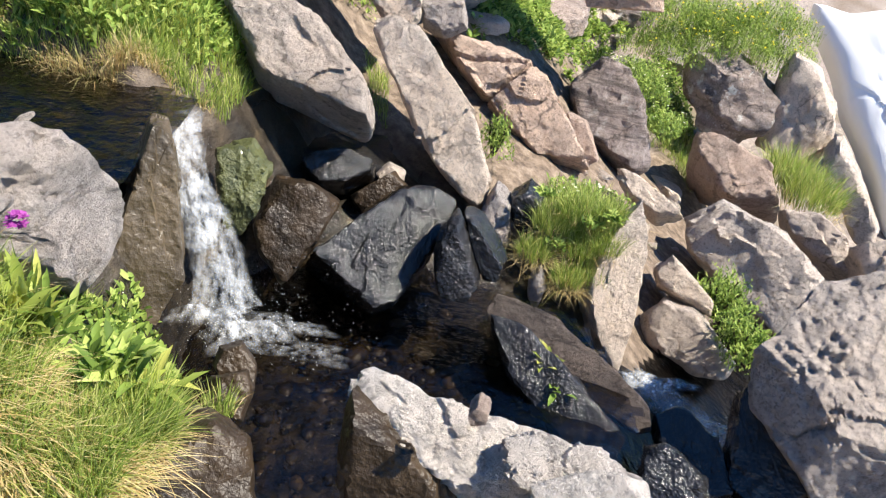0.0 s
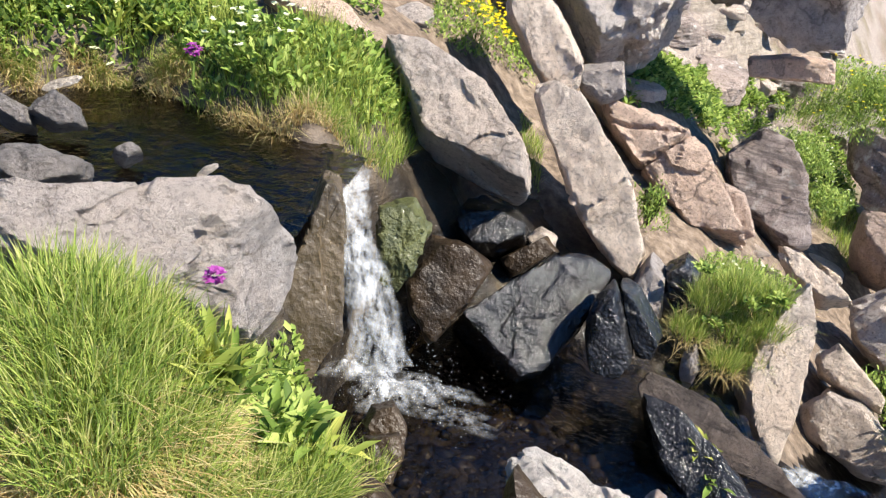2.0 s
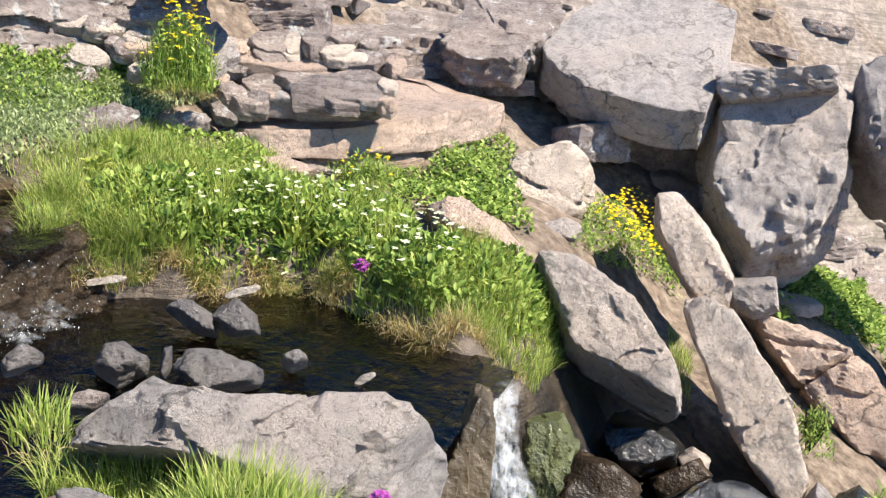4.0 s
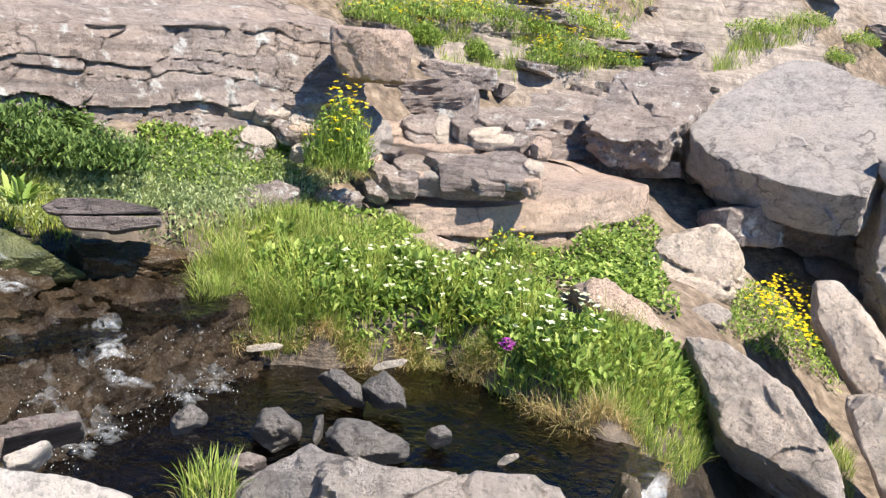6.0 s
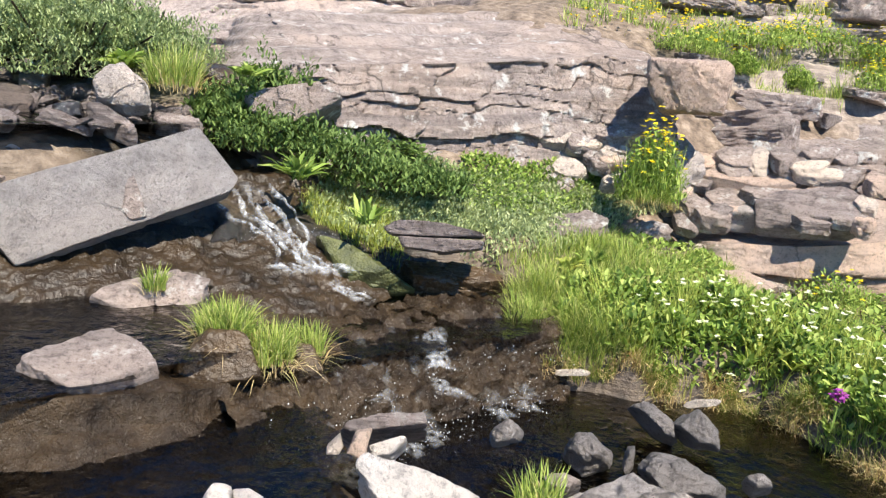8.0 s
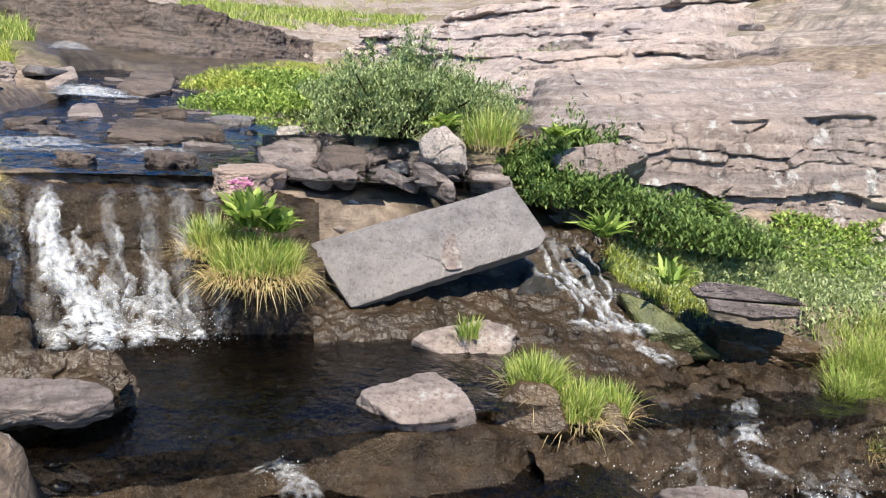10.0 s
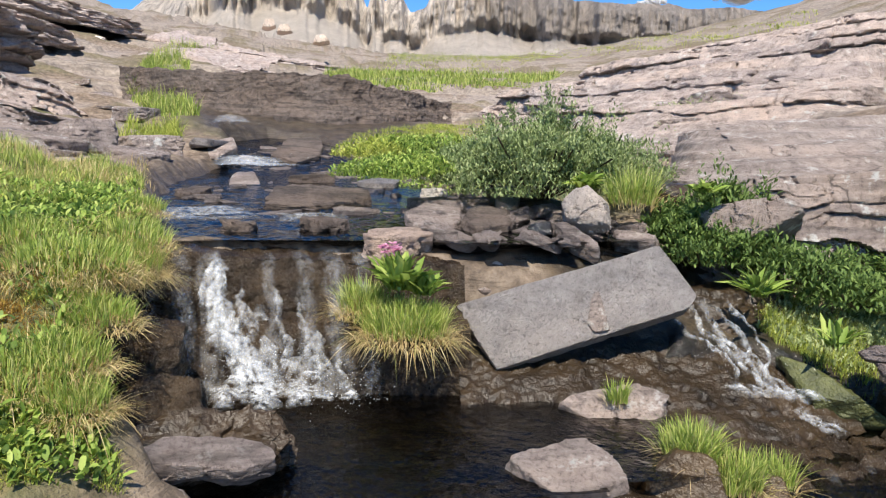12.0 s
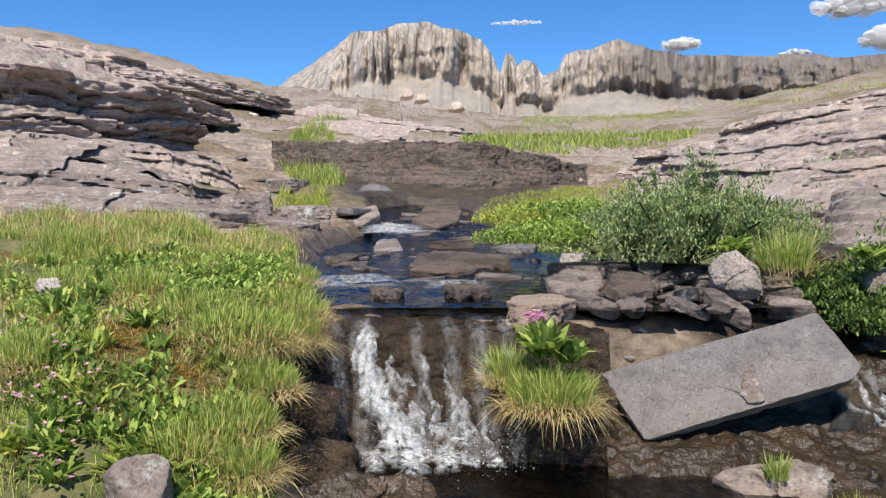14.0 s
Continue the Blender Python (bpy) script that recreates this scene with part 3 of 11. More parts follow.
def ramp(label, lip, foot, material, seed, profile=((0, 0, 0), (1, 1, 1)), rough=0.03, cell=0.012, back=0.3, sway=0.12, knobs=0.0, name="wet_rock_face", category="rock face"):
    """Bedrock worn by water, falling from a lip to a foot (both lines of x, y, z). profile: rows of way down the surface, share outward, share downward."""
    def even(line, n):
        L = np.array(line, dtype=float)
        a = np.concatenate(([0], np.cumsum(np.linalg.norm(np.diff(L, axis=0), axis=1))))
        return np.stack([np.interp(np.linspace(0, a[-1], n), a, L[:, k]) for k in range(3)], 1), a[-1]
    total = max(even(lip, 5)[1], even(foot, 5)[1])
    cols = int(min(max(total / cell, 40), 260))
    T, F = even(lip, cols)[0], even(foot, cols)[0]
    fall = float(np.linalg.norm((F - T).mean(0)))
    rows = int(min(max(1.5 * fall / cell, 30), 160))
    W = np.array(profile, dtype=float)
    v = np.linspace(0, 1, rows)
    S = np.repeat(np.linspace(0, total, cols)[:, None], rows, 1)
    V = np.repeat(v[None, :], cols, 0)
    wob = sway * fbm(np.stack([S.ravel() * 2.2, V.ravel() * 1.2, 0 * S.ravel() + seed], 1), 3, seed).reshape(S.shape) * np.sin(V * math.pi)
    U = np.clip(V + wob, 0, 1)
    out, down = np.interp(U, W[:, 0], W[:, 1]), np.interp(U, W[:, 0], W[:, 2])
    X = np.stack([T[:, None, k] + (F - T)[:, None, k] * (down if k == 2 else out) for k in range(3)], -1)
    run = (F - T)[:, :2].mean(0)
    run /= np.linalg.norm(run) + 1e-9
    rear = np.repeat(X[:, :1], 8, 1)
    rear[..., :2] -= (np.linspace(back, 0.01, 8)[None, :, None] * run)
    X = np.concatenate([rear, X], 1)
    du, dv = np.gradient(X, axis=0), np.gradient(X, axis=1)
    nrm = np.cross(du, dv)
    nrm /= np.linalg.norm(nrm, axis=2)[..., None] + 1e-9
    nrm *= np.sign(nrm[..., 2].mean() + 1e-9)
    q = X.reshape(-1, 3)
    lump = 0.9 * fbm(q * 3.5 + seed, 4, seed + 1) + 0.55 * (1 - 2 * np.abs(fbm(q * (9, 9, 5) + seed, 4, seed + 2))) + 0.35 * np.floor(3 * fbm(q * (6, 6, 12) + 2 * seed, 3, seed + 3)) / 2 + 0.25 * fbm(q * 34, 3, seed + 4)
    if knobs:
        bent = q + 0.02 * np.stack([fbm(q * 14 + k + seed, 2, seed + 7 + k) for k in (0, 1, 2)], 1)
        lump = lump + knobs * (1 - np.abs(vnoise(bent * 11 + seed, seed + 5)) * 2 + 0.6 * (1 - 2 * np.abs(vnoise(bent * 25 + seed, seed + 6))))
    X = X + nrm * (rough * lump).reshape(X.shape[:2])[..., None]
    a, b = X.shape[:2]
    i, j = np.meshgrid(np.arange(a - 1), np.arange(b - 1), indexing="ij")
    quads = np.stack([i * b + j, (i + 1) * b + j, (i + 1) * b + j + 1, i * b + j + 1], -1).reshape(-1, 4)
    if np.cross(du, dv)[..., 2].mean() < 0:
        quads = quads[:, ::-1]
    origin = X.reshape(-1, 3).mean(0)
    me = raw_mesh(name, X.reshape(-1, 3) - origin, quads.ravel(), [4] * len(quads), material)
    me.set_sharp_from_angle(angle=radians(55))
    ob = new(name, me)
    ob.location = origin
    return tagged(ob, label, category, kind="structure")

# ---------------------------------------------------------------- ground: hillside, stream bed, pools
def inside(x, y, poly, soft):
    """1 within the polygon, 0 outside, with a soft rim."""
    P = np.array(poly, dtype=float)
    d = np.full(x.shape, 1e9)
    odd = np.zeros(x.shape, dtype=bool)
    for a, b in zip(P, np.roll(P, -1, 0)):
        e = b - a
        t = np.clip(((x - a[0]) * e[0] + (y - a[1]) * e[1]) / (e @ e), 0, 1)
        d = np.minimum(d, np.hypot(x - a[0] - t * e[0], y - a[1] - t * e[1]))
        cross = (a[1] > y) != (b[1] > y)
        with np.errstate(divide="ignore", invalid="ignore"):
            xi = a[0] + (y - a[1]) * e[0] / (e[1] if e[1] else 1e-9)
        odd ^= cross & (x < xi)
    s = np.where(odd, d, -d)
    return ss(-soft, soft, s)


POOL_LOW = [(-0.72, 2.35), (-0.5, 1.7), (0.1, 1.6), (0.75, 1.9), (1.05, 2.5), (0.9, 3.0), (0.3, 3.3), (-0.4, 3.3), (-0.75, 2.9)]
POOL_MID = [(-0.86, 2.15), (-0.78, 2.75), (-1.1, 2.85), (-1.6, 3.05), (-1.8, 3.1), (-2.2, 2.68), (-2.6, 2.35), (-2.62, 1.6), (-2.35, 1.1), (-1.75, 1.15), (-1.3, 1.75)]
POOL_NEAR = [(-2.75, 0.9), (-2.35, 1.15), (-1.9, 1.0), (-1.7, 0.5), (-1.9, -0.4), (-2.6, -0.5), (-2.75, 0.2)]
SHELF = [(-2.5, 2.4), (-2.62, 1.55), (-2.55, 1.15), (-2.9, 0.9), (-3.5, 1.1), (-3.5, 1.8), (-3.2, 2.5), (-3.25, 2.75), (-2.75, 2.65)]
POOL_FALL = [(-2.6, 0.95), (-2.55, 0.1), (-2.56, -0.62), (-2.85, -0.82), (-3.2, -0.92), (-3.7, -0.92), (-4.0, -0.75), (-4.0, 0.1), (-3.8, 0.35), (-3.65, 1.4), (-3.2, 1.1)]
UPSTREAM = [(-4.08, -0.88), (-4.1, 0.1), (-4.0, 0.35), (-3.9, 0.7), (-4.15, 1.75), (-4.6, 1.6), (-5.3, 1.1), (-7.5, 0.9), (-9.5, 0.6), (-11.2, 0.3), (-11.6, -0.4), (-11, -0.9), (-9.3, -0.8), (-7, -1.2), (-5, -1.0), (-4.3, -0.92)]
CHUTE = [(0.8, 2.2), (0.8, 3.1), (1.5, 3.2), (2.6, 4.6), (4.5, 6.5), (5.5, 5.5), (3.0, 2.8), (1.9, 1.9)]


WETSLOPE = [(-10.4, -1.2), (-10.6, 1.0), (-11.5, 1.6), (-13.6, 2.2), (-13.8, -2.0), (-12, -1.6)]
HOLLOW = [(-0.95, 1.75), (-0.4, 1.35), (0.8, 1.4), (1.6, 2.2), (1.6, 3.1), (0.9, 3.7), (0.1, 4.2), (-0.6, 3.9), (-0.8, 3.2), (-0.95, 2.6)]
CASCADE = [(-4.25, 0.9), (-4.25, 1.9), (-3.75, 2.1), (-3.3, 2.5), (-2.8, 2.5), (-2.9, 0.9)]
MEADOW = [(-2.0, -0.9), (-2.6, -0.72), (-3.9, -0.9), (-5.5, -1.1), (-6.4, -1.6), (-6, -4.5), (-2, -3.5)]
GREENS = [(-4.9, 1.6), (-5.6, 1.3), (-7.5, 1.1), (-9.5, 0.9), (-11, 1.0), (-10, 2.0), (-7.5, 2.6), (-5.4, 2.4)]
LEVEL_X = (-5.2, -4.0, -3.1, -2.4, -1.6, -0.9, -0.3, 0.4, 1.3, 2.5)
LEVEL_Y = (-1.0, -0.3, 0.6, 1.3, 2.0, 2.7, 3.4, 4.4, 6.0)
LEVELS = np.array([
    (1.95, 1.85, 1.75, 1.45, 1.05, 0.75, 0.50, 0.30, 0.00, -0.50),
    (1.80, 1.75, 1.30, 1.05, 0.95, 0.75, 0.50, 0.30, 0.00, -0.50),
    (1.80, 1.70, 1.20, 1.00, 0.90, 0.72, 0.50, 0.20, -0.10, -0.60),
    (1.85, 1.60, 1.12, 0.88, 0.80, 0.66, 0.38, 0.10, -0.30, -0.90),
    (1.90, 1.50, 1.10, 0.80, 0.72, 0.58, -0.30, -0.35, -0.60, -1.10),
    (2.00, 1.60, 1.18, 0.94, 0.85, 0.75, -0.35, -0.35, -0.65, -1.20),
    (2.25, 1.85, 1.28, 1.05, 0.98, 0.82, -0.10, -0.25, -0.60, -1.20),
    (2.60, 2.20, 1.40, 1.08, 1.00, 0.80, 0.15, -0.10, -0.50, -1.20),
    (2.80, 2.50, 1.90, 1.40, 1.20, 0.90, 0.50, 0.20, -0.40, -1.30)])
BEARING = (-180, -90, -45, -22, -15, -10, -5, 0, 8, 17, 30, 45, 54, 59, 64, 70, 75, 83, 89, 95, 98, 101, 107, 110, 113, 117, 130, 180)
SLOPE = (-0.10, -0.35, -0.35, -0.26, -0.12, 0.04, 0.13, 0.19, 0.22, 0.20, 0.24, 0.24, 0.19, 0.164, 0.151, 0.133, 0.126, 0.128, 0.139, 0.155, 0.16, 0.165, 0.19, 0.20, 0.207, 0.213, 0.22, -0.10)


def level(x, y):
    """The land's level about the pools, smooth between a coarse net of levels."""
    u = np.interp(x, LEVEL_X, np.arange(len(LEVEL_X)))
    v = np.interp(y, LEVEL_Y, np.arange(len(LEVEL_Y)))

    def weights(t, n):
        i = np.clip(np.floor(t).astype(int), 0, n - 2)
        f = t - i
        w = (-0.5 * f + f * f - 0.5 * f ** 3, 1 - 2.5 * f * f + 1.5 * f ** 3, 0.5 * f + 2 * f * f - 1.5 * f ** 3, -0.5 * f * f + 0.5 * f ** 3)
        return [(np.clip(i + k - 1, 0, n - 1), wk) for k, wk in enumerate(w)]
    z = 0
    for iv, wv in weights(v, len(LEVEL_Y)):
        for iu, wu in weights(u, len(LEVEL_X)):
            z = z + wv * wu * LEVELS[iv, iu]
    return z


def upstream_bed(x):
    return 1.70 + 0.045 * np.clip(-4.1 - x, 0, 4.3) + 0.13 * np.clip(-8.4 - x, 0, 60)


def ground_height(x, y, full=False):
    x, y = np.asarray(x, dtype=float), np.asarray(y, dtype=float)
    shape = x.shape
    x, y = x.ravel(), y.ravel()
    p3 = np.stack([x, y, 0 * x], 1)
    nb = fbm(p3 * 0.9 + 3, 4, 11)
    ns = fbm(p3 * 5.0 + 9, 4, 23)
    z = level(x, y)
    z = z + 0.045 * np.clip(-5.2 - x, 0, 3.2) + 0.13 * np.clip(-8.4 - x, 0, 60)
    z = z + 0.10 * np.clip(-1 - y, 0, 60) * ss(-2.6, -4.5, x)
    z = z + (0.06 + 0.36 * ss(0.2, -2.0, x)) * np.clip(y - 6, 0, 60) - 0.5 * np.clip(x - 2.5, 0, 60)
    r = np.hypot(x, y)
    bearing = np.degrees(np.arctan2(-x, y))
    sl = np.interp(bearing, BEARING, SLOPE)
    back = np.interp(bearing, (-180, 15, 60, 180), (0, 0, 7.5, 7.5))
    wide = 1.9 + sl * 85 / (85 - back) * np.clip(r - back, 0, 85 - back) + 0.02 * sl * np.clip(r - 85, 0, 3000)
    w = ss(7.5, 15, r)
    z = z * (1 - w) + wide * w
    away = np.clip(ss(4.6, 6.2, y) * ss(0.5, -1.5, x) + ss(-4.6, -5.4, x) * ss(1.2, 2.0, np.abs(y - 0.1)) + ss(6.8, 8.5, y) + ss(12, 20, r), 0, 1)
    rock = away * ss(-0.30, -0.1, fbm(p3 * 0.55 + 21, 3, 41) + 0.05)
    z = z + 0.10 * nb * ss(0.9, 2.5, np.abs(y - 0.9)) * (1 + 0.05 * r) + 0.03 * ns
    # ledges where bedrock shows
    step = 0.12 + 0.010 * r
    kz = z / step + 0.35 * nb + 0.2 * ns
    terr = step * (np.floor(kz) + ss(0.6, 0.95, kz - np.floor(kz)) - 0.35 * nb - 0.2 * ns)
    z = z + (terr - z) * 0.8 * rock
    wet = np.zeros_like(z)
    edge = 0.07 * fbm(p3 * 3.1 + 40, 3, 31)
    for poly, h, soft in ((CHUTE, np.minimum(-0.62 - 0.5 * (x - 1.2), -0.6), 0.25), (POOL_LOW, -0.40, 0.12), (UPSTREAM, upstream_bed(x), 0.12),
                          (POOL_FALL, 1.08, 0.08), (SHELF, 0.97, 0.06), (POOL_NEAR, 0.88, 0.07), (POOL_MID, 0.64, 0.07)):
        m = inside(x + edge, y - edge, poly, soft)
        z = z * (1 - m) + (h + 0.04 * ns) * m
        wet = np.maximum(wet, inside(x + edge, y - edge, poly, soft + 0.12))
    # dark bed colour in the hollow: wet rock plus shade painted between boulders
    wet = np.maximum(wet, inside(x + edge, y - edge, HOLLOW, 0.2))
    wet = np.maximum(wet, inside(x + edge, y - edge, CASCADE, 0.15))
    wet = np.maximum(wet, 0.8 * inside(x + edge, y - edge, WETSLOPE, 0.3))
    if not full:
        return z.reshape(shape)
    grass = ss(-0.12, 0.22, nb + 0.15 * ns) * (1 - 0.75 * rock) * (1 - wet) * np.maximum(ss(6, 12, r), ss(0.9, 0.2, y) * ss(-1.9, -1.2, x))
    grass = grass * (1 - 0.6 * ss(9, 16, r))
    grass = np.maximum(grass, 0.9 * np.maximum(inside(x, y, MEADOW, 0.2), inside(x, y, GREENS, 0.3)) * (1 - wet))
    return z.reshape(shape), wet, rock, grass


def graded(a, b, step, mid_a, mid_b, mid_step, far, growth):
    """Grid lines: fine from a to b, coarser from mid_a to mid_b, then ever wider."""
    fine = list(np.arange(mid_a, a, mid_step)) + list(np.arange(a, b, step)) + list(np.arange(b, mid_b, mid_step))
    hi, lo, s = [fine[-1]], [fine[0]], mid_step
    while hi[-1] < far:
        s *= growth
        hi.append(hi[-1] + s)
    s = mid_step
    while lo[-1] > -far:
        s *= growth
        lo.append(lo[-1] - s)
    return np.array(lo[:0:-1] + fine + hi[1:])


def build_ground():
    gx, gy = graded(-5.0, 2.0, 0.03, -16, 6, 0.07, 2500, 1.05), graded(-1.6, 5.2, 0.03, -6, 10, 0.07, 2500, 1.05)
    X, Y = np.meshgrid(gx, gy, indexing="ij")
    z, wet, rock, grass = ground_height(X, Y, True)
    a, b = X.shape
    v = np.stack([X.ravel(), Y.ravel(), z.ravel()], 1)
    i, j = np.meshgrid(np.arange(a - 1), np.arange(b - 1), indexing="ij")
    q = np.stack([i * b + j, (i + 1) * b + j, (i + 1) * b + j + 1, i * b + j + 1], -1).reshape(-1, 4)
    me = raw_mesh("ground", v, q.ravel(), [4] * len(q), M_GROUND)
    for key, val in (("wet", wet), ("rock", rock), ("grass", grass)):
        me.attributes.new(key, "FLOAT", "POINT").data.foreach_set("value", val.ravel().astype(np.float32))
    return tagged(new("ground", me), "rocky alpine slope with a wet brown stream bed", "ground", kind="structure")


ground = build_ground()


def pool(label, poly, z, material, grow=0.22, slope=(0, 0, 0, 0)):
    """A level sheet of water that reaches a little into its banks."""
    P = np.array(poly)
    lo, hi = P.min(0) - grow, P.max(0) + grow
    nx, ny = [max(8, int((hi[k] - lo[k]) / 0.05)) for k in (0, 1)]
    if nx * ny > 20000:
        nx, ny = nx // 2, ny // 2
    X, Y = np.meshgrid(np.linspace(lo[0], hi[0], nx), np.linspace(lo[1], hi[1], ny), indexing="ij")
    keep = inside(X, Y, poly, grow) > 0.02
    h = z(X, Y) if callable(z) else X * 0 + z
    h = h + 0.006 * fbm(np.stack([X.ravel() * 7, Y.ravel() * 7, 0 * X.ravel()], 1), 3, 5).reshape(X.shape)
    v = np.stack([X.ravel(), Y.ravel(), h.ravel()], 1)
    i, j = np.meshgrid(np.arange(nx - 1), np.arange(ny - 1), indexing="ij")
    q = np.stack([i * ny + j, (i + 1) * ny + j, (i + 1) * ny + j + 1, i * ny + j + 1], -1).reshape(-1, 4)
    q = q[keep.ravel()[q].all(1)]
    me = raw_mesh("water", v, q.ravel(), [4] * len(q), material)
    bm = bmesh.new()
    bm.from_mesh(me)
    bmesh.ops.delete(bm, geom=[w for w in bm.verts if not w.link_faces], context="VERTS")
    bm.to_mesh(me)
    bm.free()
    return tagged(new("water", me), label, "water", kind="structure")


pool("dark clear plunge pool below the small waterfall", POOL_LOW, -0.25, M_CLEARWATER)
pool("dark clear stream pool between grassy banks", POOL_MID, 0.745, M_WATER, 0.12)
pool("shallow brown pool with rippled surface", POOL_NEAR, 0.98, M_WATER, 0.10)
pool("thin water running over a rock shelf", SHELF, 1.02, M_WATER, 0.08)
pool("dark shallow pool below the split cascade", POOL_FALL, 1.15, M_WATER, 0.12)
pool("blue rippled stream coming down the slope", UPSTREAM, lambda x, y: upstream_bed(x) + 0.05, M_UPWATER, 0.14)
pool("dark stream chute leaving the plunge pool", CHUTE, lambda x, y: np.minimum(-0.62 - 0.5 * (x - 1.2), -0.6) + 0.08, M_FASTWATER, 0.15)

# ---------------------------------------------------------------- bedrock faces and ledges
cliff("tall outcrop of layered grey rock spotted with lichen", [(-4.25, 1.6, 1.55, 2.02), (-3.98, 2.05, 1.40, 2.06), (-3.78, 2.6, 1.28, 2.1), (-3.56, 3.2, 1.28, 2.16), (-3.28, 3.9, 1.32, 2.26), (-2.98, 4.6, 1.4, 2.22)],
      1.5, M_LAYERED, 7, layers=14, jut=0.065, rise=0.26, batter=0.4, cell=0.011, dip=0.05, grade=0.85, plain=0.3, block=2.2)
cliff("broad tan ledge of smooth bedrock", [(-2.85, 3.9, 0.9, 1.22), (-2.25, 4.3, 0.85, 1.27), (-1.95, 4.7, 0.85, 1.33), (-1.62, 5.25, 0.85, 1.42), (-1.5, 5.8, 0.9, 1.4)], 1.1, M_PINK, 14, layers=2, jut=0.05, rise=0.12, batter=0.12, block=0.5)
cliff("grey layered rock stepping up the slope", [(-3.1, 5.0, 1.2, 1.7), (-2.5, 5.6, 1.2, 1.76), (-1.9, 6.4, 1.3, 1.8), (-1.6, 7.0, 1.3, 1.75)], 1.3, M_LAYERED, 15, layers=5, jut=0.14, rise=0.25)
cliff("grey layered rock stepping up the slope", [(-4.2, 6.1, 1.9, 2.4), (-3.2, 7.0, 2.0, 2.45), (-2.3, 8.1, 2.0, 2.5), (-1.9, 9.2, 1.9, 2.4)], 2.2, M_LAYERED, 16, layers=5, jut=0.2, rise=0.3, cell=0.035)
cliff("grey layered rock high on the slope", [(-6.0, 8.6, 3.0, 3.7), (-4.4, 9.8, 3.0, 3.7), (-2.6, 11.5, 2.9, 3.6)], 3.0, M_LAYERED, 17, layers=5, jut=0.25, rise=0.3, cell=0.05)
cliff("dark overhanging ledge above the meadow", [(-9.4, -7.5, 2.8, 4.0), (-10.1, -5.2, 3.05, 3.95), (-10.9, -3.95, 3.15, 3.85), (-12.2, -3.0, 3.3, 3.8)], 3.5, M_BEDROCK, 18, layers=5, jut=0.3, rise=0.3, cell=0.035, batter=-0.25, block=0.9, dip=0.06)
cliff("long grey ledge of broken bedrock", [(-8.2, -7.0, 2.35, 3.2), (-8.9, -4.4, 2.4, 3.15), (-9.6, -2.9, 2.35, 3.05), (-10.6, -1.9, 2.2, 2.85)], 2.2, M_BEDROCK, 19, layers=8, jut=0.16, rise=0.2, cell=0.028, batter=1.3, block=1.1, dip=0.09)
cliff("long grey ledge of broken bedrock", [(-6.7, -6.0, 2.0, 2.6), (-7.0, -3.4, 2.0, 2.6), (-7.9, -2.1, 2.0, 2.5), (-9.2, -1.5, 1.95, 2.35)], 2.2, M_LAYERED, 20, layers=7, jut=0.13, rise=0.22, cell=0.022, batter=1.2, block=1.4, dip=0.10)
cliff("low grey ledge at the meadow edge", [(-5.7, -4.8, 1.85, 2.22), (-6.0, -2.6, 1.85, 2.2), (-6.5, -1.6, 1.8, 2.12), (-7.6, -1.25, 1.8, 2.05)], 1.4, M_LAYERED, 21, layers=5, jut=0.1, rise=0.2, cell=0.018, batter=0.9, block=1.6, dip=0.08)
cliff("broad grey slab of tilted bedrock", [(-10.6, 1.9, 2.35, 2.72), (-8.6, 2.5, 2.2, 2.7), (-7.1, 3.2, 2.25, 2.72), (-5.9, 4.3, 2.3, 2.85)], 3.0, M_BEDROCK, 23, layers=3, jut=0.14, rise=0.13, cell=0.028, batter=1.6, block=0.6, dip=0.03)
cliff("broad grey slab of tilted bedrock", [(-14.5, 3.0, 2.9, 3.3), (-12.0, 3.5, 2.85, 3.3), (-10.2, 4.6, 2.85, 3.42), (-8.2, 6.6, 3.0, 3.65)], 4.0, M_BEDROCK, 24, layers=3, jut=0.2, rise=0.12, cell=0.035, batter=1.1, block=0.5, dip=0.03)
cliff("broad grey slab of tilted bedrock", [(-19.5, 6.0, 3.5, 4.3), (-16.0, 7.0, 3.6, 4.4), (-13.0, 9.0, 3.9, 4.8), (-10.5, 12.0, 4.2, 5.3)], 6.0, M_BEDROCK, 28, layers=4, jut=0.2, rise=0.12, cell=0.06, batter=0.9, block=0.4, dip=0.03)
cliff("low broken ledge high on the far slope", [(-13.5, -9.5, 4.3, 5.0), (-15.0, -7.0, 4.4, 5.0), (-17.0, -5.2, 4.3, 4.8), (-19.5, -4.0, 4.3, 4.7)], 3.5, M_BEDROCK, 31, layers=5, jut=0.3, rise=0.25, cell=0.06, batter=0.5, block=0.6, dip=0.08)
cliff("low broken ledge high on the far slope", [(-21, -11, 6.0, 6.8), (-23, -8, 5.9, 6.6), (-26, -5.5, 5.8, 6.3), (-30, -4, 5.9, 6.3)], 5.0, M_BEDROCK, 32, layers=4, jut=0.35, rise=0.25, cell=0.09, batter=0.6, block=0.4, dip=0.06)
cliff("low broken ledge across the upper valley", [(-21.5, -4.5, 4.2, 4.5), (-21, -2.5, 4.05, 4.35), (-20.5, -0.6, 3.85, 4.1), (-22, 1.0, 3.9, 4.1)], 4.0, M_BEDROCK, 33, layers=3, jut=0.2, rise=0.2, cell=0.07, batter=0.6, block=0.5, dip=0.03)
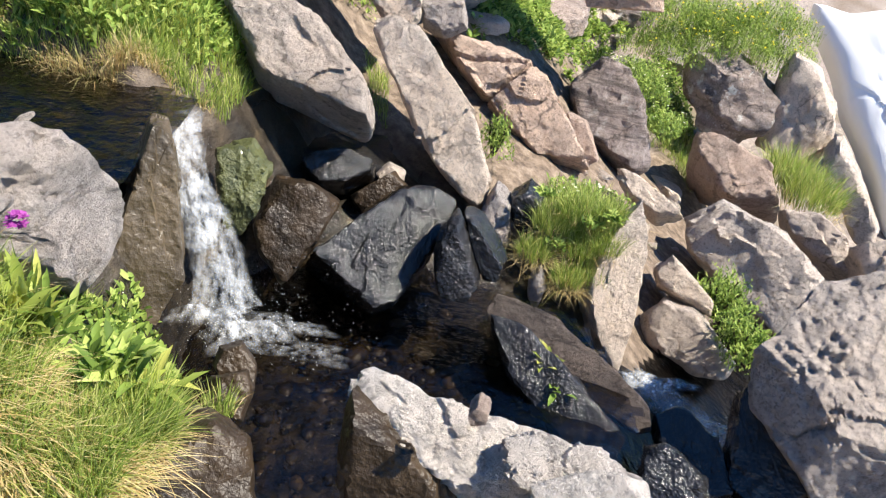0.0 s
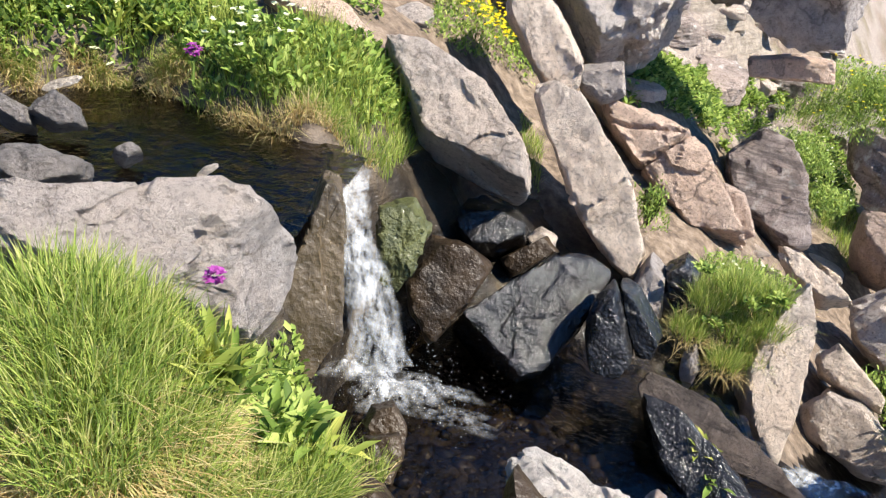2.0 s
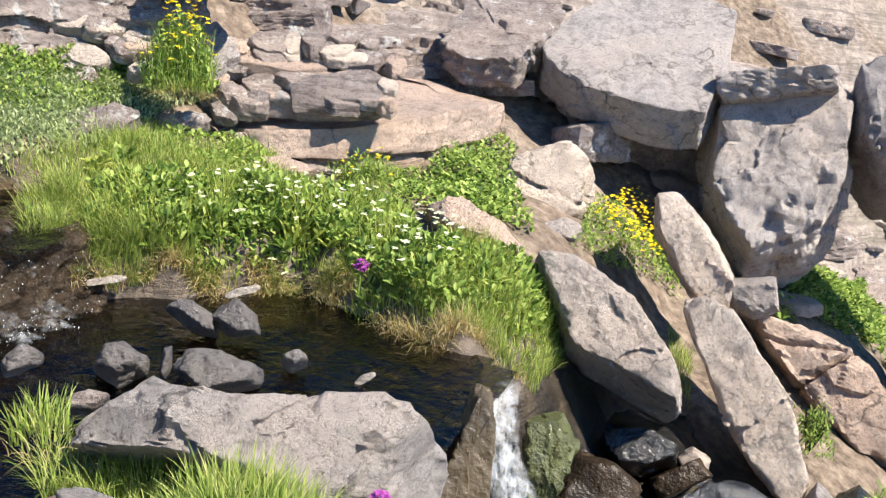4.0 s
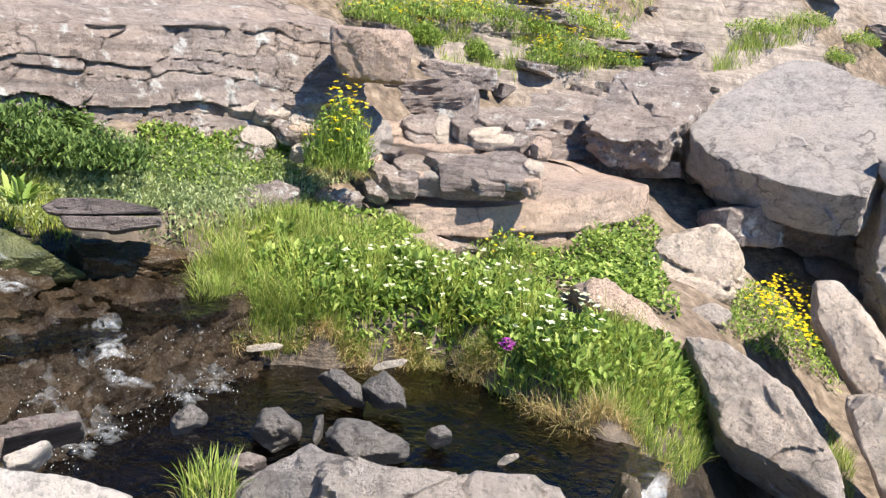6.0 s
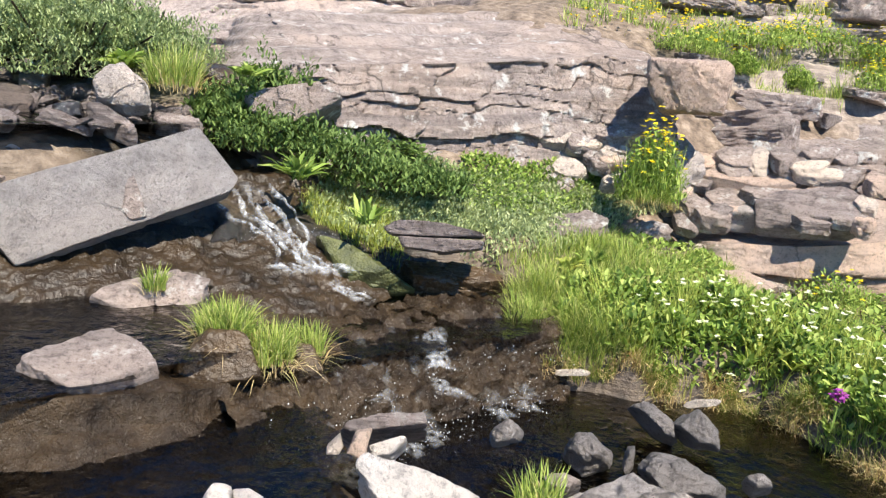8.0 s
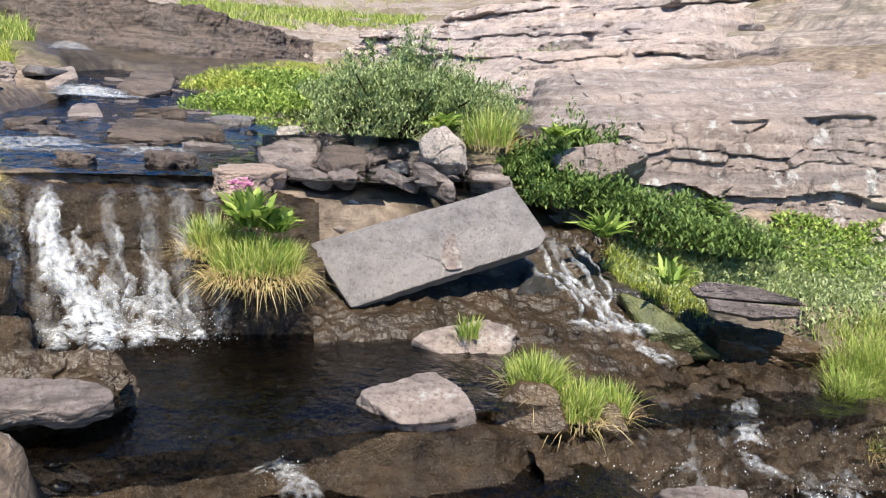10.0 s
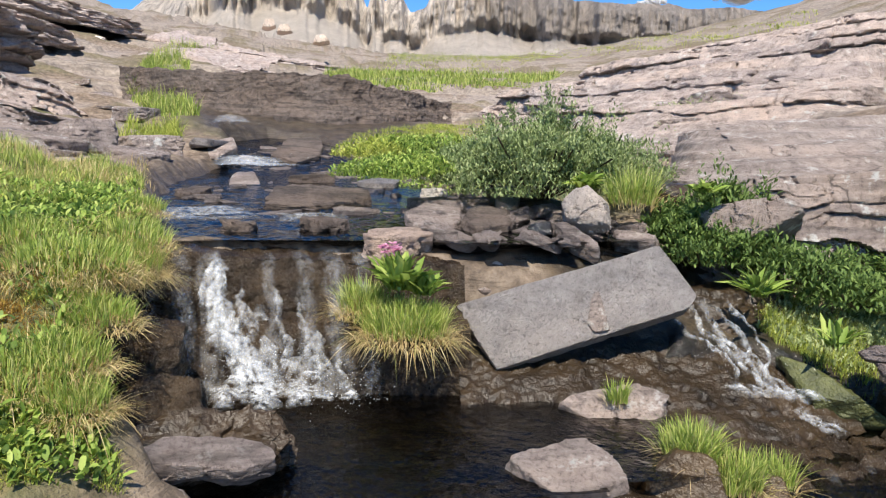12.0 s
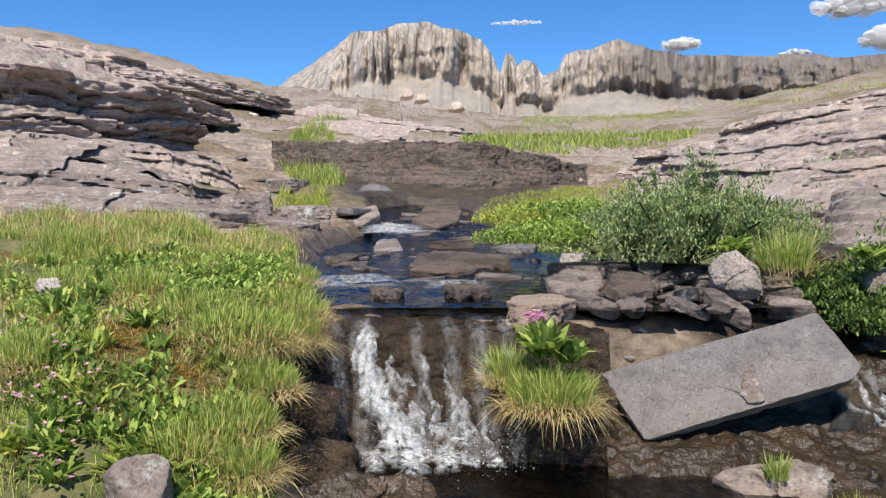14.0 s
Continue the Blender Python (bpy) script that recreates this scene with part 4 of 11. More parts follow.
cliff("low broken ledge across the upper valley", [(-29, -5, 5.6, 6.0), (-29, -2, 5.3, 5.65), (-30, 0.5, 5.15, 5.45), (-32, 3, 5.2, 5.5)], 6.0, M_BEDROCK, 34, layers=3, jut=0.3, rise=0.2, cell=0.1, batter=0.7, block=0.4, dip=0.03)
cliff("massive grey weathered outcrop above the slope", [(-2.0, 6.35, 0.9, 1.6), (-1.5, 6.4, 0.7, 1.64), (-0.9, 6.55, 0.55, 1.5), (-0.1, 6.85, 0.45, 1.42), (0.6, 7.2, 0.3, 1.4), (1.1, 7.6, 0.3, 1.42)], 2.6, M_GREY, 25, layers=2, jut=0.14, rise=0.32, batter=0.2, block=0.5, cell=0.018)

ramp("wet brown rock wall behind the split fall", [(-3.8, -1.15, 1.71), (-3.86, -0.4, 1.69), (-3.84, 0.1, 1.69), (-3.72, 0.48, 1.66)], [(-3.3, -1.1, 1.02), (-3.4, -0.5, 1.04), (-3.44, 0.0, 1.04), (-3.4, 0.48, 1.04)], M_FILMROCK, 11,
     ((0, 0, 0), (0.3, 0.14, 0.36), (0.42, 0.42, 0.42), (0.78, 0.66, 0.86), (1, 1, 1)), rough=0.035)
ramp("wet brown step of bedrock between two pools", [(-2.55, 0.9, 1.0), (-2.72, 1.3, 1.0), (-2.85, 1.9, 1.01), (-2.72, 2.65, 1.02)], [(-2.05, 0.9, 0.62), (-2.2, 1.3, 0.62), (-2.3, 1.85, 0.62), (-2.3, 2.45, 0.62)], M_FILMROCK, 12,
     ((0, 0, 0), (0.35, 0.42, 0.16), (0.7, 0.66, 0.66), (1, 1, 1)), rough=0.04, cell=0.01, knobs=0.7)
ramp("dark layered step of bedrock across the valley", [(-14.6, -2.8, 3.5), (-13.6, -1.6, 3.38), (-13.0, -0.4, 3.36), (-13.0, 0.7, 3.34), (-13.6, 1.8, 3.2), (-14.8, 2.8, 3.1)], [(-12.6, -2.3, 2.5), (-11.8, -1.2, 2.22), (-11.5, -0.2, 2.15), (-11.6, 0.7, 2.15), (-12.2, 1.6, 2.35), (-13.6, 2.6, 2.7)], M_DARKROCK, 22,
     ((0, 0, 0), (0.22, 0.1, 0.36), (0.4, 0.3, 0.5), (0.6, 0.42, 0.72), (1, 1, 1)), rough=0.07, cell=0.035, back=2.0, sway=0.16)
ramp("low wet ledge across the shallow pools", [(-2.7, -0.7, 1.1), (-2.62, 0.1, 1.1), (-2.5, 0.45, 1.12), (-2.45, 0.75, 1.1), (-2.56, 1.05, 1.02)], [(-2.36, -0.7, 0.9), (-2.3, 0.1, 0.9), (-2.24, 0.5, 0.9), (-2.2, 0.8, 0.88), (-2.28, 1.05, 0.84)], M_FILMROCK, 13,
     ((0, 0, 0), (0.2, 0.06, 0.42), (0.5, 0.4, 0.66), (1, 1, 1)), rough=0.022, knobs=0.3)
ramp("wet dark rock sloping down below the tilted slab", [(-4.0, 0.5, 1.62), (-3.95, 0.9, 1.55), (-3.85, 1.3, 1.53), (-3.78, 1.75, 1.52), (-3.85, 2.1, 1.5)], [(-3.1, 0.35, 1.04), (-3.05, 0.8, 1.06), (-3.0, 1.2, 1.05), (-2.98, 1.6, 1.02), (-3.1, 2.05, 1.04)], M_WETBROWN, 14,
     ((0, 0, 0), (0.3, 0.2, 0.42), (0.55, 0.55, 0.68), (0.75, 0.72, 0.86), (1, 1, 1)), rough=0.04)

# ---------------------------------------------------------------- rocks
boulder("smooth grey boulder beside the waterfall lip", (-1.15, 1.69, 0.87), (-40, 31), [(-0.54, 0.02), (-0.46, 0.07), (-0.38, 0.14), (-0.29, 0.18), (-0.18, 0.12), (-0.09, 0.09), (0.11, 0.09), (0.36, 0.08), (0.47, 0.01), (0.53, -0.08), (0.44, -0.21), (0.37, -0.28), (0.15, -0.17), (-0.02, -0.08), (-0.27, -0.02)],
        0.5, M_GREY, seed=303, n=144)
hewn("sunlit tan boulder leaning over the dark hollow", (-0.47, 3.78, 0.57), (-30, 6), [(-0.48, 0.33), (-0.16, 0.34), (0.07, 0.22), (0.22, 0.08), (0.35, -0.15), (0.39, -0.33), (0.17, -0.28), (-0.07, -0.18), (-0.2, -0.13), (-0.27, 0.09)],
        0.7, M_TAN, seed=4, level=6)
hewn("long leaning tan rock in the slope", (0.22, 4.21, 0.26), (-25, -4), [(-0.44, 0.4), (-0.3, 0.47), (-0.13, 0.4), (0.1, 0.1), (0.26, -0.05), (0.39, -0.34), (0.35, -0.51), (0.22, -0.44), (0.02, -0.26), (-0.17, 0.02), (-0.3, 0.21)],
        0.5, M_TAN, seed=5, level=6)
hewn("pinkish cracked boulder on the slope", (0.89, 5.56, -0.21), (-30, -10), [(-0.76, 0.41), (-0.34, 0.42), (0.11, 0.28), (0.43, -0.06), (0.43, -0.22), (0.67, -0.37), (0.3, -0.39), (-0.04, -0.22), (-0.31, 0.01), (-0.54, 0.16)],
        1.0, M_PINK, seed=6, level=6, cracks=2)
hewn("pale boulder with a grassy top", (1.30, 3.56, -0.34), (-38, -7), [(-0.18, -0.04), (-0.12, 0.18), (-0.02, 0.39), (0.04, 0.48), (0.11, 0.28), (0.12, 0.05), (0.11, -0.18), (0.06, -0.45), (-0.01, -0.43), (-0.12, -0.26)],
     0.5, M_TAN, seed=4, level=6, facets=2, rough=0.03, draft=0.1)
hewn("brown rock under the grassy hummock", (1.16, 3.93, -0.32), (-45, -17), [(-0.27, -0.19), (-0.26, 0.12), (-0.06, 0.32), (0.2, 0.29), (0.23, 0.07), (0.16, -0.25), (-0.0, -0.33)],
     0.4, M_DARKROCK, seed=840, facets=3)
hewn("flat tan rock beside the chute", (1.92, 3.82, -0.82), (-30, -28), [(-0.32, -0.02), (-0.19, 0.23), (0.0, 0.22), (0.32, -0.01), (0.31, -0.12), (0.05, -0.17), (-0.2, -0.14)],
        0.5, M_TAN, seed=8)
hewn("tan rock wedged behind the chute", (1.94, 4.15, -0.66), (-30, -25), [(-0.19, 0.07), (-0.12, 0.18), (0.2, -0.0), (0.22, -0.11), (0.01, -0.08), (-0.14, -0.06)],
        0.5, M_TAN, seed=58)
hewn("dark weathered boulder on the slope", (2.88, 5.11, -1.02), (-25, -29), [(-0.6, 0.16), (-0.36, 0.42), (0.05, 0.37), (0.49, 0.09), (0.55, -0.25), (0.33, -0.44), (-0.04, -0.27), (-0.48, -0.08)],
        0.9, M_PITTED, seed=9)
boulder("rough pitted grey boulder", (2.01, 2.63, -0.06), (-40, -37), [(0.16, 0.65), (0.02, 0.49), (-0.2, 0.29), (-0.21, 0.21), (-0.23, 0.04), (-0.28, -0.08), (-0.2, -0.28), (0.02, -0.38), (0.2, -0.5), (0.62, -0.38)],
        1.0, M_PITTED, seed=10, n=224, rough=0.03, pits=500)
hewn("damp olive-brown rock face beside the waterfall", (-0.76, 2.35, 0.55), (-14, 18), [(0.01, 0.28), (0.07, 0.27), (0.1, 0.1), (0.11, -0.19), (0.0, -0.37), (-0.18, -0.27), (-0.09, -0.03), (-0.03, 0.17)],
     0.3, M_OLIVE, seed=212, level=6, facets=3, rough=0.03)
hewn("small pinkish stone on the pale boulder", (0.28, 1.31, 0.77), (0, -12), [(-0.03, -0.0), (-0.01, 0.03), (0.02, 0.02), (0.02, -0.01), (-0.01, -0.03)],
        0.06, M_PINK, seed=60, level=4, name='stone', category='stone')
boulder("mossy rock beside the falling water", (-0.54, 2.79, 0.42), (-15, 11), [(-0.1, 0.14), (0.02, 0.17), (0.1, 0.06), (0.06, -0.07), (0.0, -0.17), (-0.08, -0.14)],
        0.35, M_MOSS, seed=63, rough=0.06)
hewn("small wet brown rock in the hollow", (-0.02, 3.68, -0.02), (-30, 0), [(-0.14, -0.04), (0.07, 0.12), (0.15, 0.05), (-0.07, -0.13)],
        0.3, M_WETBROWN, seed=64)
hewn("small tan stone in the hollow", (0.04, 3.82, 0.02), (-20, -1), [(-0.09, -0.0), (-0.02, 0.06), (0.07, 0.03), (0.07, -0.03), (-0.03, -0.06)],
        0.2, M_TAN, seed=65, level=4)
# near-black rock: the shade of the hollow is put into its colour
hewn("rock coloured near-black for shade under the overhang", (-0.32, 4.18, -0.13), (-10, 4), [(-0.47, 0.22), (-0.09, 0.2), (0.29, 0.15), (0.59, -0.09), (0.42, -0.36), (-0.19, -0.18), (-0.49, 0.02)],
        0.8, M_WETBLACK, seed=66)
hewn("grey rock between dark stones", (0.65, 3.83, -0.16), (-15, -10), [(-0.11, 0.03), (-0.05, 0.18), (0.06, 0.1), (0.09, -0.12), (0.0, -0.19)],
        0.35, M_GREY, seed=69)
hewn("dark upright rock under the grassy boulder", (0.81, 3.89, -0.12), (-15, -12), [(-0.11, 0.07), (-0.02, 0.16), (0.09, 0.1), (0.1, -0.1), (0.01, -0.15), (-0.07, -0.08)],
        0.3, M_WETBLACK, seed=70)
hewn("wet dark rock at the pool outlet", (0.87, 2.61, -0.32), (-50, -18), [(-0.41, 0.25), (-0.19, 0.24), (0.05, 0.05), (0.33, -0.06), (0.32, -0.21), (0.05, -0.2), (-0.21, -0.04)],
        0.35, M_WETBLACK, seed=72)
hewn("grey pointed stone under the tuft", (0.85, 3.41, -0.30), (0, -14), [(-0.05, 0.05), (0.0, 0.12), (0.05, 0.01), (0.03, -0.13), (-0.03, -0.05)],
        0.12, M_GREY, seed=73, level=4)
hewn("wet stone below the falling water", (-0.40, 2.02, 0.18), (-40, 11), [(-0.05, 0.06), (0.02, 0.08), (0.07, 0.01), (0.06, -0.1), (-0.03, -0.06), (-0.07, 0.0)],
        0.25, M_WETBROWN, seed=74)
hewn("wet brown stone at the pool edge", (-0.36, 1.82, 0.25), (-40, 11), [(-0.07, 0.05), (0.04, 0.07), (0.06, 0.01), (0.03, -0.09), (-0.07, -0.04)],
        0.25, M_WETBROWN, seed=75)
hewn("large wet brown rock under the bank", (-0.39, 1.40, 0.35), (-40, 16), [(-0.03, 0.14), (0.03, 0.18), (0.16, 0.1), (0.16, -0.23), (-0.17, -0.19), (-0.13, 0.01)],
        0.5, M_WETBROWN, seed=76)
hewn("dark rock under the grassy bank", (-0.87, 0.78, 1.32), (-30, 44), [(-0.05, 0.06), (-0.01, 0.05), (0.03, 0.03), (0.05, -0.01), (0.03, -0.05), (-0.06, -0.08)],
        0.2, M_GREY, seed=78)
hewn("wet dark rock beside the chute", (1.24, 2.08, -0.24), (-45, -31), [(-0.16, 0.08), (-0.06, 0.15), (0.1, 0.1), (0.17, -0.1), (-0.07, -0.23)],
        0.4, M_WETBLACK, seed=79)
hewn("pale grey rock beside the chute", (0.51, 1.11, 0.75), (-45, -25), [(-0.13, -0.02), (-0.01, 0.06), (0.09, 0.08), (0.14, -0.01), (-0.09, -0.12)],
        0.3, M_PALE, seed=80)
boulder("layered grey boulder on the slope", (3.62, 8.33, -0.79), (-15, -24), [(-0.57, 0.22), (-0.19, 0.48), (0.23, 0.32), (0.54, 0.1), (0.41, -0.25), (0.22, -0.49), (-0.21, -0.35), (-0.47, -0.07)],
        1.2, M_LAYERED, seed=81, strata=0.6, n=128)
hewn("rounded grey boulder on the slope", (4.42, 8.27, -0.84), (-15, -28), [(-0.35, 0.34), (-0.29, 0.64), (0.02, 0.54), (0.32, 0.17), (0.43, -0.24), (0.35, -0.5), (-0.01, -0.53), (-0.32, -0.47), (-0.19, 0.0)],
        1.2, M_TAN, seed=82)
hewn("brown boulder at the edge of the snow", (4.77, 7.29, -1.27), (-15, -33), [(-0.44, 0.35), (-0.33, 0.53), (-0.03, 0.26), (0.35, -0.2), (0.42, -0.44), (0.21, -0.44), (-0.19, -0.05)],
        0.7, M_TAN, seed=83)
hewn("brown weathered rock in the slope", (1.91, 6.67, -0.58), (-30, -16), [(-0.42, 0.24), (-0.24, 0.5), (0.02, 0.45), (0.27, 0.15), (0.47, -0.36), (0.33, -0.56), (-0.1, -0.36), (-0.34, -0.06)],
        0.8, M_DARKLAYER, seed=84)
hewn("small tan rock in the slope", (1.49, 5.82, -0.49), (-20, -14), [(-0.16, 0.2), (0.01, 0.17), (0.19, -0.11), (0.06, -0.19), (-0.1, -0.08)],
        0.5, M_PINK, seed=85)
hewn("pale rock below the grassy tuft", (1.70, 4.58, -0.29), (-40, -20), [(-0.26, 0.16), (-0.0, 0.08), (0.26, -0.07), (0.1, -0.14), (-0.12, -0.03)],
        0.3, M_TAN, seed=86)
hewn("earthy pink rock face in the slope", (3.30, 6.94, -1.15), (-40, -25), [(-0.4, -0.03), (-0.45, 0.33), (-0.04, 0.28), (0.33, 0.17), (0.56, -0.19), (0.16, -0.29), (-0.18, -0.25)],
        0.8, M_PINK, seed=87)
hewn("tan rock in the slope", (3.87, 6.07, -1.26), (-35, -33), [(-0.4, 0.18), (-0.12, 0.25), (0.25, 0.07), (0.41, -0.24), (0.08, -0.22), (-0.25, -0.04)],
        0.8, M_TAN, seed=88)
hewn("tan rock in the slope", (4.16, 5.41, -1.10), (-45, -38), [(-0.36, -0.03), (-0.09, 0.17), (0.22, 0.17), (0.34, -0.09), (-0.13, -0.23)],
        0.8, M_TAN, seed=89)
hewn("pale stone among the plants", (1.37, 8.12, -0.48), (0, -10), [(-0.08, -0.01), (-0.02, 0.08), (0.08, 0.04), (0.06, -0.04), (-0.04, -0.07)],
        0.15, M_PALE, seed=90, level=4, name='stone', category='stone')
boulder("smooth bank of old snow", (6.59, 10.08, -1.34), (-36, -33), [(-1.73, 1.22), (-1.03, 1.14), (0.77, 2.02), (2.19, -1.6), (0.68, -1.76), (0.19, -0.95), (-0.53, -0.21), (-0.95, 0.42)],
        1.0, M_SNOW, seed=91, name='snow_bank', category='snow', rough=0.008, facets=0, square=0.6)
hewn("lit grey block of the outcrop", (0.26, 6.35, 1.00), (-34, -4), [(-0.6, 0.42), (-0.3, 0.62), (0.43, 0.7), (0.57, -0.19), (0.36, -0.51), (-0.04, -0.73), (-0.49, -0.23)],
        1.2, M_GREY, seed=92, rough=0.045, wear=1.5, level=6, cracks=0)
hewn("grey block of the outcrop", (0.95, 6.52, 1.40), (-32, -10), [(-0.29, 0.31), (0.12, 0.56), (0.3, -0.3), (0.05, -0.41), (-0.21, -0.14)],
        1.2, M_GREY, seed=93, rough=0.045, wear=1.5)
hewn("dark overhanging face of the outcrop", (1.55, 6.37, 1.3), (24, -15), [(-0.51, 0.57), (0.15, 0.78), (0.54, -0.4), (0.07, -0.5), (-0.26, -0.38)],
     1.1, M_GREY, seed=95, level=6, facets=3, rough=0.045)
hewn("grey block of the outcrop", (0.18, 6.42, 1.64), (-15, -3), [(-0.44, 0.03), (0.36, 0.18), (0.39, -0.01), (-0.35, -0.2)],
        1.0, M_GREY, seed=96, rough=0.045, wear=1.5)
hewn("pinkish ledge at the foot of the outcrop", (1.74, 6.60, 0.48), (-10, -16), [(-0.34, -0.01), (0.0, 0.09), (0.27, 0.11), (0.32, -0.05), (-0.28, -0.15)],
        0.8, M_PINK, seed=98)
hewn("pointed pale boulder on the bank", (-1.17, 5.24, 0.95), (-25, 10), [(-0.31, -0.04), (-0.21, 0.17), (-0.07, 0.24), (0.11, 0.3), (0.33, 0.12), (0.28, -0.2), (0.01, -0.32), (-0.17, -0.24)],
        0.6, M_TAN, seed=16, cracks=1)
hewn("grey block under the outcrop", (0.26, 5.39, 0.42), (-15, -4), [(-0.18, 0.09), (0.1, 0.17), (0.17, -0.04), (0.03, -0.14), (-0.13, -0.09)],
        0.5, M_GREY, seed=99)
hewn("tan rock rising behind the boulder", (-0.16, 4.78, 0.79), (-20, 0), [(-0.28, 0.29), (-0.14, 0.34), (0.11, 0.11), (0.24, -0.07), (0.26, -0.27), (0.1, -0.34), (-0.07, -0.13), (-0.23, 0.08)],
        0.6, M_TAN, seed=100)
hewn("flat pinkish rock in the bank", (-1.22, 3.79, 0.93), (-50, 16), [(-0.27, 0.1), (-0.07, 0.14), (0.14, 0.04), (0.24, -0.06), (0.22, -0.14), (-0.05, -0.08), (-0.2, 0.0)],
        0.35, M_PINK, seed=101)
hewn("small grey stone on the bank", (-0.92, 4.62, 0.82), (-30, 9), [(-0.14, 0.01), (-0.01, 0.08), (0.12, 0.04), (0.09, -0.06), (-0.06, -0.07)],
        0.25, M_GREY, seed=102, level=4)
hewn("small grey stone on the bank", (-1.21, 4.57, 0.80), (-30, 12), [(-0.11, 0.05), (-0.0, 0.07), (0.13, -0.0), (0.05, -0.07), (-0.08, -0.05)],
        0.25, M_GREY, seed=103, level=4)
boulder("thin broken grey slab on the ledge", (-2.58, 4.34, 1.42), (-66, 29), [(-0.5, 0.04), (-0.01, 0.03), (0.46, 0.26), (0.56, -0.01), (-0.0, -0.14), (-0.47, -0.15)],
        0.16, M_GREY, seed=104, square=0.1, facets=8, strata=0.5)
boulder("thin dark slab tilted on the ledge", (-2.28, 4.40, 1.45), (-60, 25), [(-0.33, 0.02), (0.14, 0.21), (0.29, 0.03), (0.19, -0.09), (-0.28, -0.16)],
        0.14, M_DARKLAYER, seed=105, square=0.1, facets=8, strata=0.5)
boulder("thin pinkish slab on the ledge", (-2.73, 4.50, 1.58), (-68, 29), [(-0.37, 0.04), (-0.17, 0.27), (0.39, 0.13), (0.43, -0.07), (0.04, -0.2), (-0.32, -0.14)],
        0.14, M_PINK, seed=106, square=0.1, facets=8, strata=0.5)
boulder("broken grey slab on the ledge", (-3.07, 4.17, 1.60), (-60, 34), [(-0.15, 0.11), (0.04, 0.23), (0.18, -0.03), (0.02, -0.2), (-0.1, -0.09)],
        0.16, M_GREY, seed=107, square=0.1, facets=8, strata=0.5)
hewn("broken grey slab on the ledge", (-2.80, 3.93, 1.32), (-35, 33), [(-0.08, 0.05), (-0.02, 0.08), (0.09, -0.03), (0.06, -0.06), (-0.04, -0.04)],
     0.1, M_LAYERED, seed=108, facets=2, level=4)
hewn("broken grey slab on the ledge", (-2.77, 4.08, 1.38), (-58, 32), [(-0.17, 0.1), (0.01, 0.1), (0.16, -0.03), (0.15, -0.09), (-0.02, -0.1), (-0.14, 0.03)],
     0.12, M_LAYERED, seed=109, facets=2, level=4)
hewn("flat tan stone in the turf", (-3.12, 3.31, 1.26), (-62, 41), [(-0.23, -0.02), (-0.11, 0.12), (0.1, 0.16), (0.23, 0.11), (0.19, -0.01), (0.02, -0.1), (-0.18, -0.24)],
     0.14, M_LAYERED, seed=113, facets=2, rough=0.05)
hewn("flat tan stone in the turf", (-2.93, 3.74, 1.24), (-62, 36), [(-0.15, -0.01), (-0.03, 0.1), (0.13, 0.08), (0.16, -0.01), (0.01, -0.08), (-0.12, -0.08)],
     0.14, M_LAYERED, seed=114, facets=2, rough=0.05)
hewn("flat tan stone in the turf", (-2.42, 3.87, 1.01), (-45, 30), [(-0.24, 0.02), (0.05, 0.11), (0.26, 0.01), (0.12, -0.08), (-0.2, -0.07)],
        0.3, M_PINK, seed=115)
hewn("squared orange-tinted block of the outcrop", (-2.98, 4.07, 2.12), (0, 33), [(-0.25, 0.14), (0.18, 0.15), (0.23, 0.09), (0.21, -0.17), (-0.14, -0.18), (-0.24, -0.04)],
        0.7, M_PINK, seed=122)
hewn("layered block over the dark leaves", (-4.01, 2.03, 1.82), (-22, 59), [(-0.25, 0.01), (-0.13, 0.06), (0.26, 0.12), (0.27, 0.02), (0.06, -0.12), (-0.21, -0.08)],
     0.4, M_LAYERED, seed=123, level=6, facets=3, rough=0.045)
# dark rock put where only the undercut's shade falls
hewn("dark rock standing in for shade below the outcrop tip", (-4.57, 1.89, 1.87), (0, 64), [(-0.14, 0.16), (0.1, 0.15), (0.14, -0.1), (0.01, -0.16), (-0.11, -0.05)],
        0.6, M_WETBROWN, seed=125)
hewn("long grey stone in the pool", (-1.54, 2.08, 0.84), (-35, 29), [(-0.15, -0.0), (-0.12, 0.07), (0.01, 0.07), (0.14, -0.0), (0.13, -0.05), (-0.04, -0.09)],
        0.3, M_POOLSTONE, seed=126, facets=6, rough=0.045, draft=0.7)
hewn("grey stone in the pool", (-1.69, 2.39, 0.88), (-30, 29), [(-0.1, -0.01), (-0.05, 0.05), (0.0, 0.07), (0.07, 0.01), (0.09, -0.06), (-0.01, -0.07)],
        0.25, M_POOLSTONE, seed=127, facets=6, rough=0.045, draft=0.7)
hewn("grey stone in the pool", (-1.84, 2.35, 0.86), (-30, 32), [(-0.11, 0.03), (-0.03, 0.07), (0.06, 0.02), (0.09, -0.07), (-0.01, -0.05)],
        0.25, M_POOLSTONE, seed=128, facets=6, rough=0.045, draft=0.7)
hewn("grey stone in the pool", (-1.86, 1.99, 0.82), (-40, 36), [(-0.09, -0.02), (-0.07, 0.05), (0.0, 0.07), (0.09, 0.01), (0.08, -0.03), (-0.01, -0.08)],
        0.22, M_POOLSTONE, seed=129, facets=6, rough=0.045, draft=0.7)
hewn("small upright stone in the pool", (-1.75, 2.07, 0.82), (-20, 33), [(-0.02, -0.01), (-0.01, 0.04), (0.02, 0.05), (0.02, -0.02), (0.0, -0.06)],
        0.1, M_POOLSTONE, seed=130, level=4, facets=6, rough=0.045, draft=0.7)
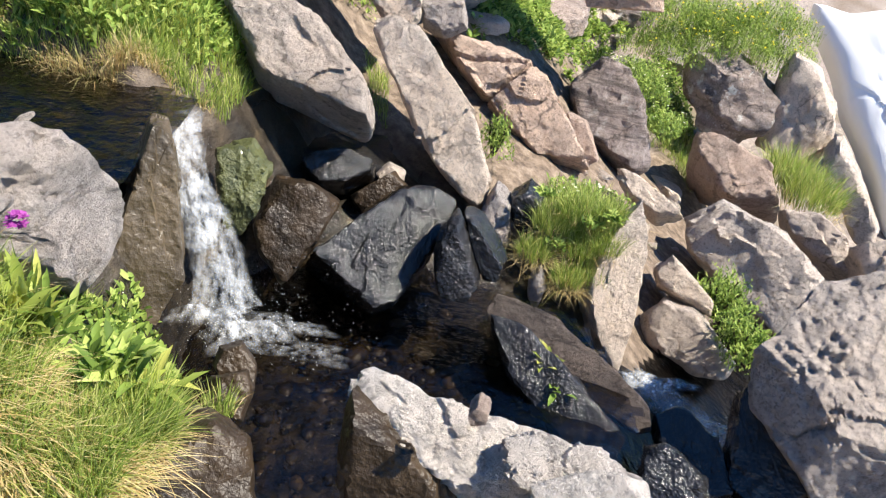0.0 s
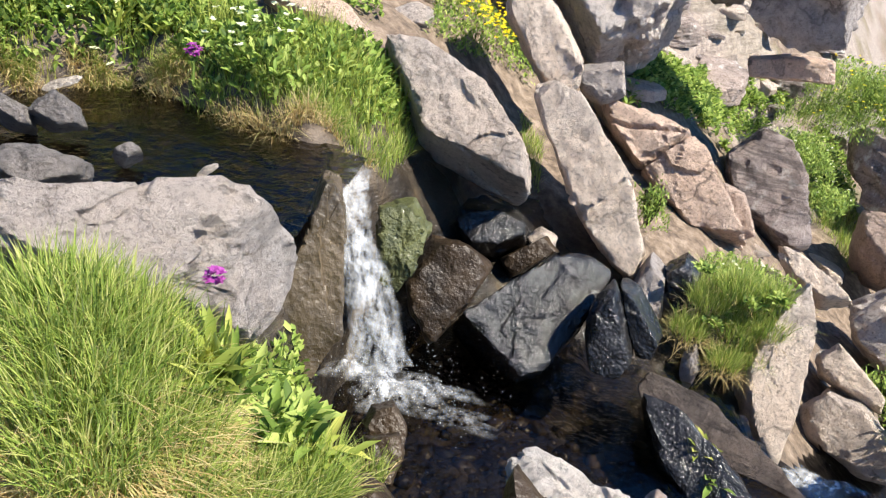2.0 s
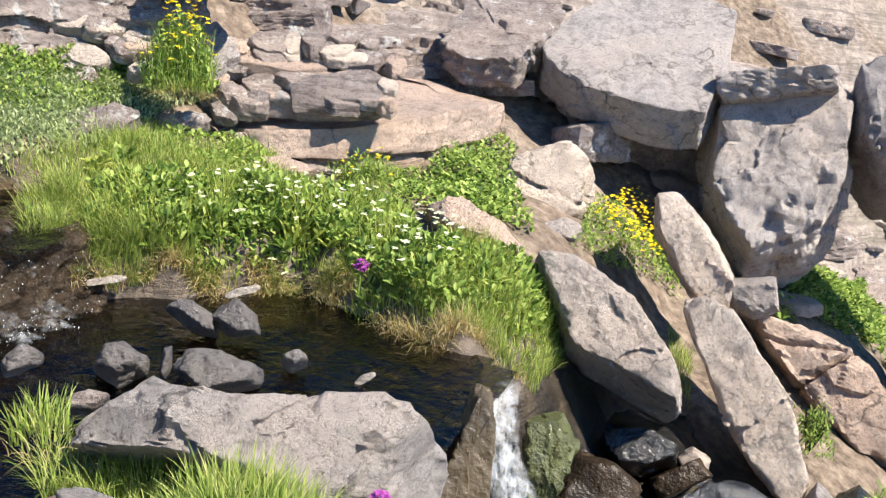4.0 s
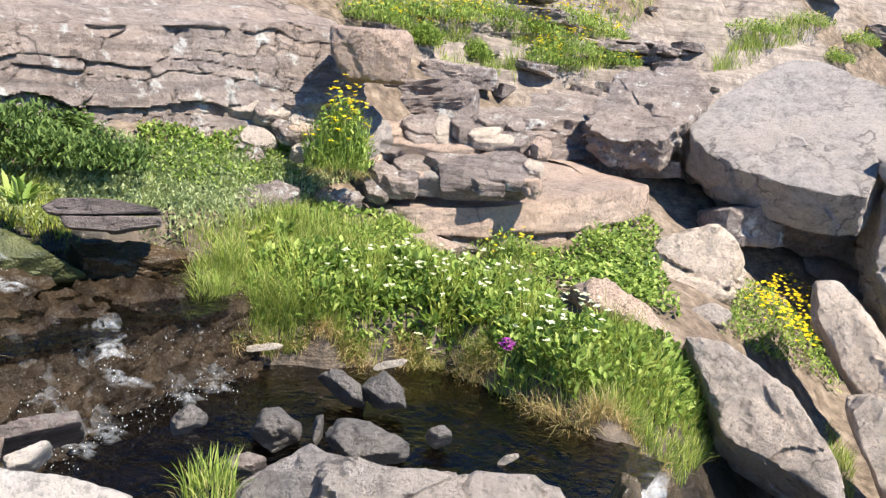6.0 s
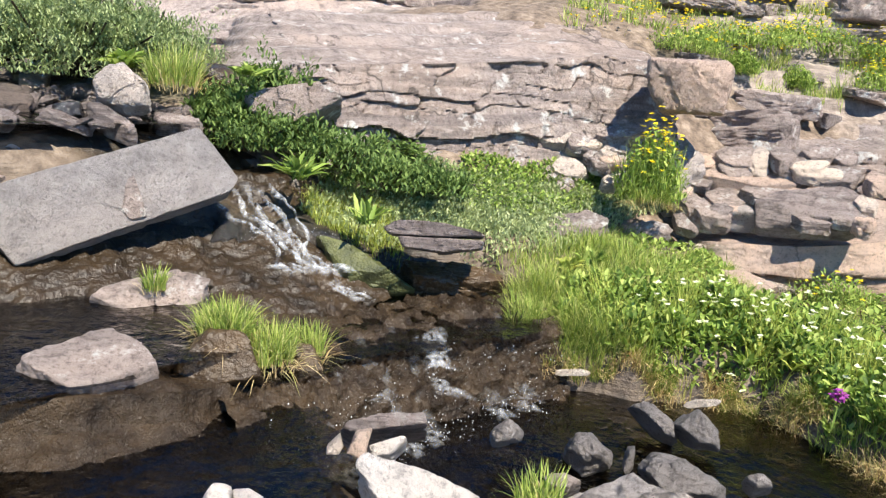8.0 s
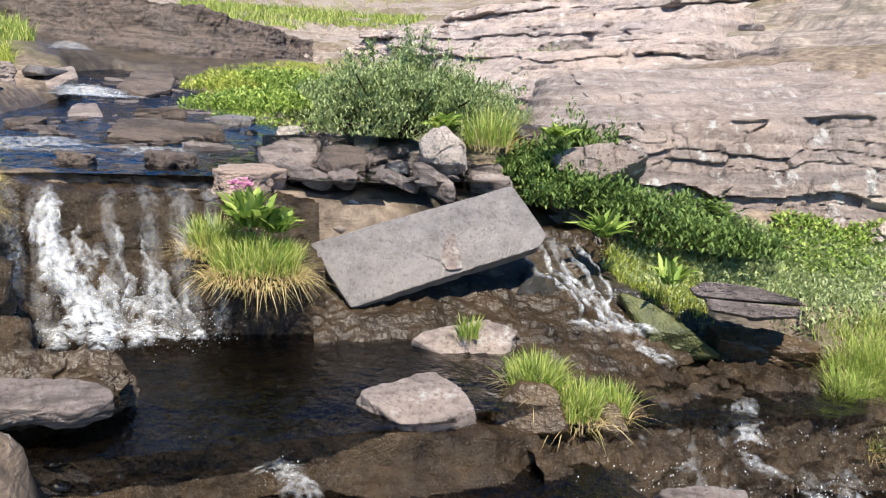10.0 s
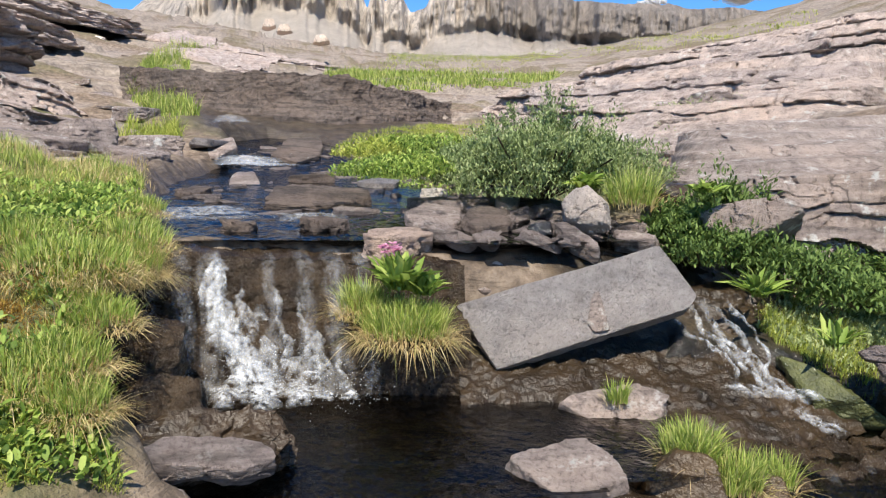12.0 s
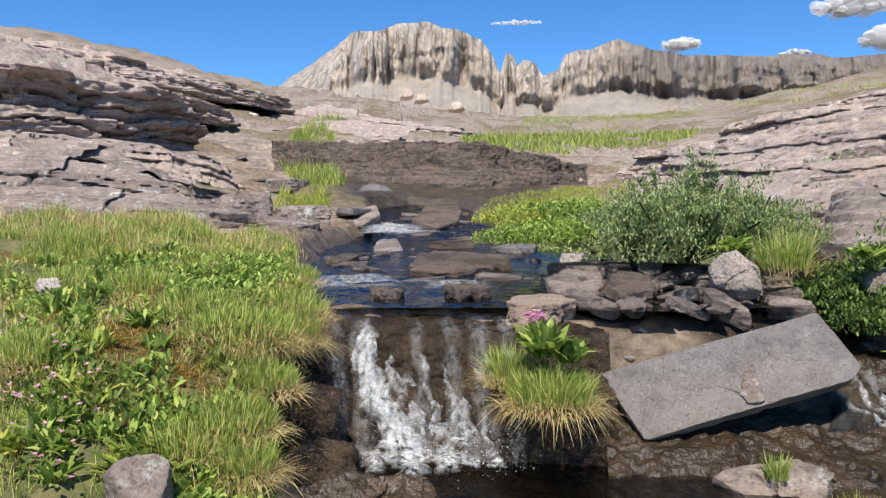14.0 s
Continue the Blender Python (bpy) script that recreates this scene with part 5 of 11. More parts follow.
hewn("small pale stone in the pool", (-2.06, 1.78, 0.86), (-30, 42), [(-0.06, -0.0), (0.0, 0.06), (0.06, 0.02), (0.05, -0.02), (-0.05, -0.05)],
        0.12, M_POOLSTONE, seed=131, level=4, facets=6, rough=0.045, draft=0.7)
hewn("flat wet stone in the pool", (-1.91, 1.13, 1.10), (-40, 51), [(-0.14, -0.01), (0.02, 0.03), (0.1, 0.04), (0.11, -0.0), (0.02, -0.02), (-0.1, -0.04)],
        0.2, M_DARKLAYER, seed=132)
hewn("small orange-tinted stone at the pool edge", (-1.72, 0.89, 1.20), (-20, 53), [(-0.03, -0.02), (-0.01, 0.03), (0.03, 0.04), (0.02, -0.02), (-0.0, -0.03)],
        0.08, M_PINK, seed=133, level=4, name='stone', category='stone')
hewn("small brown stone beside it", (-1.76, 0.85, 1.19), (-20, 55), [(-0.02, -0.0), (0.01, 0.03), (0.02, 0.0), (0.01, -0.02), (-0.02, -0.02)],
        0.08, M_TAN, seed=134, level=4, name='stone', category='stone')
hewn("small pale grey stone at the pool edge", (-1.72, 0.98, 1.16), (-40, 51), [(-0.05, -0.0), (0.04, 0.03), (0.05, 0.02), (0.01, -0.02), (-0.04, -0.03)],
        0.1, M_PALE, seed=135, level=4, name='stone', category='stone')
hewn("long pale grey stone at the pool edge", (-1.53, 0.92, 1.13), (-45, 49), [(-0.14, 0.04), (-0.11, 0.08), (0.02, 0.05), (0.14, -0.0), (0.13, -0.08), (-0.04, -0.09)],
        0.25, M_PALE, seed=136)
hewn("pale stone at the water edge", (-1.66, 0.50, 1.21), (-40, 64), [(-0.03, -0.0), (-0.01, 0.03), (0.03, 0.02), (0.03, -0.02), (-0.02, -0.03)],
        0.1, M_PALE, seed=137, level=4, name='stone', category='stone')
hewn("pale stone at the water edge", (-1.65, 0.56, 1.19), (-40, 62), [(-0.03, 0.02), (0.01, 0.02), (0.04, -0.0), (0.01, -0.02), (-0.03, -0.02)],
        0.1, M_PALE, seed=138, level=4, name='stone', category='stone')
hewn("low stone awash in the pool", (-1.76, 1.72, 0.82), (-50, 38), [(-0.06, 0.01), (0.01, 0.03), (0.07, 0.01), (0.02, -0.03), (-0.04, -0.03)],
        0.12, M_DARKLAYER, seed=139, level=4)
hewn("low stone awash in the pool", (-1.41, 2.33, 0.80), (-50, 26), [(-0.05, 0.0), (0.01, 0.03), (0.05, -0.0), (-0.01, -0.03)],
        0.1, M_POOLSTONE, seed=140, level=4, facets=6, rough=0.045, draft=0.7)
hewn("wet brown rock carrying a tussock", (-2.71, 0.98, 1.03), (-30, 65), [(-0.15, -0.01), (-0.02, 0.14), (0.11, 0.1), (0.18, -0.07), (0.02, -0.09), (-0.13, -0.06)],
        0.35, M_BROWN, seed=143)
hewn("wet brown rock carrying a tussock", (-2.71, 1.31, 0.95), (-30, 59), [(-0.14, -0.05), (-0.1, 0.12), (0.08, 0.1), (0.15, -0.05), (0.01, -0.11)],
        0.3, M_BROWN, seed=144)
hewn("wet black stone in the side channel", (-4.19, 0.99, 1.75), (-20, 71), [(-0.08, 0.03), (0.05, 0.06), (0.07, -0.04), (-0.05, -0.05)],
        0.25, M_WETBLACK, seed=149, level=4)
boulder("rounded pale grey boulder", (-4.22, 1.23, 1.88), (-10, 68), [(-0.12, 0.03), (-0.05, 0.1), (0.01, 0.11), (0.11, 0.03), (0.13, -0.09), (0.02, -0.12), (-0.1, -0.07)],
        0.32, M_GREY, seed=20, square=0.5, facets=4, n=128)
hewn("brown leaning stone below the boulder", (-4.03, 1.12, 1.74), (-66, 68), [(-0.14, 0.17), (-0.04, 0.14), (0.12, -0.1), (0.1, -0.17), (-0.06, -0.02)],
        0.09, M_DARKLAYER, seed=150, level=4)
hewn("thin flat stone by the slab", (-4.06, 1.44, 1.73), (-66, 64), [(-0.12, 0.08), (0.13, 0.03), (0.09, -0.07), (-0.1, -0.03)],
        0.09, M_DARKLAYER, seed=151, level=4)
hewn("grey stone above the slab", (-3.94, 0.69, 1.57), (-30, 76), [(-0.07, -0.04), (-0.07, 0.05), (-0.0, 0.09), (0.07, 0.01), (0.08, -0.04), (0.0, -0.07)],
     0.14, M_GREY, seed=152, level=4)
hewn("dark flat stone above the slab", (-3.90, 0.61, 1.53), (-50, 77), [(-0.09, 0.01), (-0.04, 0.05), (0.03, 0.03), (0.1, -0.03), (0.01, -0.07)],
     0.1, M_DARKLAYER, seed=153, level=4)
hewn("dark stone above the slab", (-3.96, 0.86, 1.56), (-40, 74), [(-0.09, 0.0), (0.01, 0.04), (0.08, 0.04), (0.05, -0.02), (-0.05, -0.06)],
     0.12, M_DARKLAYER, seed=154, level=4)
hewn("flat pale stone in the meadow", (-3.64, -1.87, 1.83), (-50, 114), [(-0.07, 0.05), (0.04, 0.04), (0.06, -0.04), (-0.04, -0.05)],
        0.2, M_PALE, seed=163, level=4)
hewn("white boulder on the far slope", (-25.59, -5.49, 5.23), (0, 101), [(-0.52, 0.03), (0.12, 0.19), (0.44, 0.14), (0.41, -0.16), (-0.44, -0.2)],
        0.8, M_PALE, seed=179, level=4)
hewn("tan boulder on the far slope", (-25.19, -6.92, 5.77), (0, 105), [(-0.28, 0.06), (0.13, 0.2), (0.39, -0.0), (0.05, -0.16), (-0.28, -0.1)],
        0.8, M_TAN, seed=180, level=4)
hewn("pale boulder on the far rim", (-33.91, -0.47, 7.23), (0, 90), [(-0.29, -0.14), (-0.17, 0.18), (0.17, 0.21), (0.28, -0.08), (0.01, -0.18)],
        1.0, M_TAN, seed=181, level=4, group='boulders on the far rim')
hewn("pale boulder on the far rim", (-33.93, 0.12, 7.08), (0, 89), [(-0.3, -0.15), (-0.19, 0.18), (0.16, 0.23), (0.34, -0.08), (-0.0, -0.18)],
        1.0, M_TAN, seed=182, level=4, group='boulders on the far rim')
hewn("pale boulder on the far rim", (-33.93, 1.56, 6.72), (0, 87), [(-0.32, -0.15), (-0.21, 0.17), (0.14, 0.25), (0.4, -0.09), (-0.02, -0.19)],
        1.0, M_TAN, seed=183, level=4, group='boulders on the far rim')
boulder("bleached stick lying in the pool", (-1.17, 2.41, 0.76), (0, 23), [(-0.04, -0.02), (-0.01, 0.01), (0.03, 0.03), (0.04, 0.02), (0.0, -0.01), (-0.03, -0.03)],
        0.025, M_WOOD, seed=220, n=40, name='driftwood', category='driftwood', facets=0)
boulder("bleached driftwood under the bank", (-1.80, 2.60, 0.89), (0, 33), [(-0.08, -0.02), (-0.02, 0.01), (0.07, 0.03), (0.09, 0.02), (0.0, -0.01), (-0.06, -0.03)],
        0.03, M_WOOD, seed=221, n=40, name='driftwood', category='driftwood', facets=0)
boulder("bleached driftwood under the bank", (-2.36, 2.49, 0.85), (0, 42), [(-0.08, 0.0), (-0.0, 0.01), (0.09, 0.02), (0.08, -0.0), (-0.01, -0.01), (-0.08, -0.02)],
        0.03, M_WOOD, seed=222, n=40, name='driftwood', category='driftwood', facets=0)
boulder("weathered brown post of rock at the lip", (-0.77, 2.44, 0.74), (0, 18), [(-0.02, 0.01), (0.0, 0.04), (0.02, 0.03), (0.01, -0.03), (-0.01, -0.05)],
        0.06, M_WOOD, seed=223, n=48, name='driftwood', category='driftwood')
hewn("low dark ledge with a pale top in the stream", (-5.68, -0.03, 1.80), (-86, 86), [(-0.35, -0.37), (-0.31, 0.28), (-0.12, 0.42), (0.08, 0.37), (0.36, 0.31), (0.33, -0.09), (0.13, -0.32), (-0.1, -0.42)],
        0.158, M_DARKROCK, seed=301, rough=0.05, facets=3, wear=1.5, name='stream_ledge', category='rock')
hewn("flat stone in the middle of the stream", (-7.22, -0.57, 1.88), (-86, 92), [(-0.14, -0.29), (-0.1, 0.39), (0.09, 0.49), (0.13, -0.16), (0.02, -0.34)],
        0.054, M_LAYERED, seed=302, name='stream_ledge', category='rock')
hewn("dark flat stone in the stream", (-9.97, -0.03, 2.13), (-86, 88), [(-0.34, -0.53), (-0.16, 0.98), (0.3, 1.18), (0.27, -0.32), (-0.03, -0.95)],
        0.158, M_DARKROCK, seed=303, rough=0.05, facets=3, wear=1.5, name='stream_ledge', category='rock')
hewn("pale flat stone at the stream edge", (-9.26, -0.88, 2.17), (-86, 93), [(-0.17, -0.41), (-0.1, 0.49), (0.14, 0.72), (0.17, -0.06), (-0.02, -0.6)],
        0.072, M_LAYERED, seed=304, name='stream_ledge', category='rock')
hewn("dark flat stone in the stream", (-9.36, -0.99, 2.24), (-86, 94), [(-0.23, -0.29), (0.07, 0.67), (0.22, 0.21), (-0.04, -0.5)],
        0.072, M_POOLSTONE, seed=306, name='stream_ledge', category='rock', facets=6, rough=0.045, draft=0.7)
hewn("dark flat stone in the stream", (-7.54, -0.00, 1.91), (-86, 87), [(-0.23, -0.08), (-0.08, 0.31), (0.18, 0.26), (0.21, -0.14), (-0.07, -0.3)],
        0.106, M_DARKROCK, seed=307, rough=0.05, facets=3, wear=1.5, name='stream_ledge', category='rock')
hewn("dark flat stone in the stream", (-6.17, -0.88, 1.84), (-86, 95), [(-0.13, -0.03), (0.0, 0.28), (0.13, 0.17), (0.06, -0.16), (-0.06, -0.23)],
        0.079, M_DARKROCK, seed=308, rough=0.05, facets=3, wear=1.5, name='stream_ledge', category='rock')
hewn("dark flat stone in the stream", (-4.41, -0.08, 1.77), (-86, 86), [(-0.13, -0.04), (-0.04, 0.12), (0.12, 0.1), (0.1, -0.05), (-0.04, -0.12)],
        0.092, M_DARKROCK, seed=309, rough=0.05, facets=3, wear=1.5, name='stream_ledge', category='rock')
hewn("dark flat stone in the stream", (-4.39, -0.50, 1.77), (-86, 92), [(-0.1, -0.02), (-0.03, 0.07), (0.09, 0.03), (0.04, -0.08)],
        0.066, M_DARKROCK, seed=310, rough=0.05, facets=3, wear=1.5, name='stream_ledge', category='rock')
hewn("dark flat stone at the stream edge", (-7.20, 0.55, 1.89), (-86, 82), [(-0.21, -0.08), (-0.02, 0.53), (0.19, 0.3), (0.14, -0.27), (-0.09, -0.39)],
        0.072, M_POOLSTONE, seed=311, name='stream_ledge', category='rock', facets=6, rough=0.045, draft=0.7)
hewn("flat pale slab beside the stream", (-5.38, 0.76, 1.81), (-86, 77), [(-0.26, 0.14), (-0.12, 0.66), (0.27, 0.39), (0.27, -0.21), (0.01, -0.48), (-0.18, -0.32)],
        0.119, M_DARKLAYER, seed=312, rough=0.05, facets=3, wear=1.5, name='stream_ledge', category='rock')
hewn("flat grey slab beside the stream", (-4.67, 0.52, 1.77), (-86, 78), [(-0.17, 0.09), (-0.05, 0.42), (0.17, 0.3), (0.17, -0.15), (-0.0, -0.33), (-0.12, -0.22)],
        0.106, M_DARKLAYER, seed=313, rough=0.05, facets=3, wear=1.5, name='stream_ledge', category='rock')
hewn("thin dark slab beside the stream", (-4.49, 0.78, 1.78), (-86, 75), [(-0.17, -0.04), (-0.05, 0.35), (0.14, 0.25), (0.14, -0.14), (-0.05, -0.34)],
        0.106, M_DARKROCK, seed=314, rough=0.05, facets=3, wear=1.5, name='stream_ledge', category='rock')
hewn("small pale slab beside the stream", (-6.04, 0.81, 1.86), (-86, 78), [(-0.11, -0.15), (-0.04, 0.36), (0.09, 0.15), (0.07, -0.31)],
        0.092, M_PALE, seed=315, rough=0.05, facets=3, wear=1.5, name='stream_ledge', category='rock')
hewn("small brown stone beside the stream", (-5.28, 1.13, 1.86), (-86, 73), [(-0.09, -0.06), (-0.03, 0.5), (0.09, 0.39), (0.06, -0.3), (-0.03, -0.41)],
        0.072, M_TAN, seed=316, name='stone', category='stone')
hewn("pale flat slab at the lip of the fall", (-4.02, 0.23, 1.74), (-86, 81), [(-0.17, -0.1), (-0.1, 0.18), (0.06, 0.3), (0.17, 0.16), (0.15, -0.06), (0.01, -0.2), (-0.11, -0.21)],
        0.092, M_PINK, seed=318, rough=0.05, facets=3, wear=1.5, name='stream_ledge', category='rock')
hewn("broken slab heaped on the ledge", (-2.56, 4.36, 1.52), (-75.741, 28), [(-0.15, -0.04), (-0.08, 0.11), (0.06, 0.14), (0.15, 0.03), (0.09, -0.09), (-0.06, -0.13)],
        0.0814941360108401, M_LAYERED, seed=700, level=4, name='rock_slab', category='rock', group='broken slabs on the ledge')
hewn("broken slab heaped on the ledge", (-2.82, 4.45, 1.69), (-63.0449, 30), [(-0.15, -0.02), (-0.08, 0.08), (0.05, 0.11), (0.14, 0.04), (0.09, -0.09), (-0.05, -0.12)],
        0.08077813522892854, M_LAYERED, seed=701, level=4, name='rock_slab', category='rock', group='broken slabs on the ledge')
hewn("broken slab heaped on the ledge", (-2.30, 4.73, 1.75), (-62.633, 23), [(-0.07, -0.02), (-0.04, 0.11), (0.02, 0.12), (0.07, 0.01), (0.05, -0.1), (-0.02, -0.11)],
        0.059766068875463346, M_LAYERED, seed=702, level=4, name='rock_slab', category='rock', group='broken slabs on the ledge')
hewn("broken slab heaped on the ledge", (-2.49, 4.34, 1.49), (-65.6908, 27), [(-0.11, -0.04), (-0.06, 0.06), (0.04, 0.09), (0.1, 0.04), (0.07, -0.06), (-0.04, -0.08)],
        0.0657638608507775, M_LAYERED, seed=703, level=4, name='rock_slab', category='rock', group='broken slabs on the ledge')
hewn("broken slab heaped on the ledge", (-2.96, 4.11, 1.48), (-66.7203, 33), [(-0.08, -0.0), (-0.04, 0.07), (0.03, 0.06), (0.07, -0.0), (0.05, -0.05), (-0.03, -0.07)],
        0.060675083923979634, M_PINK, seed=704, level=4, name='rock_slab', category='rock', group='broken slabs on the ledge')
hewn("broken slab heaped on the ledge", (-2.08, 4.66, 1.64), (-74.7697, 21), [(-0.07, -0.03), (-0.04, 0.14), (0.02, 0.13), (0.07, 0.01), (0.05, -0.11), (-0.02, -0.12)],
        0.09820381082968821, M_PINK, seed=705, level=4, name='rock_slab', category='rock', group='broken slabs on the ledge')
hewn("broken slab heaped on the ledge", (-2.44, 4.69, 1.76), (-62.5508, 25), [(-0.11, -0.02), (-0.06, 0.08), (0.04, 0.08), (0.11, 0.03), (0.07, -0.07), (-0.04, -0.1)],
        0.08847609986773397, M_LAYERED, seed=706, level=4, name='rock_slab', category='rock', group='broken slabs on the ledge')
hewn("broken slab heaped on the ledge", (-2.92, 4.22, 1.54), (-54.0999, 32), [(-0.08, -0.02), (-0.05, 0.06), (0.03, 0.07), (0.08, 0.01), (0.05, -0.05), (-0.03, -0.06)],
        0.060535511071721976, M_LAYERED, seed=707, level=4, name='rock_slab', category='rock', group='broken slabs on the ledge')
hewn("broken slab heaped on the ledge", (-2.41, 4.42, 1.53), (-75.8372, 26), [(-0.07, -0.01), (-0.04, 0.09), (0.02, 0.08), (0.06, 0.04), (0.04, -0.08), (-0.02, -0.11)],
        0.06930849778406269, M_PINK, seed=708, level=4, name='rock_slab', category='rock', group='broken slabs on the ledge')
hewn("broken slab heaped on the ledge", (-2.51, 4.54, 1.66), (-62.9461, 26), [(-0.12, -0.02), (-0.07, 0.07), (0.04, 0.09), (0.12, 0.02), (0.08, -0.07), (-0.05, -0.09)],
        0.09332628339011112, M_LAYERED, seed=709, level=4, name='rock_slab', category='rock', group='broken slabs on the ledge')
hewn("broken slab heaped on the ledge", (-2.78, 4.40, 1.63), (-63.5152, 30), [(-0.13, -0.01), (-0.07, 0.09), (0.04, 0.1), (0.12, 0.03), (0.08, -0.09), (-0.05, -0.11)],
        0.0694104969062618, M_LAYERED, seed=710, level=4, name='rock_slab', category='rock', group='broken slabs on the ledge')
hewn("broken slab heaped on the ledge", (-2.71, 4.51, 1.69), (-65.5182, 28), [(-0.07, -0.0), (-0.04, 0.12), (0.02, 0.13), (0.07, 0.01), (0.05, -0.11), (-0.02, -0.13)],
        0.07982331532649678, M_TAN, seed=711, level=4, name='rock_slab', category='rock', group='broken slabs on the ledge')
hewn("broken slab heaped on the ledge", (-2.01, 4.41, 1.44), (-76.3403, 22), [(-0.07, -0.03), (-0.04, 0.11), (0.02, 0.13), (0.07, 0.0), (0.04, -0.1), (-0.02, -0.1)],
        0.09574739493577886, M_PINK, seed=712, level=4, name='rock_slab', category='rock', group='broken slabs on the ledge')
hewn("broken slab heaped on the ledge", (-2.68, 4.45, 1.63), (-62.2336, 28), [(-0.07, -0.01), (-0.04, 0.07), (0.02, 0.09), (0.07, -0.0), (0.04, -0.07), (-0.02, -0.07)],
        0.07251728735137486, M_TAN, seed=713, level=4, name='rock_slab', category='rock', group='broken slabs on the ledge')
hewn("broken slab heaped on the ledge", (-2.33, 4.46, 1.55), (-66.4263, 25), [(-0.08, -0.0), (-0.04, 0.05), (0.03, 0.07), (0.07, 0.02), (0.05, -0.06), (-0.03, -0.08)],
        0.05106295891045507, M_PINK, seed=714, level=4, name='rock_slab', category='rock', group='broken slabs on the ledge')
hewn("broken slab heaped on the ledge", (-2.35, 4.58, 1.65), (-69.556, 24), [(-0.16, -0.05), (-0.09, 0.05), (0.06, 0.09), (0.16, 0.06), (0.1, -0.06), (-0.06, -0.1)],
        0.08518453096208886, M_TAN, seed=715, level=4, name='rock_slab', category='rock', group='broken slabs on the ledge')
hewn("broken slab heaped on the ledge", (-2.26, 4.34, 1.43), (-77.7013, 25), [(-0.14, -0.06), (-0.08, 0.1), (0.05, 0.15), (0.14, 0.06), (0.09, -0.09), (-0.05, -0.14)],
        0.06911667636751251, M_DARKLAYER, seed=716, level=4, name='rock_slab', category='rock', group='broken slabs on the ledge')
hewn("broken slab heaped on the ledge", (-3.05, 4.31, 1.66), (-57.8791, 33), [(-0.08, -0.01), (-0.04, 0.06), (0.03, 0.06), (0.07, 0.03), (0.05, -0.06), (-0.03, -0.07)],
        0.07288778962214384, M_LAYERED, seed=717, level=4, name='rock_slab', category='rock', group='broken slabs on the ledge')
hewn("broken slab heaped on the ledge", (-2.86, 4.08, 1.42), (-71.8601, 32), [(-0.07, -0.01), (-0.04, 0.1), (0.02, 0.09), (0.06, 0.03), (0.04, -0.1), (-0.02, -0.11)],
        0.0807251630947484, M_LAYERED, seed=718, level=4, name='rock_slab', category='rock', group='broken slabs on the ledge')
hewn("broken slab heaped on the ledge", (-3.05, 4.20, 1.57), (-68.2858, 33), [(-0.13, -0.02), (-0.07, 0.06), (0.05, 0.09), (0.13, 0.03), (0.08, -0.07), (-0.05, -0.09)],
        0.09458634601588686, M_TAN, seed=719, level=4, name='rock_slab', category='rock', group='broken slabs on the ledge')
hewn("broken slab heaped on the ledge", (-2.73, 4.22, 1.47), (-66.0848, 30), [(-0.14, -0.01), (-0.08, 0.09), (0.05, 0.1), (0.14, 0.02), (0.09, -0.08), (-0.05, -0.11)],
        0.060494627109235644, M_LAYERED, seed=720, level=4, name='rock_slab', category='rock', group='broken slabs on the ledge')
hewn("broken slab heaped on the ledge", (-2.12, 4.42, 1.47), (-68.8188, 23), [(-0.13, -0.02), (-0.07, 0.1), (0.04, 0.1), (0.12, 0.03), (0.08, -0.1), (-0.05, -0.11)],
        0.060704018857663924, M_LAYERED, seed=721, level=4, name='rock_slab', category='rock', group='broken slabs on the ledge')
hewn("broken slab heaped on the ledge", (-2.47, 4.35, 1.49), (-64.306, 27), [(-0.13, -0.03), (-0.07, 0.09), (0.05, 0.09), (0.13, 0.04), (0.08, -0.09), (-0.05, -0.1)],
        0.0803777273898901, M_TAN, seed=722, level=4, name='rock_slab', category='rock', group='broken slabs on the ledge')
hewn("broken slab heaped on the ledge", (-2.64, 4.19, 1.43), (-54.3837, 29), [(-0.06, -0.01), (-0.04, 0.04), (0.02, 0.04), (0.06, 0.02), (0.04, -0.05), (-0.02, -0.05)],
        0.05704372629405831, M_PINK, seed=723, level=4, name='rock_slab', category='rock', group='broken slabs on the ledge')
hewn("broken slab heaped on the ledge", (-3.00, 4.33, 1.65), (-59.8788, 32), [(-0.12, -0.01), (-0.07, 0.08), (0.04, 0.08), (0.12, 0.01), (0.07, -0.07), (-0.04, -0.09)],
        0.06280211105148721, M_PINK, seed=724, level=4, name='rock_slab', category='rock', group='broken slabs on the ledge')
hewn("broken slab heaped on the ledge", (-2.61, 4.59, 1.73), (-75.907, 27), [(-0.09, -0.03), (-0.05, 0.17), (0.03, 0.21), (0.09, 0.03), (0.06, -0.15), (-0.03, -0.2)],
        0.057959618193475976, M_LAYERED, seed=725, level=4, name='rock_slab', category='rock', group='broken slabs on the ledge')
hewn("broken slab heaped on the ledge", (-2.06, 4.51, 1.52), (-66.871, 22), [(-0.07, -0.02), (-0.04, 0.08), (0.02, 0.1), (0.07, 0.01), (0.05, -0.08), (-0.02, -0.09)],
        0.0939660413200596, M_TAN, seed=726, level=4, name='rock_slab', category='rock', group='broken slabs on the ledge')
hewn("broken slab heaped on the ledge", (-2.45, 4.59, 1.68), (-65.113, 25), [(-0.14, -0.03), (-0.08, 0.1), (0.04, 0.13), (0.13, 0.02), (0.08, -0.09), (-0.05, -0.12)],
        0.09902465756529658, M_TAN, seed=727, level=4, name='rock_slab', category='rock', group='broken slabs on the ledge')
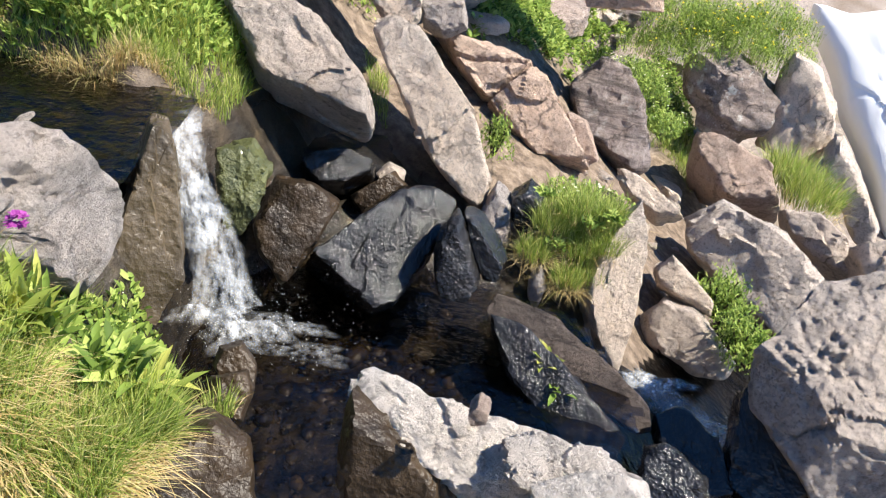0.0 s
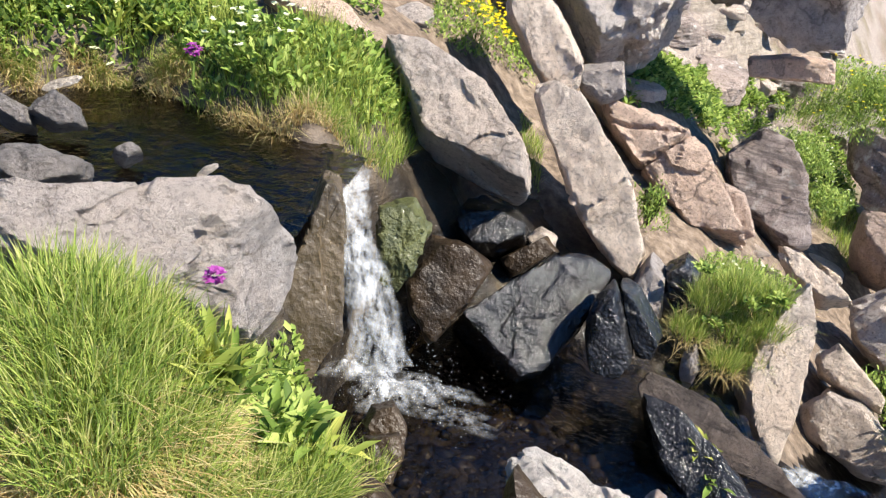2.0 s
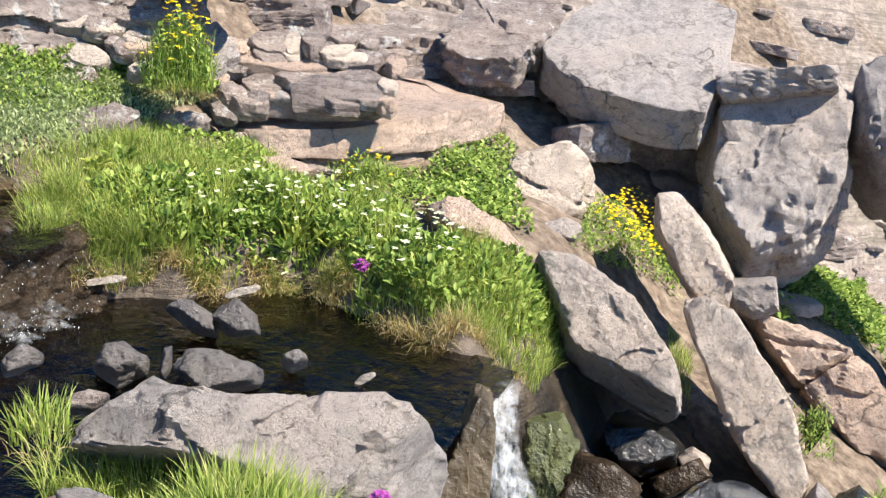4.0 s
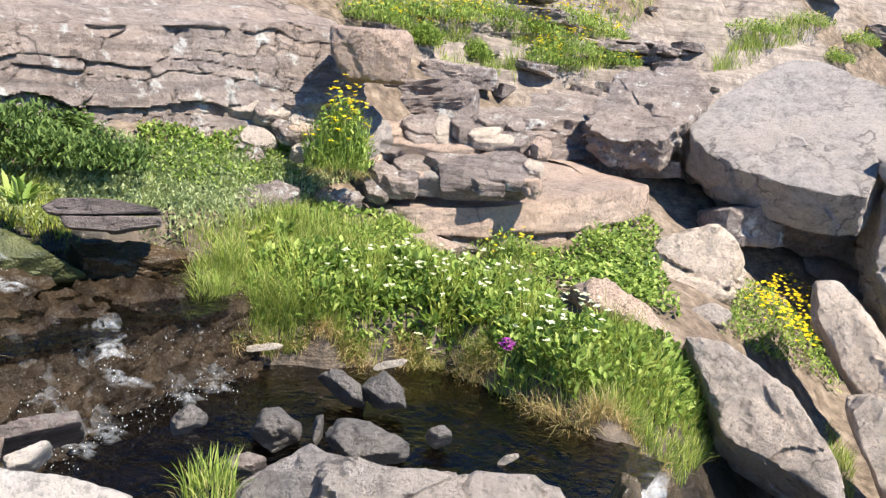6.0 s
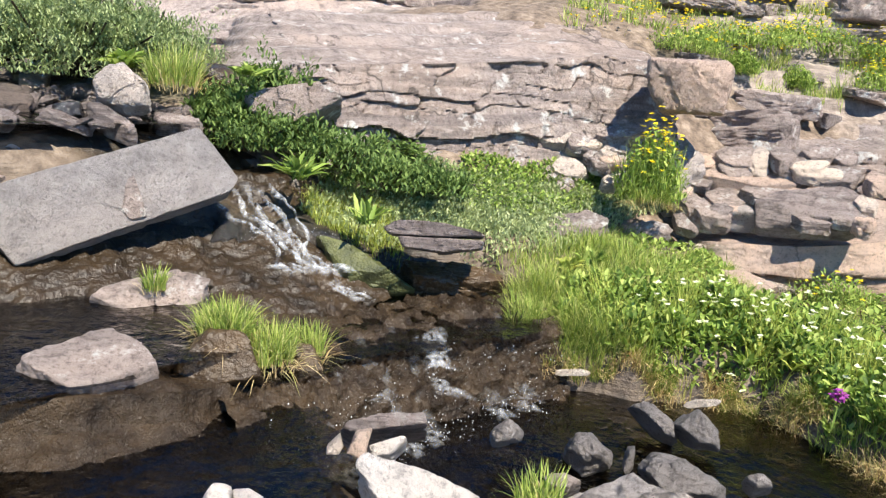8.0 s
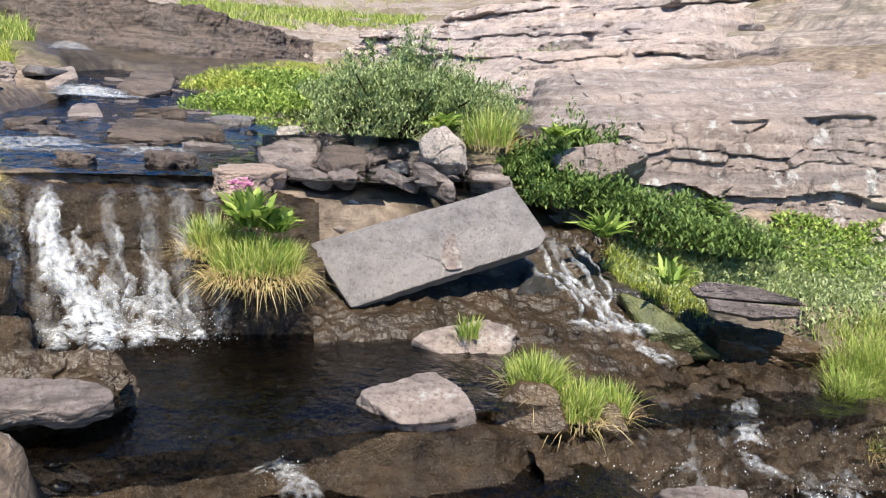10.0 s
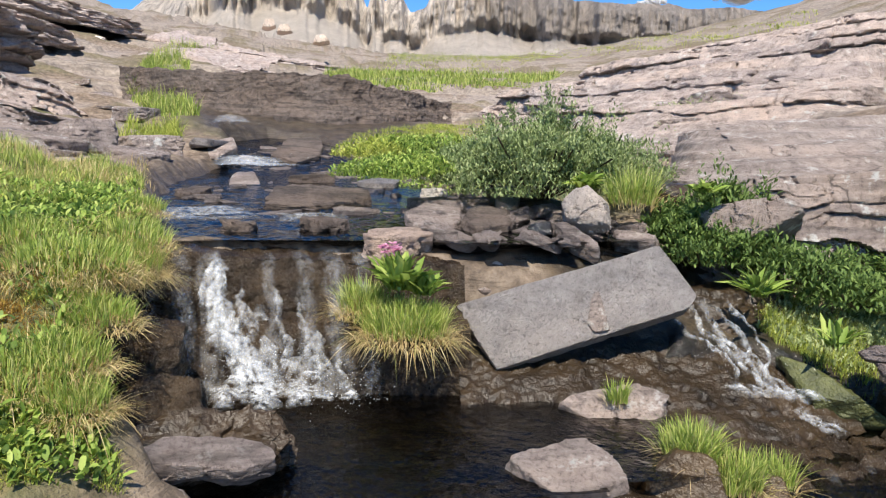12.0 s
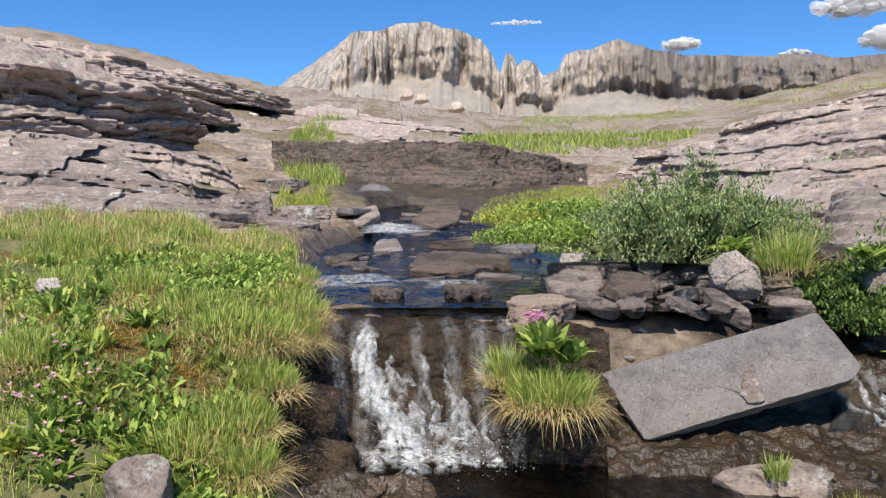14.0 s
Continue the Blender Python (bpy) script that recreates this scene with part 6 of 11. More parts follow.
hewn("broken slab heaped on the ledge", (-2.29, 4.61, 1.65), (-55.9258, 24), [(-0.15, -0.02), (-0.09, 0.08), (0.05, 0.08), (0.15, 0.03), (0.09, -0.07), (-0.06, -0.09)],
        0.08841167475106448, M_LAYERED, seed=728, level=4, name='rock_slab', category='rock', group='broken slabs on the ledge')
hewn("broken slab heaped on the ledge", (-2.70, 4.11, 1.39), (-57.8406, 31), [(-0.1, -0.02), (-0.06, 0.04), (0.04, 0.05), (0.1, 0.03), (0.06, -0.04), (-0.04, -0.06)],
        0.09999119509627108, M_DARKLAYER, seed=729, level=4, name='rock_slab', category='rock', group='broken slabs on the ledge')
hewn("broken pale plate of rock under the outcrop", (-3.38, 3.52, 1.47), (-48, 31), [(-0.06, -0.01), (-0.04, 0.06), (0.03, 0.06), (0.07, 0.0), (0.04, -0.06), (-0.03, -0.06)],
     0.09, M_LAYERED, seed=830, level=4, name='rock_slab', category='rock', group='rubble under the outcrop')
hewn("broken pale plate of rock under the outcrop", (-3.22, 3.73, 1.63), (-48, 37), [(-0.09, -0.01), (-0.04, 0.04), (0.05, 0.04), (0.09, 0.01), (0.04, -0.04), (-0.05, -0.04)],
     0.09, M_PINK, seed=831, level=4, name='rock_slab', category='rock', group='rubble under the outcrop')
hewn("broken pale plate of rock under the outcrop", (-3.41, 3.71, 1.70), (-48, 48), [(-0.12, -0.01), (-0.06, 0.04), (0.07, 0.05), (0.13, 0.01), (0.05, -0.04), (-0.07, -0.04)],
     0.09, M_TAN, seed=832, level=4, name='rock_slab', category='rock', group='rubble under the outcrop')
hewn("broken pale plate of rock under the outcrop", (-3.27, 3.70, 1.62), (-48, 44), [(-0.09, -0.01), (-0.04, 0.07), (0.05, 0.07), (0.1, 0.0), (0.04, -0.07), (-0.05, -0.07)],
     0.09, M_LAYERED, seed=833, level=4, name='rock_slab', category='rock', group='rubble under the outcrop')
hewn("broken pale plate of rock under the outcrop", (-3.47, 3.51, 1.51), (-48, 47), [(-0.08, -0.01), (-0.04, 0.07), (0.05, 0.07), (0.09, 0.0), (0.04, -0.07), (-0.05, -0.06)],
     0.09, M_LAYERED, seed=834, level=4, name='rock_slab', category='rock', group='rubble under the outcrop')
hewn("broken pale plate of rock under the outcrop", (-3.39, 3.59, 1.55), (-48, 44), [(-0.09, -0.01), (-0.04, 0.06), (0.05, 0.06), (0.1, 0.0), (0.04, -0.06), (-0.05, -0.06)],
     0.09, M_TAN, seed=835, level=4, name='rock_slab', category='rock', group='rubble under the outcrop')
hewn("broken pale plate of rock under the outcrop", (-3.57, 3.65, 1.72), (-48, 32), [(-0.13, -0.02), (-0.07, 0.05), (0.06, 0.06), (0.14, 0.01), (0.07, -0.05), (-0.07, -0.06)],
     0.09, M_TAN, seed=836, level=4, name='rock_slab', category='rock', group='rubble under the outcrop')
hewn("broken pale plate of rock under the outcrop", (-3.22, 3.75, 1.64), (-48, 49), [(-0.1, -0.01), (-0.04, 0.05), (0.06, 0.06), (0.11, 0.0), (0.04, -0.05), (-0.06, -0.05)],
     0.09, M_LAYERED, seed=837, level=4, name='rock_slab', category='rock', group='rubble under the outcrop')
hewn("broken pale plate of rock under the outcrop", (-3.44, 3.70, 1.71), (-48, 47), [(-0.1, -0.01), (-0.05, 0.06), (0.06, 0.06), (0.11, 0.01), (0.04, -0.06), (-0.06, -0.06)],
     0.09, M_LAYERED, seed=838, level=4, name='rock_slab', category='rock', group='rubble under the outcrop')
hewn("broken pale plate of rock under the outcrop", (-3.11, 3.71, 1.54), (-48, 33), [(-0.09, -0.01), (-0.05, 0.04), (0.05, 0.05), (0.1, 0.01), (0.05, -0.04), (-0.05, -0.04)],
     0.09, M_TAN, seed=839, level=4, name='rock_slab', category='rock', group='rubble under the outcrop')
hewn("broken pale plate of rock under the outcrop", (-3.42, 3.58, 1.56), (-48, 37), [(-0.11, -0.01), (-0.06, 0.07), (0.06, 0.07), (0.12, 0.01), (0.06, -0.07), (-0.06, -0.07)],
     0.09, M_TAN, seed=840, level=4, name='rock_slab', category='rock', group='rubble under the outcrop')
hewn("broken pale plate of rock under the outcrop", (-3.21, 3.79, 1.69), (-48, 34), [(-0.07, -0.01), (-0.04, 0.04), (0.04, 0.04), (0.08, 0.01), (0.04, -0.04), (-0.04, -0.04)],
     0.09, M_LAYERED, seed=841, level=4, name='rock_slab', category='rock', group='rubble under the outcrop')
hewn("broken pale plate of rock under the outcrop", (-3.16, 3.67, 1.52), (-48, 51), [(-0.07, -0.0), (-0.03, 0.05), (0.05, 0.05), (0.08, -0.0), (0.03, -0.05), (-0.05, -0.05)],
     0.09, M_TAN, seed=842, level=4, name='rock_slab', category='rock', group='rubble under the outcrop')
hewn("broken pale plate of rock under the outcrop", (-3.28, 3.83, 1.77), (-48, 24), [(-0.13, -0.02), (-0.08, 0.04), (0.06, 0.05), (0.14, 0.02), (0.07, -0.04), (-0.07, -0.05)],
     0.09, M_LAYERED, seed=843, level=4, name='rock_slab', category='rock', group='rubble under the outcrop')
hewn("broken pale plate of rock under the outcrop", (-3.26, 3.75, 1.67), (-48, 28), [(-0.07, -0.01), (-0.04, 0.05), (0.03, 0.06), (0.07, 0.0), (0.04, -0.05), (-0.03, -0.05)],
     0.09, M_TAN, seed=844, level=4, name='rock_slab', category='rock', group='rubble under the outcrop')
hewn("broken pale plate of rock under the outcrop", (-3.34, 3.70, 1.64), (-48, 26), [(-0.06, -0.01), (-0.04, 0.04), (0.03, 0.04), (0.07, 0.0), (0.04, -0.04), (-0.03, -0.04)],
     0.09, M_LAYERED, seed=845, level=4, name='rock_slab', category='rock', group='rubble under the outcrop')
# black colour here stands in for the shadow side of the pitted boulder
hewn("black rock in the chute for wet stone and boulder shade", (1.75, 2.41, -0.36), (-50, -36), [(-0.22, 0.2), (-0.14, 0.28), (0.08, 0.1), (0.28, -0.04), (0.09, -0.33), (-0.11, -0.18)],
        0.3, M_WETBLACK, seed=771)
hewn("black rock in the chute for wet stone and boulder shade", (1.45, 2.46, -0.44), (-55, -31), [(-0.21, 0.11), (-0.13, 0.19), (0.12, 0.09), (0.25, -0.08), (0.06, -0.21), (-0.1, -0.08)],
        0.25, M_WETBLACK, seed=772)
boulder("bleached dead root between the slope rocks", (1.63, 4.52, -0.23), (-40, -20), [(-0.23, 0.09), (-0.19, 0.12), (-0.02, 0.02), (0.24, -0.07), (0.22, -0.12), (-0.03, -0.04)],
        0.05, M_WOOD, seed=780, n=48, name='driftwood', category='driftwood')

hewn("tilted grey slab propped across the stream", (-3.57, 1.10, 1.50), (-28, 75), [(-0.68, -0.03), (-0.56, 0.01), (-0.13, 0.15), (0.22, 0.28), (0.29, 0.17), (0.38, 0.05), (0.34, -0.01), (0.1, -0.09), (-0.09, -0.14), (-0.29, -0.23), (-0.49, -0.31), (-0.59, -0.17)],
     0.11, M_SLAB, seed=19, level=6, facets=0, rough=0.012, draft=0.02, tilt=0.02, cracks=1)
hewn("broad flat pale stone in the shallow pool", (-2.63, 0.57, 1.14), (-71, 71), [(-0.22, 0.02), (-0.05, 0.11), (0.05, 0.17), (0.14, 0.08), (0.19, -0.04), (0.07, -0.11), (-0.05, -0.14), (-0.12, -0.07)],
     0.09, M_LAYERED, seed=22, level=6, facets=2, rough=0.04, draft=0.1, name='rock_slab', category='rock')
hewn("broad flat pale stone in the shallow pool", (-3.19, 1.02, 1.12), (-66, 67), [(-0.28, 0.0), (-0.09, 0.11), (0.06, 0.14), (0.17, 0.1), (0.16, 0.04), (0.1, -0.1), (-0.0, -0.16), (-0.11, -0.11)],
     0.12, M_LAYERED, seed=23, level=6, facets=3, rough=0.035, draft=0.1, name='rock_slab', category='rock')
hewn("dark wet layered ledge at the foot of the fall", (-2.81, -0.53, 1.21), (-50, 94), [(-0.26, -0.05), (-0.24, 0.04), (-0.17, 0.09), (0.01, 0.11), (0.2, 0.1), (0.25, 0.05), (0.24, -0.03), (0.18, -0.09), (-0.01, -0.1), (-0.15, -0.12)],
     0.2, M_WETBROWN, seed=21, level=6, facets=5, rough=0.05, name='rock_shelf', category='rock')
hewn("brown layered plate on the dark ledge", (-2.65, -0.53, 1.25), (-55, 94), [(-0.21, 0.02), (-0.12, 0.08), (0.06, 0.07), (0.21, 0.02), (0.2, -0.04), (0.1, -0.07), (-0.05, -0.05), (-0.16, -0.03)],
     0.07, M_DARKLAYER, seed=24, level=5, facets=3, rough=0.04, name='rock_slab', category='rock')
hewn("small dark rock at the pool edge", (-2.51, -0.65, 1.16), (-45, 98), [(-0.09, -0.01), (-0.08, 0.03), (0.01, 0.07), (0.08, 0.04), (0.09, -0.01), (0.05, -0.06), (-0.06, -0.05)],
     0.15, M_DARKLAYER, seed=25)
hewn("low pale layered rock at the foot of the bank", (-2.31, -1.07, 1.48), (-45, 108), [(-0.09, 0.07), (-0.03, 0.09), (0.07, 0.06), (0.08, -0.01), (0.07, -0.1), (-0.03, -0.09), (-0.08, -0.01)],
     0.15, M_LAYERED, seed=162, facets=5, rough=0.03)
hewn("smooth mossy rock washed by the cascade", (-3.33, 2.00, 1.13), (-40, 56), [(-0.22, 0.2), (-0.04, 0.14), (0.13, 0.03), (0.31, -0.1), (0.13, -0.13), (-0.03, -0.15), (-0.1, -0.06), (-0.18, 0.08)],
     0.25, M_MOSS, seed=170, facets=4, rough=0.03, draft=0.6)
hewn("thin dark layered stone over the water", (-3.07, 2.24, 1.35), (-14, 48), [(-0.22, 0.0), (-0.15, 0.04), (0.05, 0.04), (0.23, 0.01), (0.25, -0.01), (0.08, -0.02), (-0.07, -0.03), (-0.19, -0.03)],
     0.3, M_DARKLAYER, seed=116, facets=1, rough=0.04, draft=0.05)
hewn("thin dark layered plate under another", (-3.01, 2.27, 1.30), (-14, 47), [(-0.21, 0.02), (0.02, 0.02), (0.18, 0.03), (0.18, -0.01), (0.0, -0.04), (-0.18, -0.03)],
     0.28, M_DARKLAYER, seed=818, facets=1, rough=0.05, draft=0.05)
hewn("wet brown ledge under the layered stone", (-3.07, 2.39, 1.09), (-62, 48), [(-0.27, 0.05), (-0.04, 0.08), (0.24, 0.06), (0.25, -0.03), (0.04, -0.09), (-0.2, -0.08)],
     0.16, M_BROWN, seed=117, rough=0.05)
# both wet rocks use a darker material: the bank's shade is in their colour
hewn("wet brown rock darkened for shade under the overhanging bank", (-3.28, -0.84, 1.40), (-15, 99), [(-0.22, 0.07), (-0.14, 0.12), (0.02, 0.14), (0.18, 0.11), (0.2, -0.03), (0.15, -0.17), (-0.02, -0.16), (-0.16, -0.07)],
     0.3, M_FILMROCK, seed=161, rough=0.05, name='rock_shelf', category='rock')
hewn("wet brown rock darkened for shade under the overhanging bank", (-3.08, -0.69, 1.27), (-30, 96), [(-0.16, 0.06), (-0.03, 0.13), (0.13, 0.08), (0.14, -0.05), (0.05, -0.11), (-0.14, -0.1)],
     0.25, M_FILMROCK, seed=790, rough=0.05, name='rock_shelf', category='rock')
hewn("wet black boulder glittering below the fall", (0.05, 3.23, -0.10), (-48, 12), [(-0.37, -0.05), (-0.24, 0.03), (0.01, 0.23), (0.17, 0.28), (0.31, 0.24), (0.3, 0.13), (0.19, -0.06), (0.04, -0.25), (-0.1, -0.31), (-0.25, -0.18)],
     0.5, M_WETBLACK, seed=12, level=6, facets=2, draft=0.1, rough=0.025)
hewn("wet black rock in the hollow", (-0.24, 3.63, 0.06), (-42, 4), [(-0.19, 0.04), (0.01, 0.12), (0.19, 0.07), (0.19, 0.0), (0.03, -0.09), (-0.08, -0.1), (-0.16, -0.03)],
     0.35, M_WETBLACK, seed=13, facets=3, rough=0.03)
hewn("wet brown rock beside the fall", (-0.37, 3.08, 0.07), (-28, 7), [(-0.09, 0.22), (0.06, 0.22), (0.21, 0.13), (0.14, 0.03), (0.04, -0.02), (0.01, -0.21), (-0.04, -0.25), (-0.14, -0.12), (-0.18, 0.01)],
     0.4, M_WETBROWN, seed=14, facets=2, rough=0.03, draft=0.15)
hewn("upright wet black rock", (0.49, 3.10, 0.10), (-15, -9), [(-0.13, 0.16), (-0.04, 0.13), (0.11, -0.04), (0.1, -0.13), (0.02, -0.14), (-0.06, 0.0)],
     0.25, M_WETBLACK, seed=67, facets=2)
hewn("upright wet black rock", (0.36, 2.99, 0.08), (-15, -7), [(-0.1, 0.11), (-0.03, 0.23), (0.05, 0.1), (0.14, -0.08), (0.08, -0.18), (-0.04, -0.16), (-0.1, -0.03)],
     0.25, M_WETBLACK, seed=68, facets=2)
hewn("long dark slab dipping into the chute", (0.93, 2.78, -0.25), (-40, -19), [(-0.46, 0.16), (-0.36, 0.21), (-0.11, 0.16), (0.13, 0.06), (0.37, -0.07), (0.42, -0.16), (0.36, -0.21), (0.11, -0.14), (-0.15, -0.04), (-0.39, 0.06)],
     0.14, M_DARKROCK, seed=71, level=6, facets=2, rough=0.04, draft=0.1)
hewn("pale flat-topped boulder in the stream", (0.24, 1.51, 0.47), (-58, -9), [(-0.26, 0.09), (-0.21, 0.1), (-0.09, 0.08), (0.01, 0.06), (0.1, 0.06), (0.24, 0.04), (0.3, 0.01), (0.26, -0.1), (0.05, -0.14), (-0.01, -0.1), (-0.15, -0.08), (-0.25, 0.01)],
     0.3, M_PALE, seed=11, level=6, facets=2, rough=0.055, draft=0.05, wear=2)
hewn("pale flat-topped boulder in the stream", (0.54, 1.36, 0.52), (-58, -22), [(-0.2, 0.01), (-0.09, 0.06), (0.06, 0.07), (0.17, 0.05), (0.2, -0.01), (-0.03, -0.1), (-0.12, -0.08)],
     0.28, M_PALE, seed=411, level=6, facets=3, rough=0.055, draft=0.05, wear=2)
# separate dark rock: carries the boulder's shadowed, wet front in its colour
hewn("dark wet rock for the shaded front of the pale boulder", (0.11, 1.42, 0.48), (-12, -5), [(-0.12, -0.08), (-0.13, 0.17), (-0.08, 0.11), (0.09, 0.06), (0.15, 0.01), (0.19, -0.11), (-0.1, -0.18)],
     0.2, M_WETBROWN, seed=211, facets=3, rough=0.03)
hewn("massive tilted block of the outcrop with a gritty top", (-0.87, 6.39, 1.76), (-58, 6), [(-0.68, -0.3), (-0.68, 0.04), (-0.55, 0.31), (-0.16, 0.97), (0.19, 0.96), (0.73, 0.63), (0.65, -0.2), (0.55, -0.7), (0.15, -0.71), (-0.34, -0.58)],
     0.34, M_GREY, seed=94, level=6, facets=1, rough=0.03, draft=0.04, tilt=0.03)
hewn("dark front of the outcrop below the tilted block", (-1.06, 6.62, 1.44), (24, 19), [(-0.63, 0.37), (-0.32, 0.35), (0.28, 0.24), (0.52, 0.17), (0.64, -0.32), (0.5, -0.51), (0.02, -0.41), (-0.39, -0.1), (-0.58, 0.13)],
     0.7, M_BEDROCK, seed=95, level=6, facets=3, rough=0.05)
hewn("layered grey block beside the outcrop", (-1.84, 6.13, 1.83), (-60, 15), [(-0.46, -0.19), (-0.28, 0.43), (0.16, 0.64), (0.43, 0.6), (0.47, 0.22), (0.24, -0.24), (0.14, -0.43), (-0.23, -0.48), (-0.42, -0.37)],
     0.26, M_LAYERED, seed=97, level=6, facets=2, rough=0.05, draft=0.04, wear=2)

hewn("pale chipped patch on the tilted slab", (-3.52, 1.11, 1.53), (-28, 75), [(-0.11, 0.03), (-0.07, 0.05), (-0.06, -0.01), (-0.09, -0.06), (-0.04, -0.1), (-0.03, -0.13), (-0.1, -0.15), (-0.13, -0.1)],
     0.024, M_LAYERED, seed=760, level=4, rough=0.04, draft=0.8, name='stone', category='stone')

# ---------------------------------------------------------------- loose slabs on the slopes, stones in the water
def scatter(poly, n, rng):
    """n random places within a polygon."""
    P = np.array(poly, dtype=float)
    lo, hi = P.min(0), P.max(0)
    got = np.zeros((0, 2))
    while len(got) < n:
        q = rng.uniform(lo, hi, (n * 2, 2))
        got = np.vstack([got, q[inside(q[:, 0], q[:, 1], poly, 1e-4) > 0.5]])
    return got[:n]


def flat_stone(seed, material, name):
    """A thin irregular slab lying flat, about 1 m across."""
    rng = np.random.RandomState(seed)
    k = 7
    a = np.sort(rng.uniform(0, 2 * math.pi, k) * 0.3 + np.arange(k) * 2 * math.pi / k)
    out = [(0.5 * math.cos(t) * rng.uniform(0.75, 1.1), 0.36 * math.sin(t) * rng.uniform(0.75, 1.1)) for t in a]
    ob = hewn("", (0, 0, 0), (0, 0), out, 0.16, material, seed=seed, rough=0.045, facets=4, level=4, wear=1.6, name=name)
    me = ob.data
    bpy.data.objects.remove(ob)
    return me


def strew(label, poly, count, sizes, material, seed, name="rock_slab", category="rock", sink=0.3, kinds=6, water=None, group="", tilt=8):
    """Loose slabs over an area; alike pieces share a mesh."""
    rng = np.random.RandomState(seed)
    meshes = [flat_stone(seed * 10 + k, material, name) for k in range(kinds)]
    P = np.array(poly)
    done = 0
    while done < count:
        q = rng.uniform(P.min(0), P.max(0))
        if inside(q[:1], q[1:], poly, 1e-4)[0] < 0.5:
            continue
        s = sizes[0] + (sizes[1] - sizes[0]) * rng.rand() ** 2
        z = float(ground_height(q[:1], q[1:])[0]) if water is None else float(water(q[0]))
        ob = new(name, meshes[done % kinds])
        ob.matrix_world = pose(q[0], q[1], z + s * 0.08 * (1 - 2 * sink), -90 + rng.uniform(-tilt, tilt), rng.uniform(-tilt, tilt), rng.uniform(0, 360)) @ Matrix.Diagonal((s, s * rng.uniform(0.7, 1.4), s, 1))
        tagged(ob, label, category, group)
        done += 1


strew("weathered grey slab of layered rock on the slope", [(-5.6, -1.4), (-10, -1.5), (-14, -3), (-13, -7), (-8, -7), (-5.4, -4)], 60, (0.25, 1.3), M_LAYERED, 1, group="slabs on the meadow slope")
strew("weathered grey slab of layered rock on the slope", [(-6.4, 3.4), (-9, 2.6), (-13, 3.2), (-12, 7), (-7, 7.4), (-6.2, 5.6)], 60, (0.25, 1.4), M_LAYERED, 2, group="slabs on the valley side")
strew("weathered grey slab of layered rock on the slope", [(-3.6, 5.0), (-1.0, 5.6), (-1.2, 9.5), (-5, 10.5), (-5.5, 7)], 80, (0.2, 1.2), M_LAYERED, 3, group="slabs on the hillside")
strew("broken tan stone below the outcrop", [(-3.2, 4.0), (-2.3, 4.2), (-1.6, 5.2), (-2.2, 6.0), (-3.1, 5.0)], 46, (0.1, 0.42), M_TAN, 4, group="broken stones below the outcrop", tilt=16)
strew("weathered grey slab of layered rock on the slope", [(-1.2, 8.0), (1.5, 8.2), (3.5, 9), (4.5, 15), (-1.5, 14)], 60, (0.3, 1.6), M_LAYERED, 9, group="slabs above the outcrop")
strew("dark stone awash in the stream", [(-4.9, -0.8), (-7, -1.1), (-9.5, -0.7), (-12, -0.5), (-12, 0.1), (-9, 0.6), (-7, 0.8), (-5.2, 0.9)], 60, (0.1, 0.5), M_DARKLAYER, 5, sink=0.8, water=lambda x: upstream_bed(x) + 0.05, group="stones awash in the stream", name="stream_stone", category="stone")
strew("dark stone at the stream edge", [(-4.3, 0.7), (-5.2, 0.9), (-7.6, 0.75), (-7.6, 1.2), (-5.2, 1.4), (-4.3, 1.5)], 36, (0.1, 0.5), M_DARKLAYER, 6, group="stones at the stream edge", name="stream_stone", category="stone", tilt=18)
strew("small dark stone in the side channel", [(-3.75, 0.35), (-3.85, 0.95), (-4.25, 1.65), (-5.2, 1.35), (-4.8, 0.55)], 95, (0.08, 0.34), M_DARKLAYER, 8, water=lambda x: upstream_bed(x) + 0.05, group="stones in the side channel", name="stream_stone", category="stone", sink=0.4, tilt=34)
strew("tan stone on the earthy slope", [(0.2, 4.6), (1.2, 4.4), (3.0, 6.0), (5, 9.5), (2, 12), (-0.6, 9), (-0.4, 6)], 60, (0.12, 0.7), M_TAN, 7, group="stones on the earthy slope", tilt=18)


def stone_bed(label, poly, count, sizes, seed, material):
    """Small stones on a stream bed, too many to tell apart."""
    rng = np.random.RandomState(seed)
    xy = scatter(poly, count, rng)
    bm = bmesh.new()
    bmesh.ops.create_icosphere(bm, subdivisions=1, radius=1)
    v0 = np.array([w.co[:] for w in bm.verts])
    f0 = np.array([[w.index for w in f.verts] for f in bm.faces])
    bm.free()
    z = ground_height(xy[:, 0], xy[:, 1])
    s = sizes[0] + (sizes[1] - sizes[0]) * rng.rand(count) ** 3
    ang = rng.uniform(0, 6.28, count)
    v = v0[None] * (1 + 0.25 * rng.normal(size=(count, len(v0), 1))) * np.stack([s, s * rng.uniform(0.6, 1, count), s * 0.45], 1)[:, None, :]
    c, sn = np.cos(ang)[:, None], np.sin(ang)[:, None]
    v = np.stack([v[..., 0] * c - v[..., 1] * sn, v[..., 0] * sn + v[..., 1] * c, v[..., 2]], -1) + np.column_stack([xy, z])[:, None, :]
    f = (np.arange(count) * len(v0))[:, None, None] + f0[None]
    me = raw_mesh("bed_stones", v.reshape(-1, 3), f.ravel(), [3] * (count * len(f0)), material, smooth=False)
    return tagged(new("bed_stones", me), label, "stones", kind="stuff")


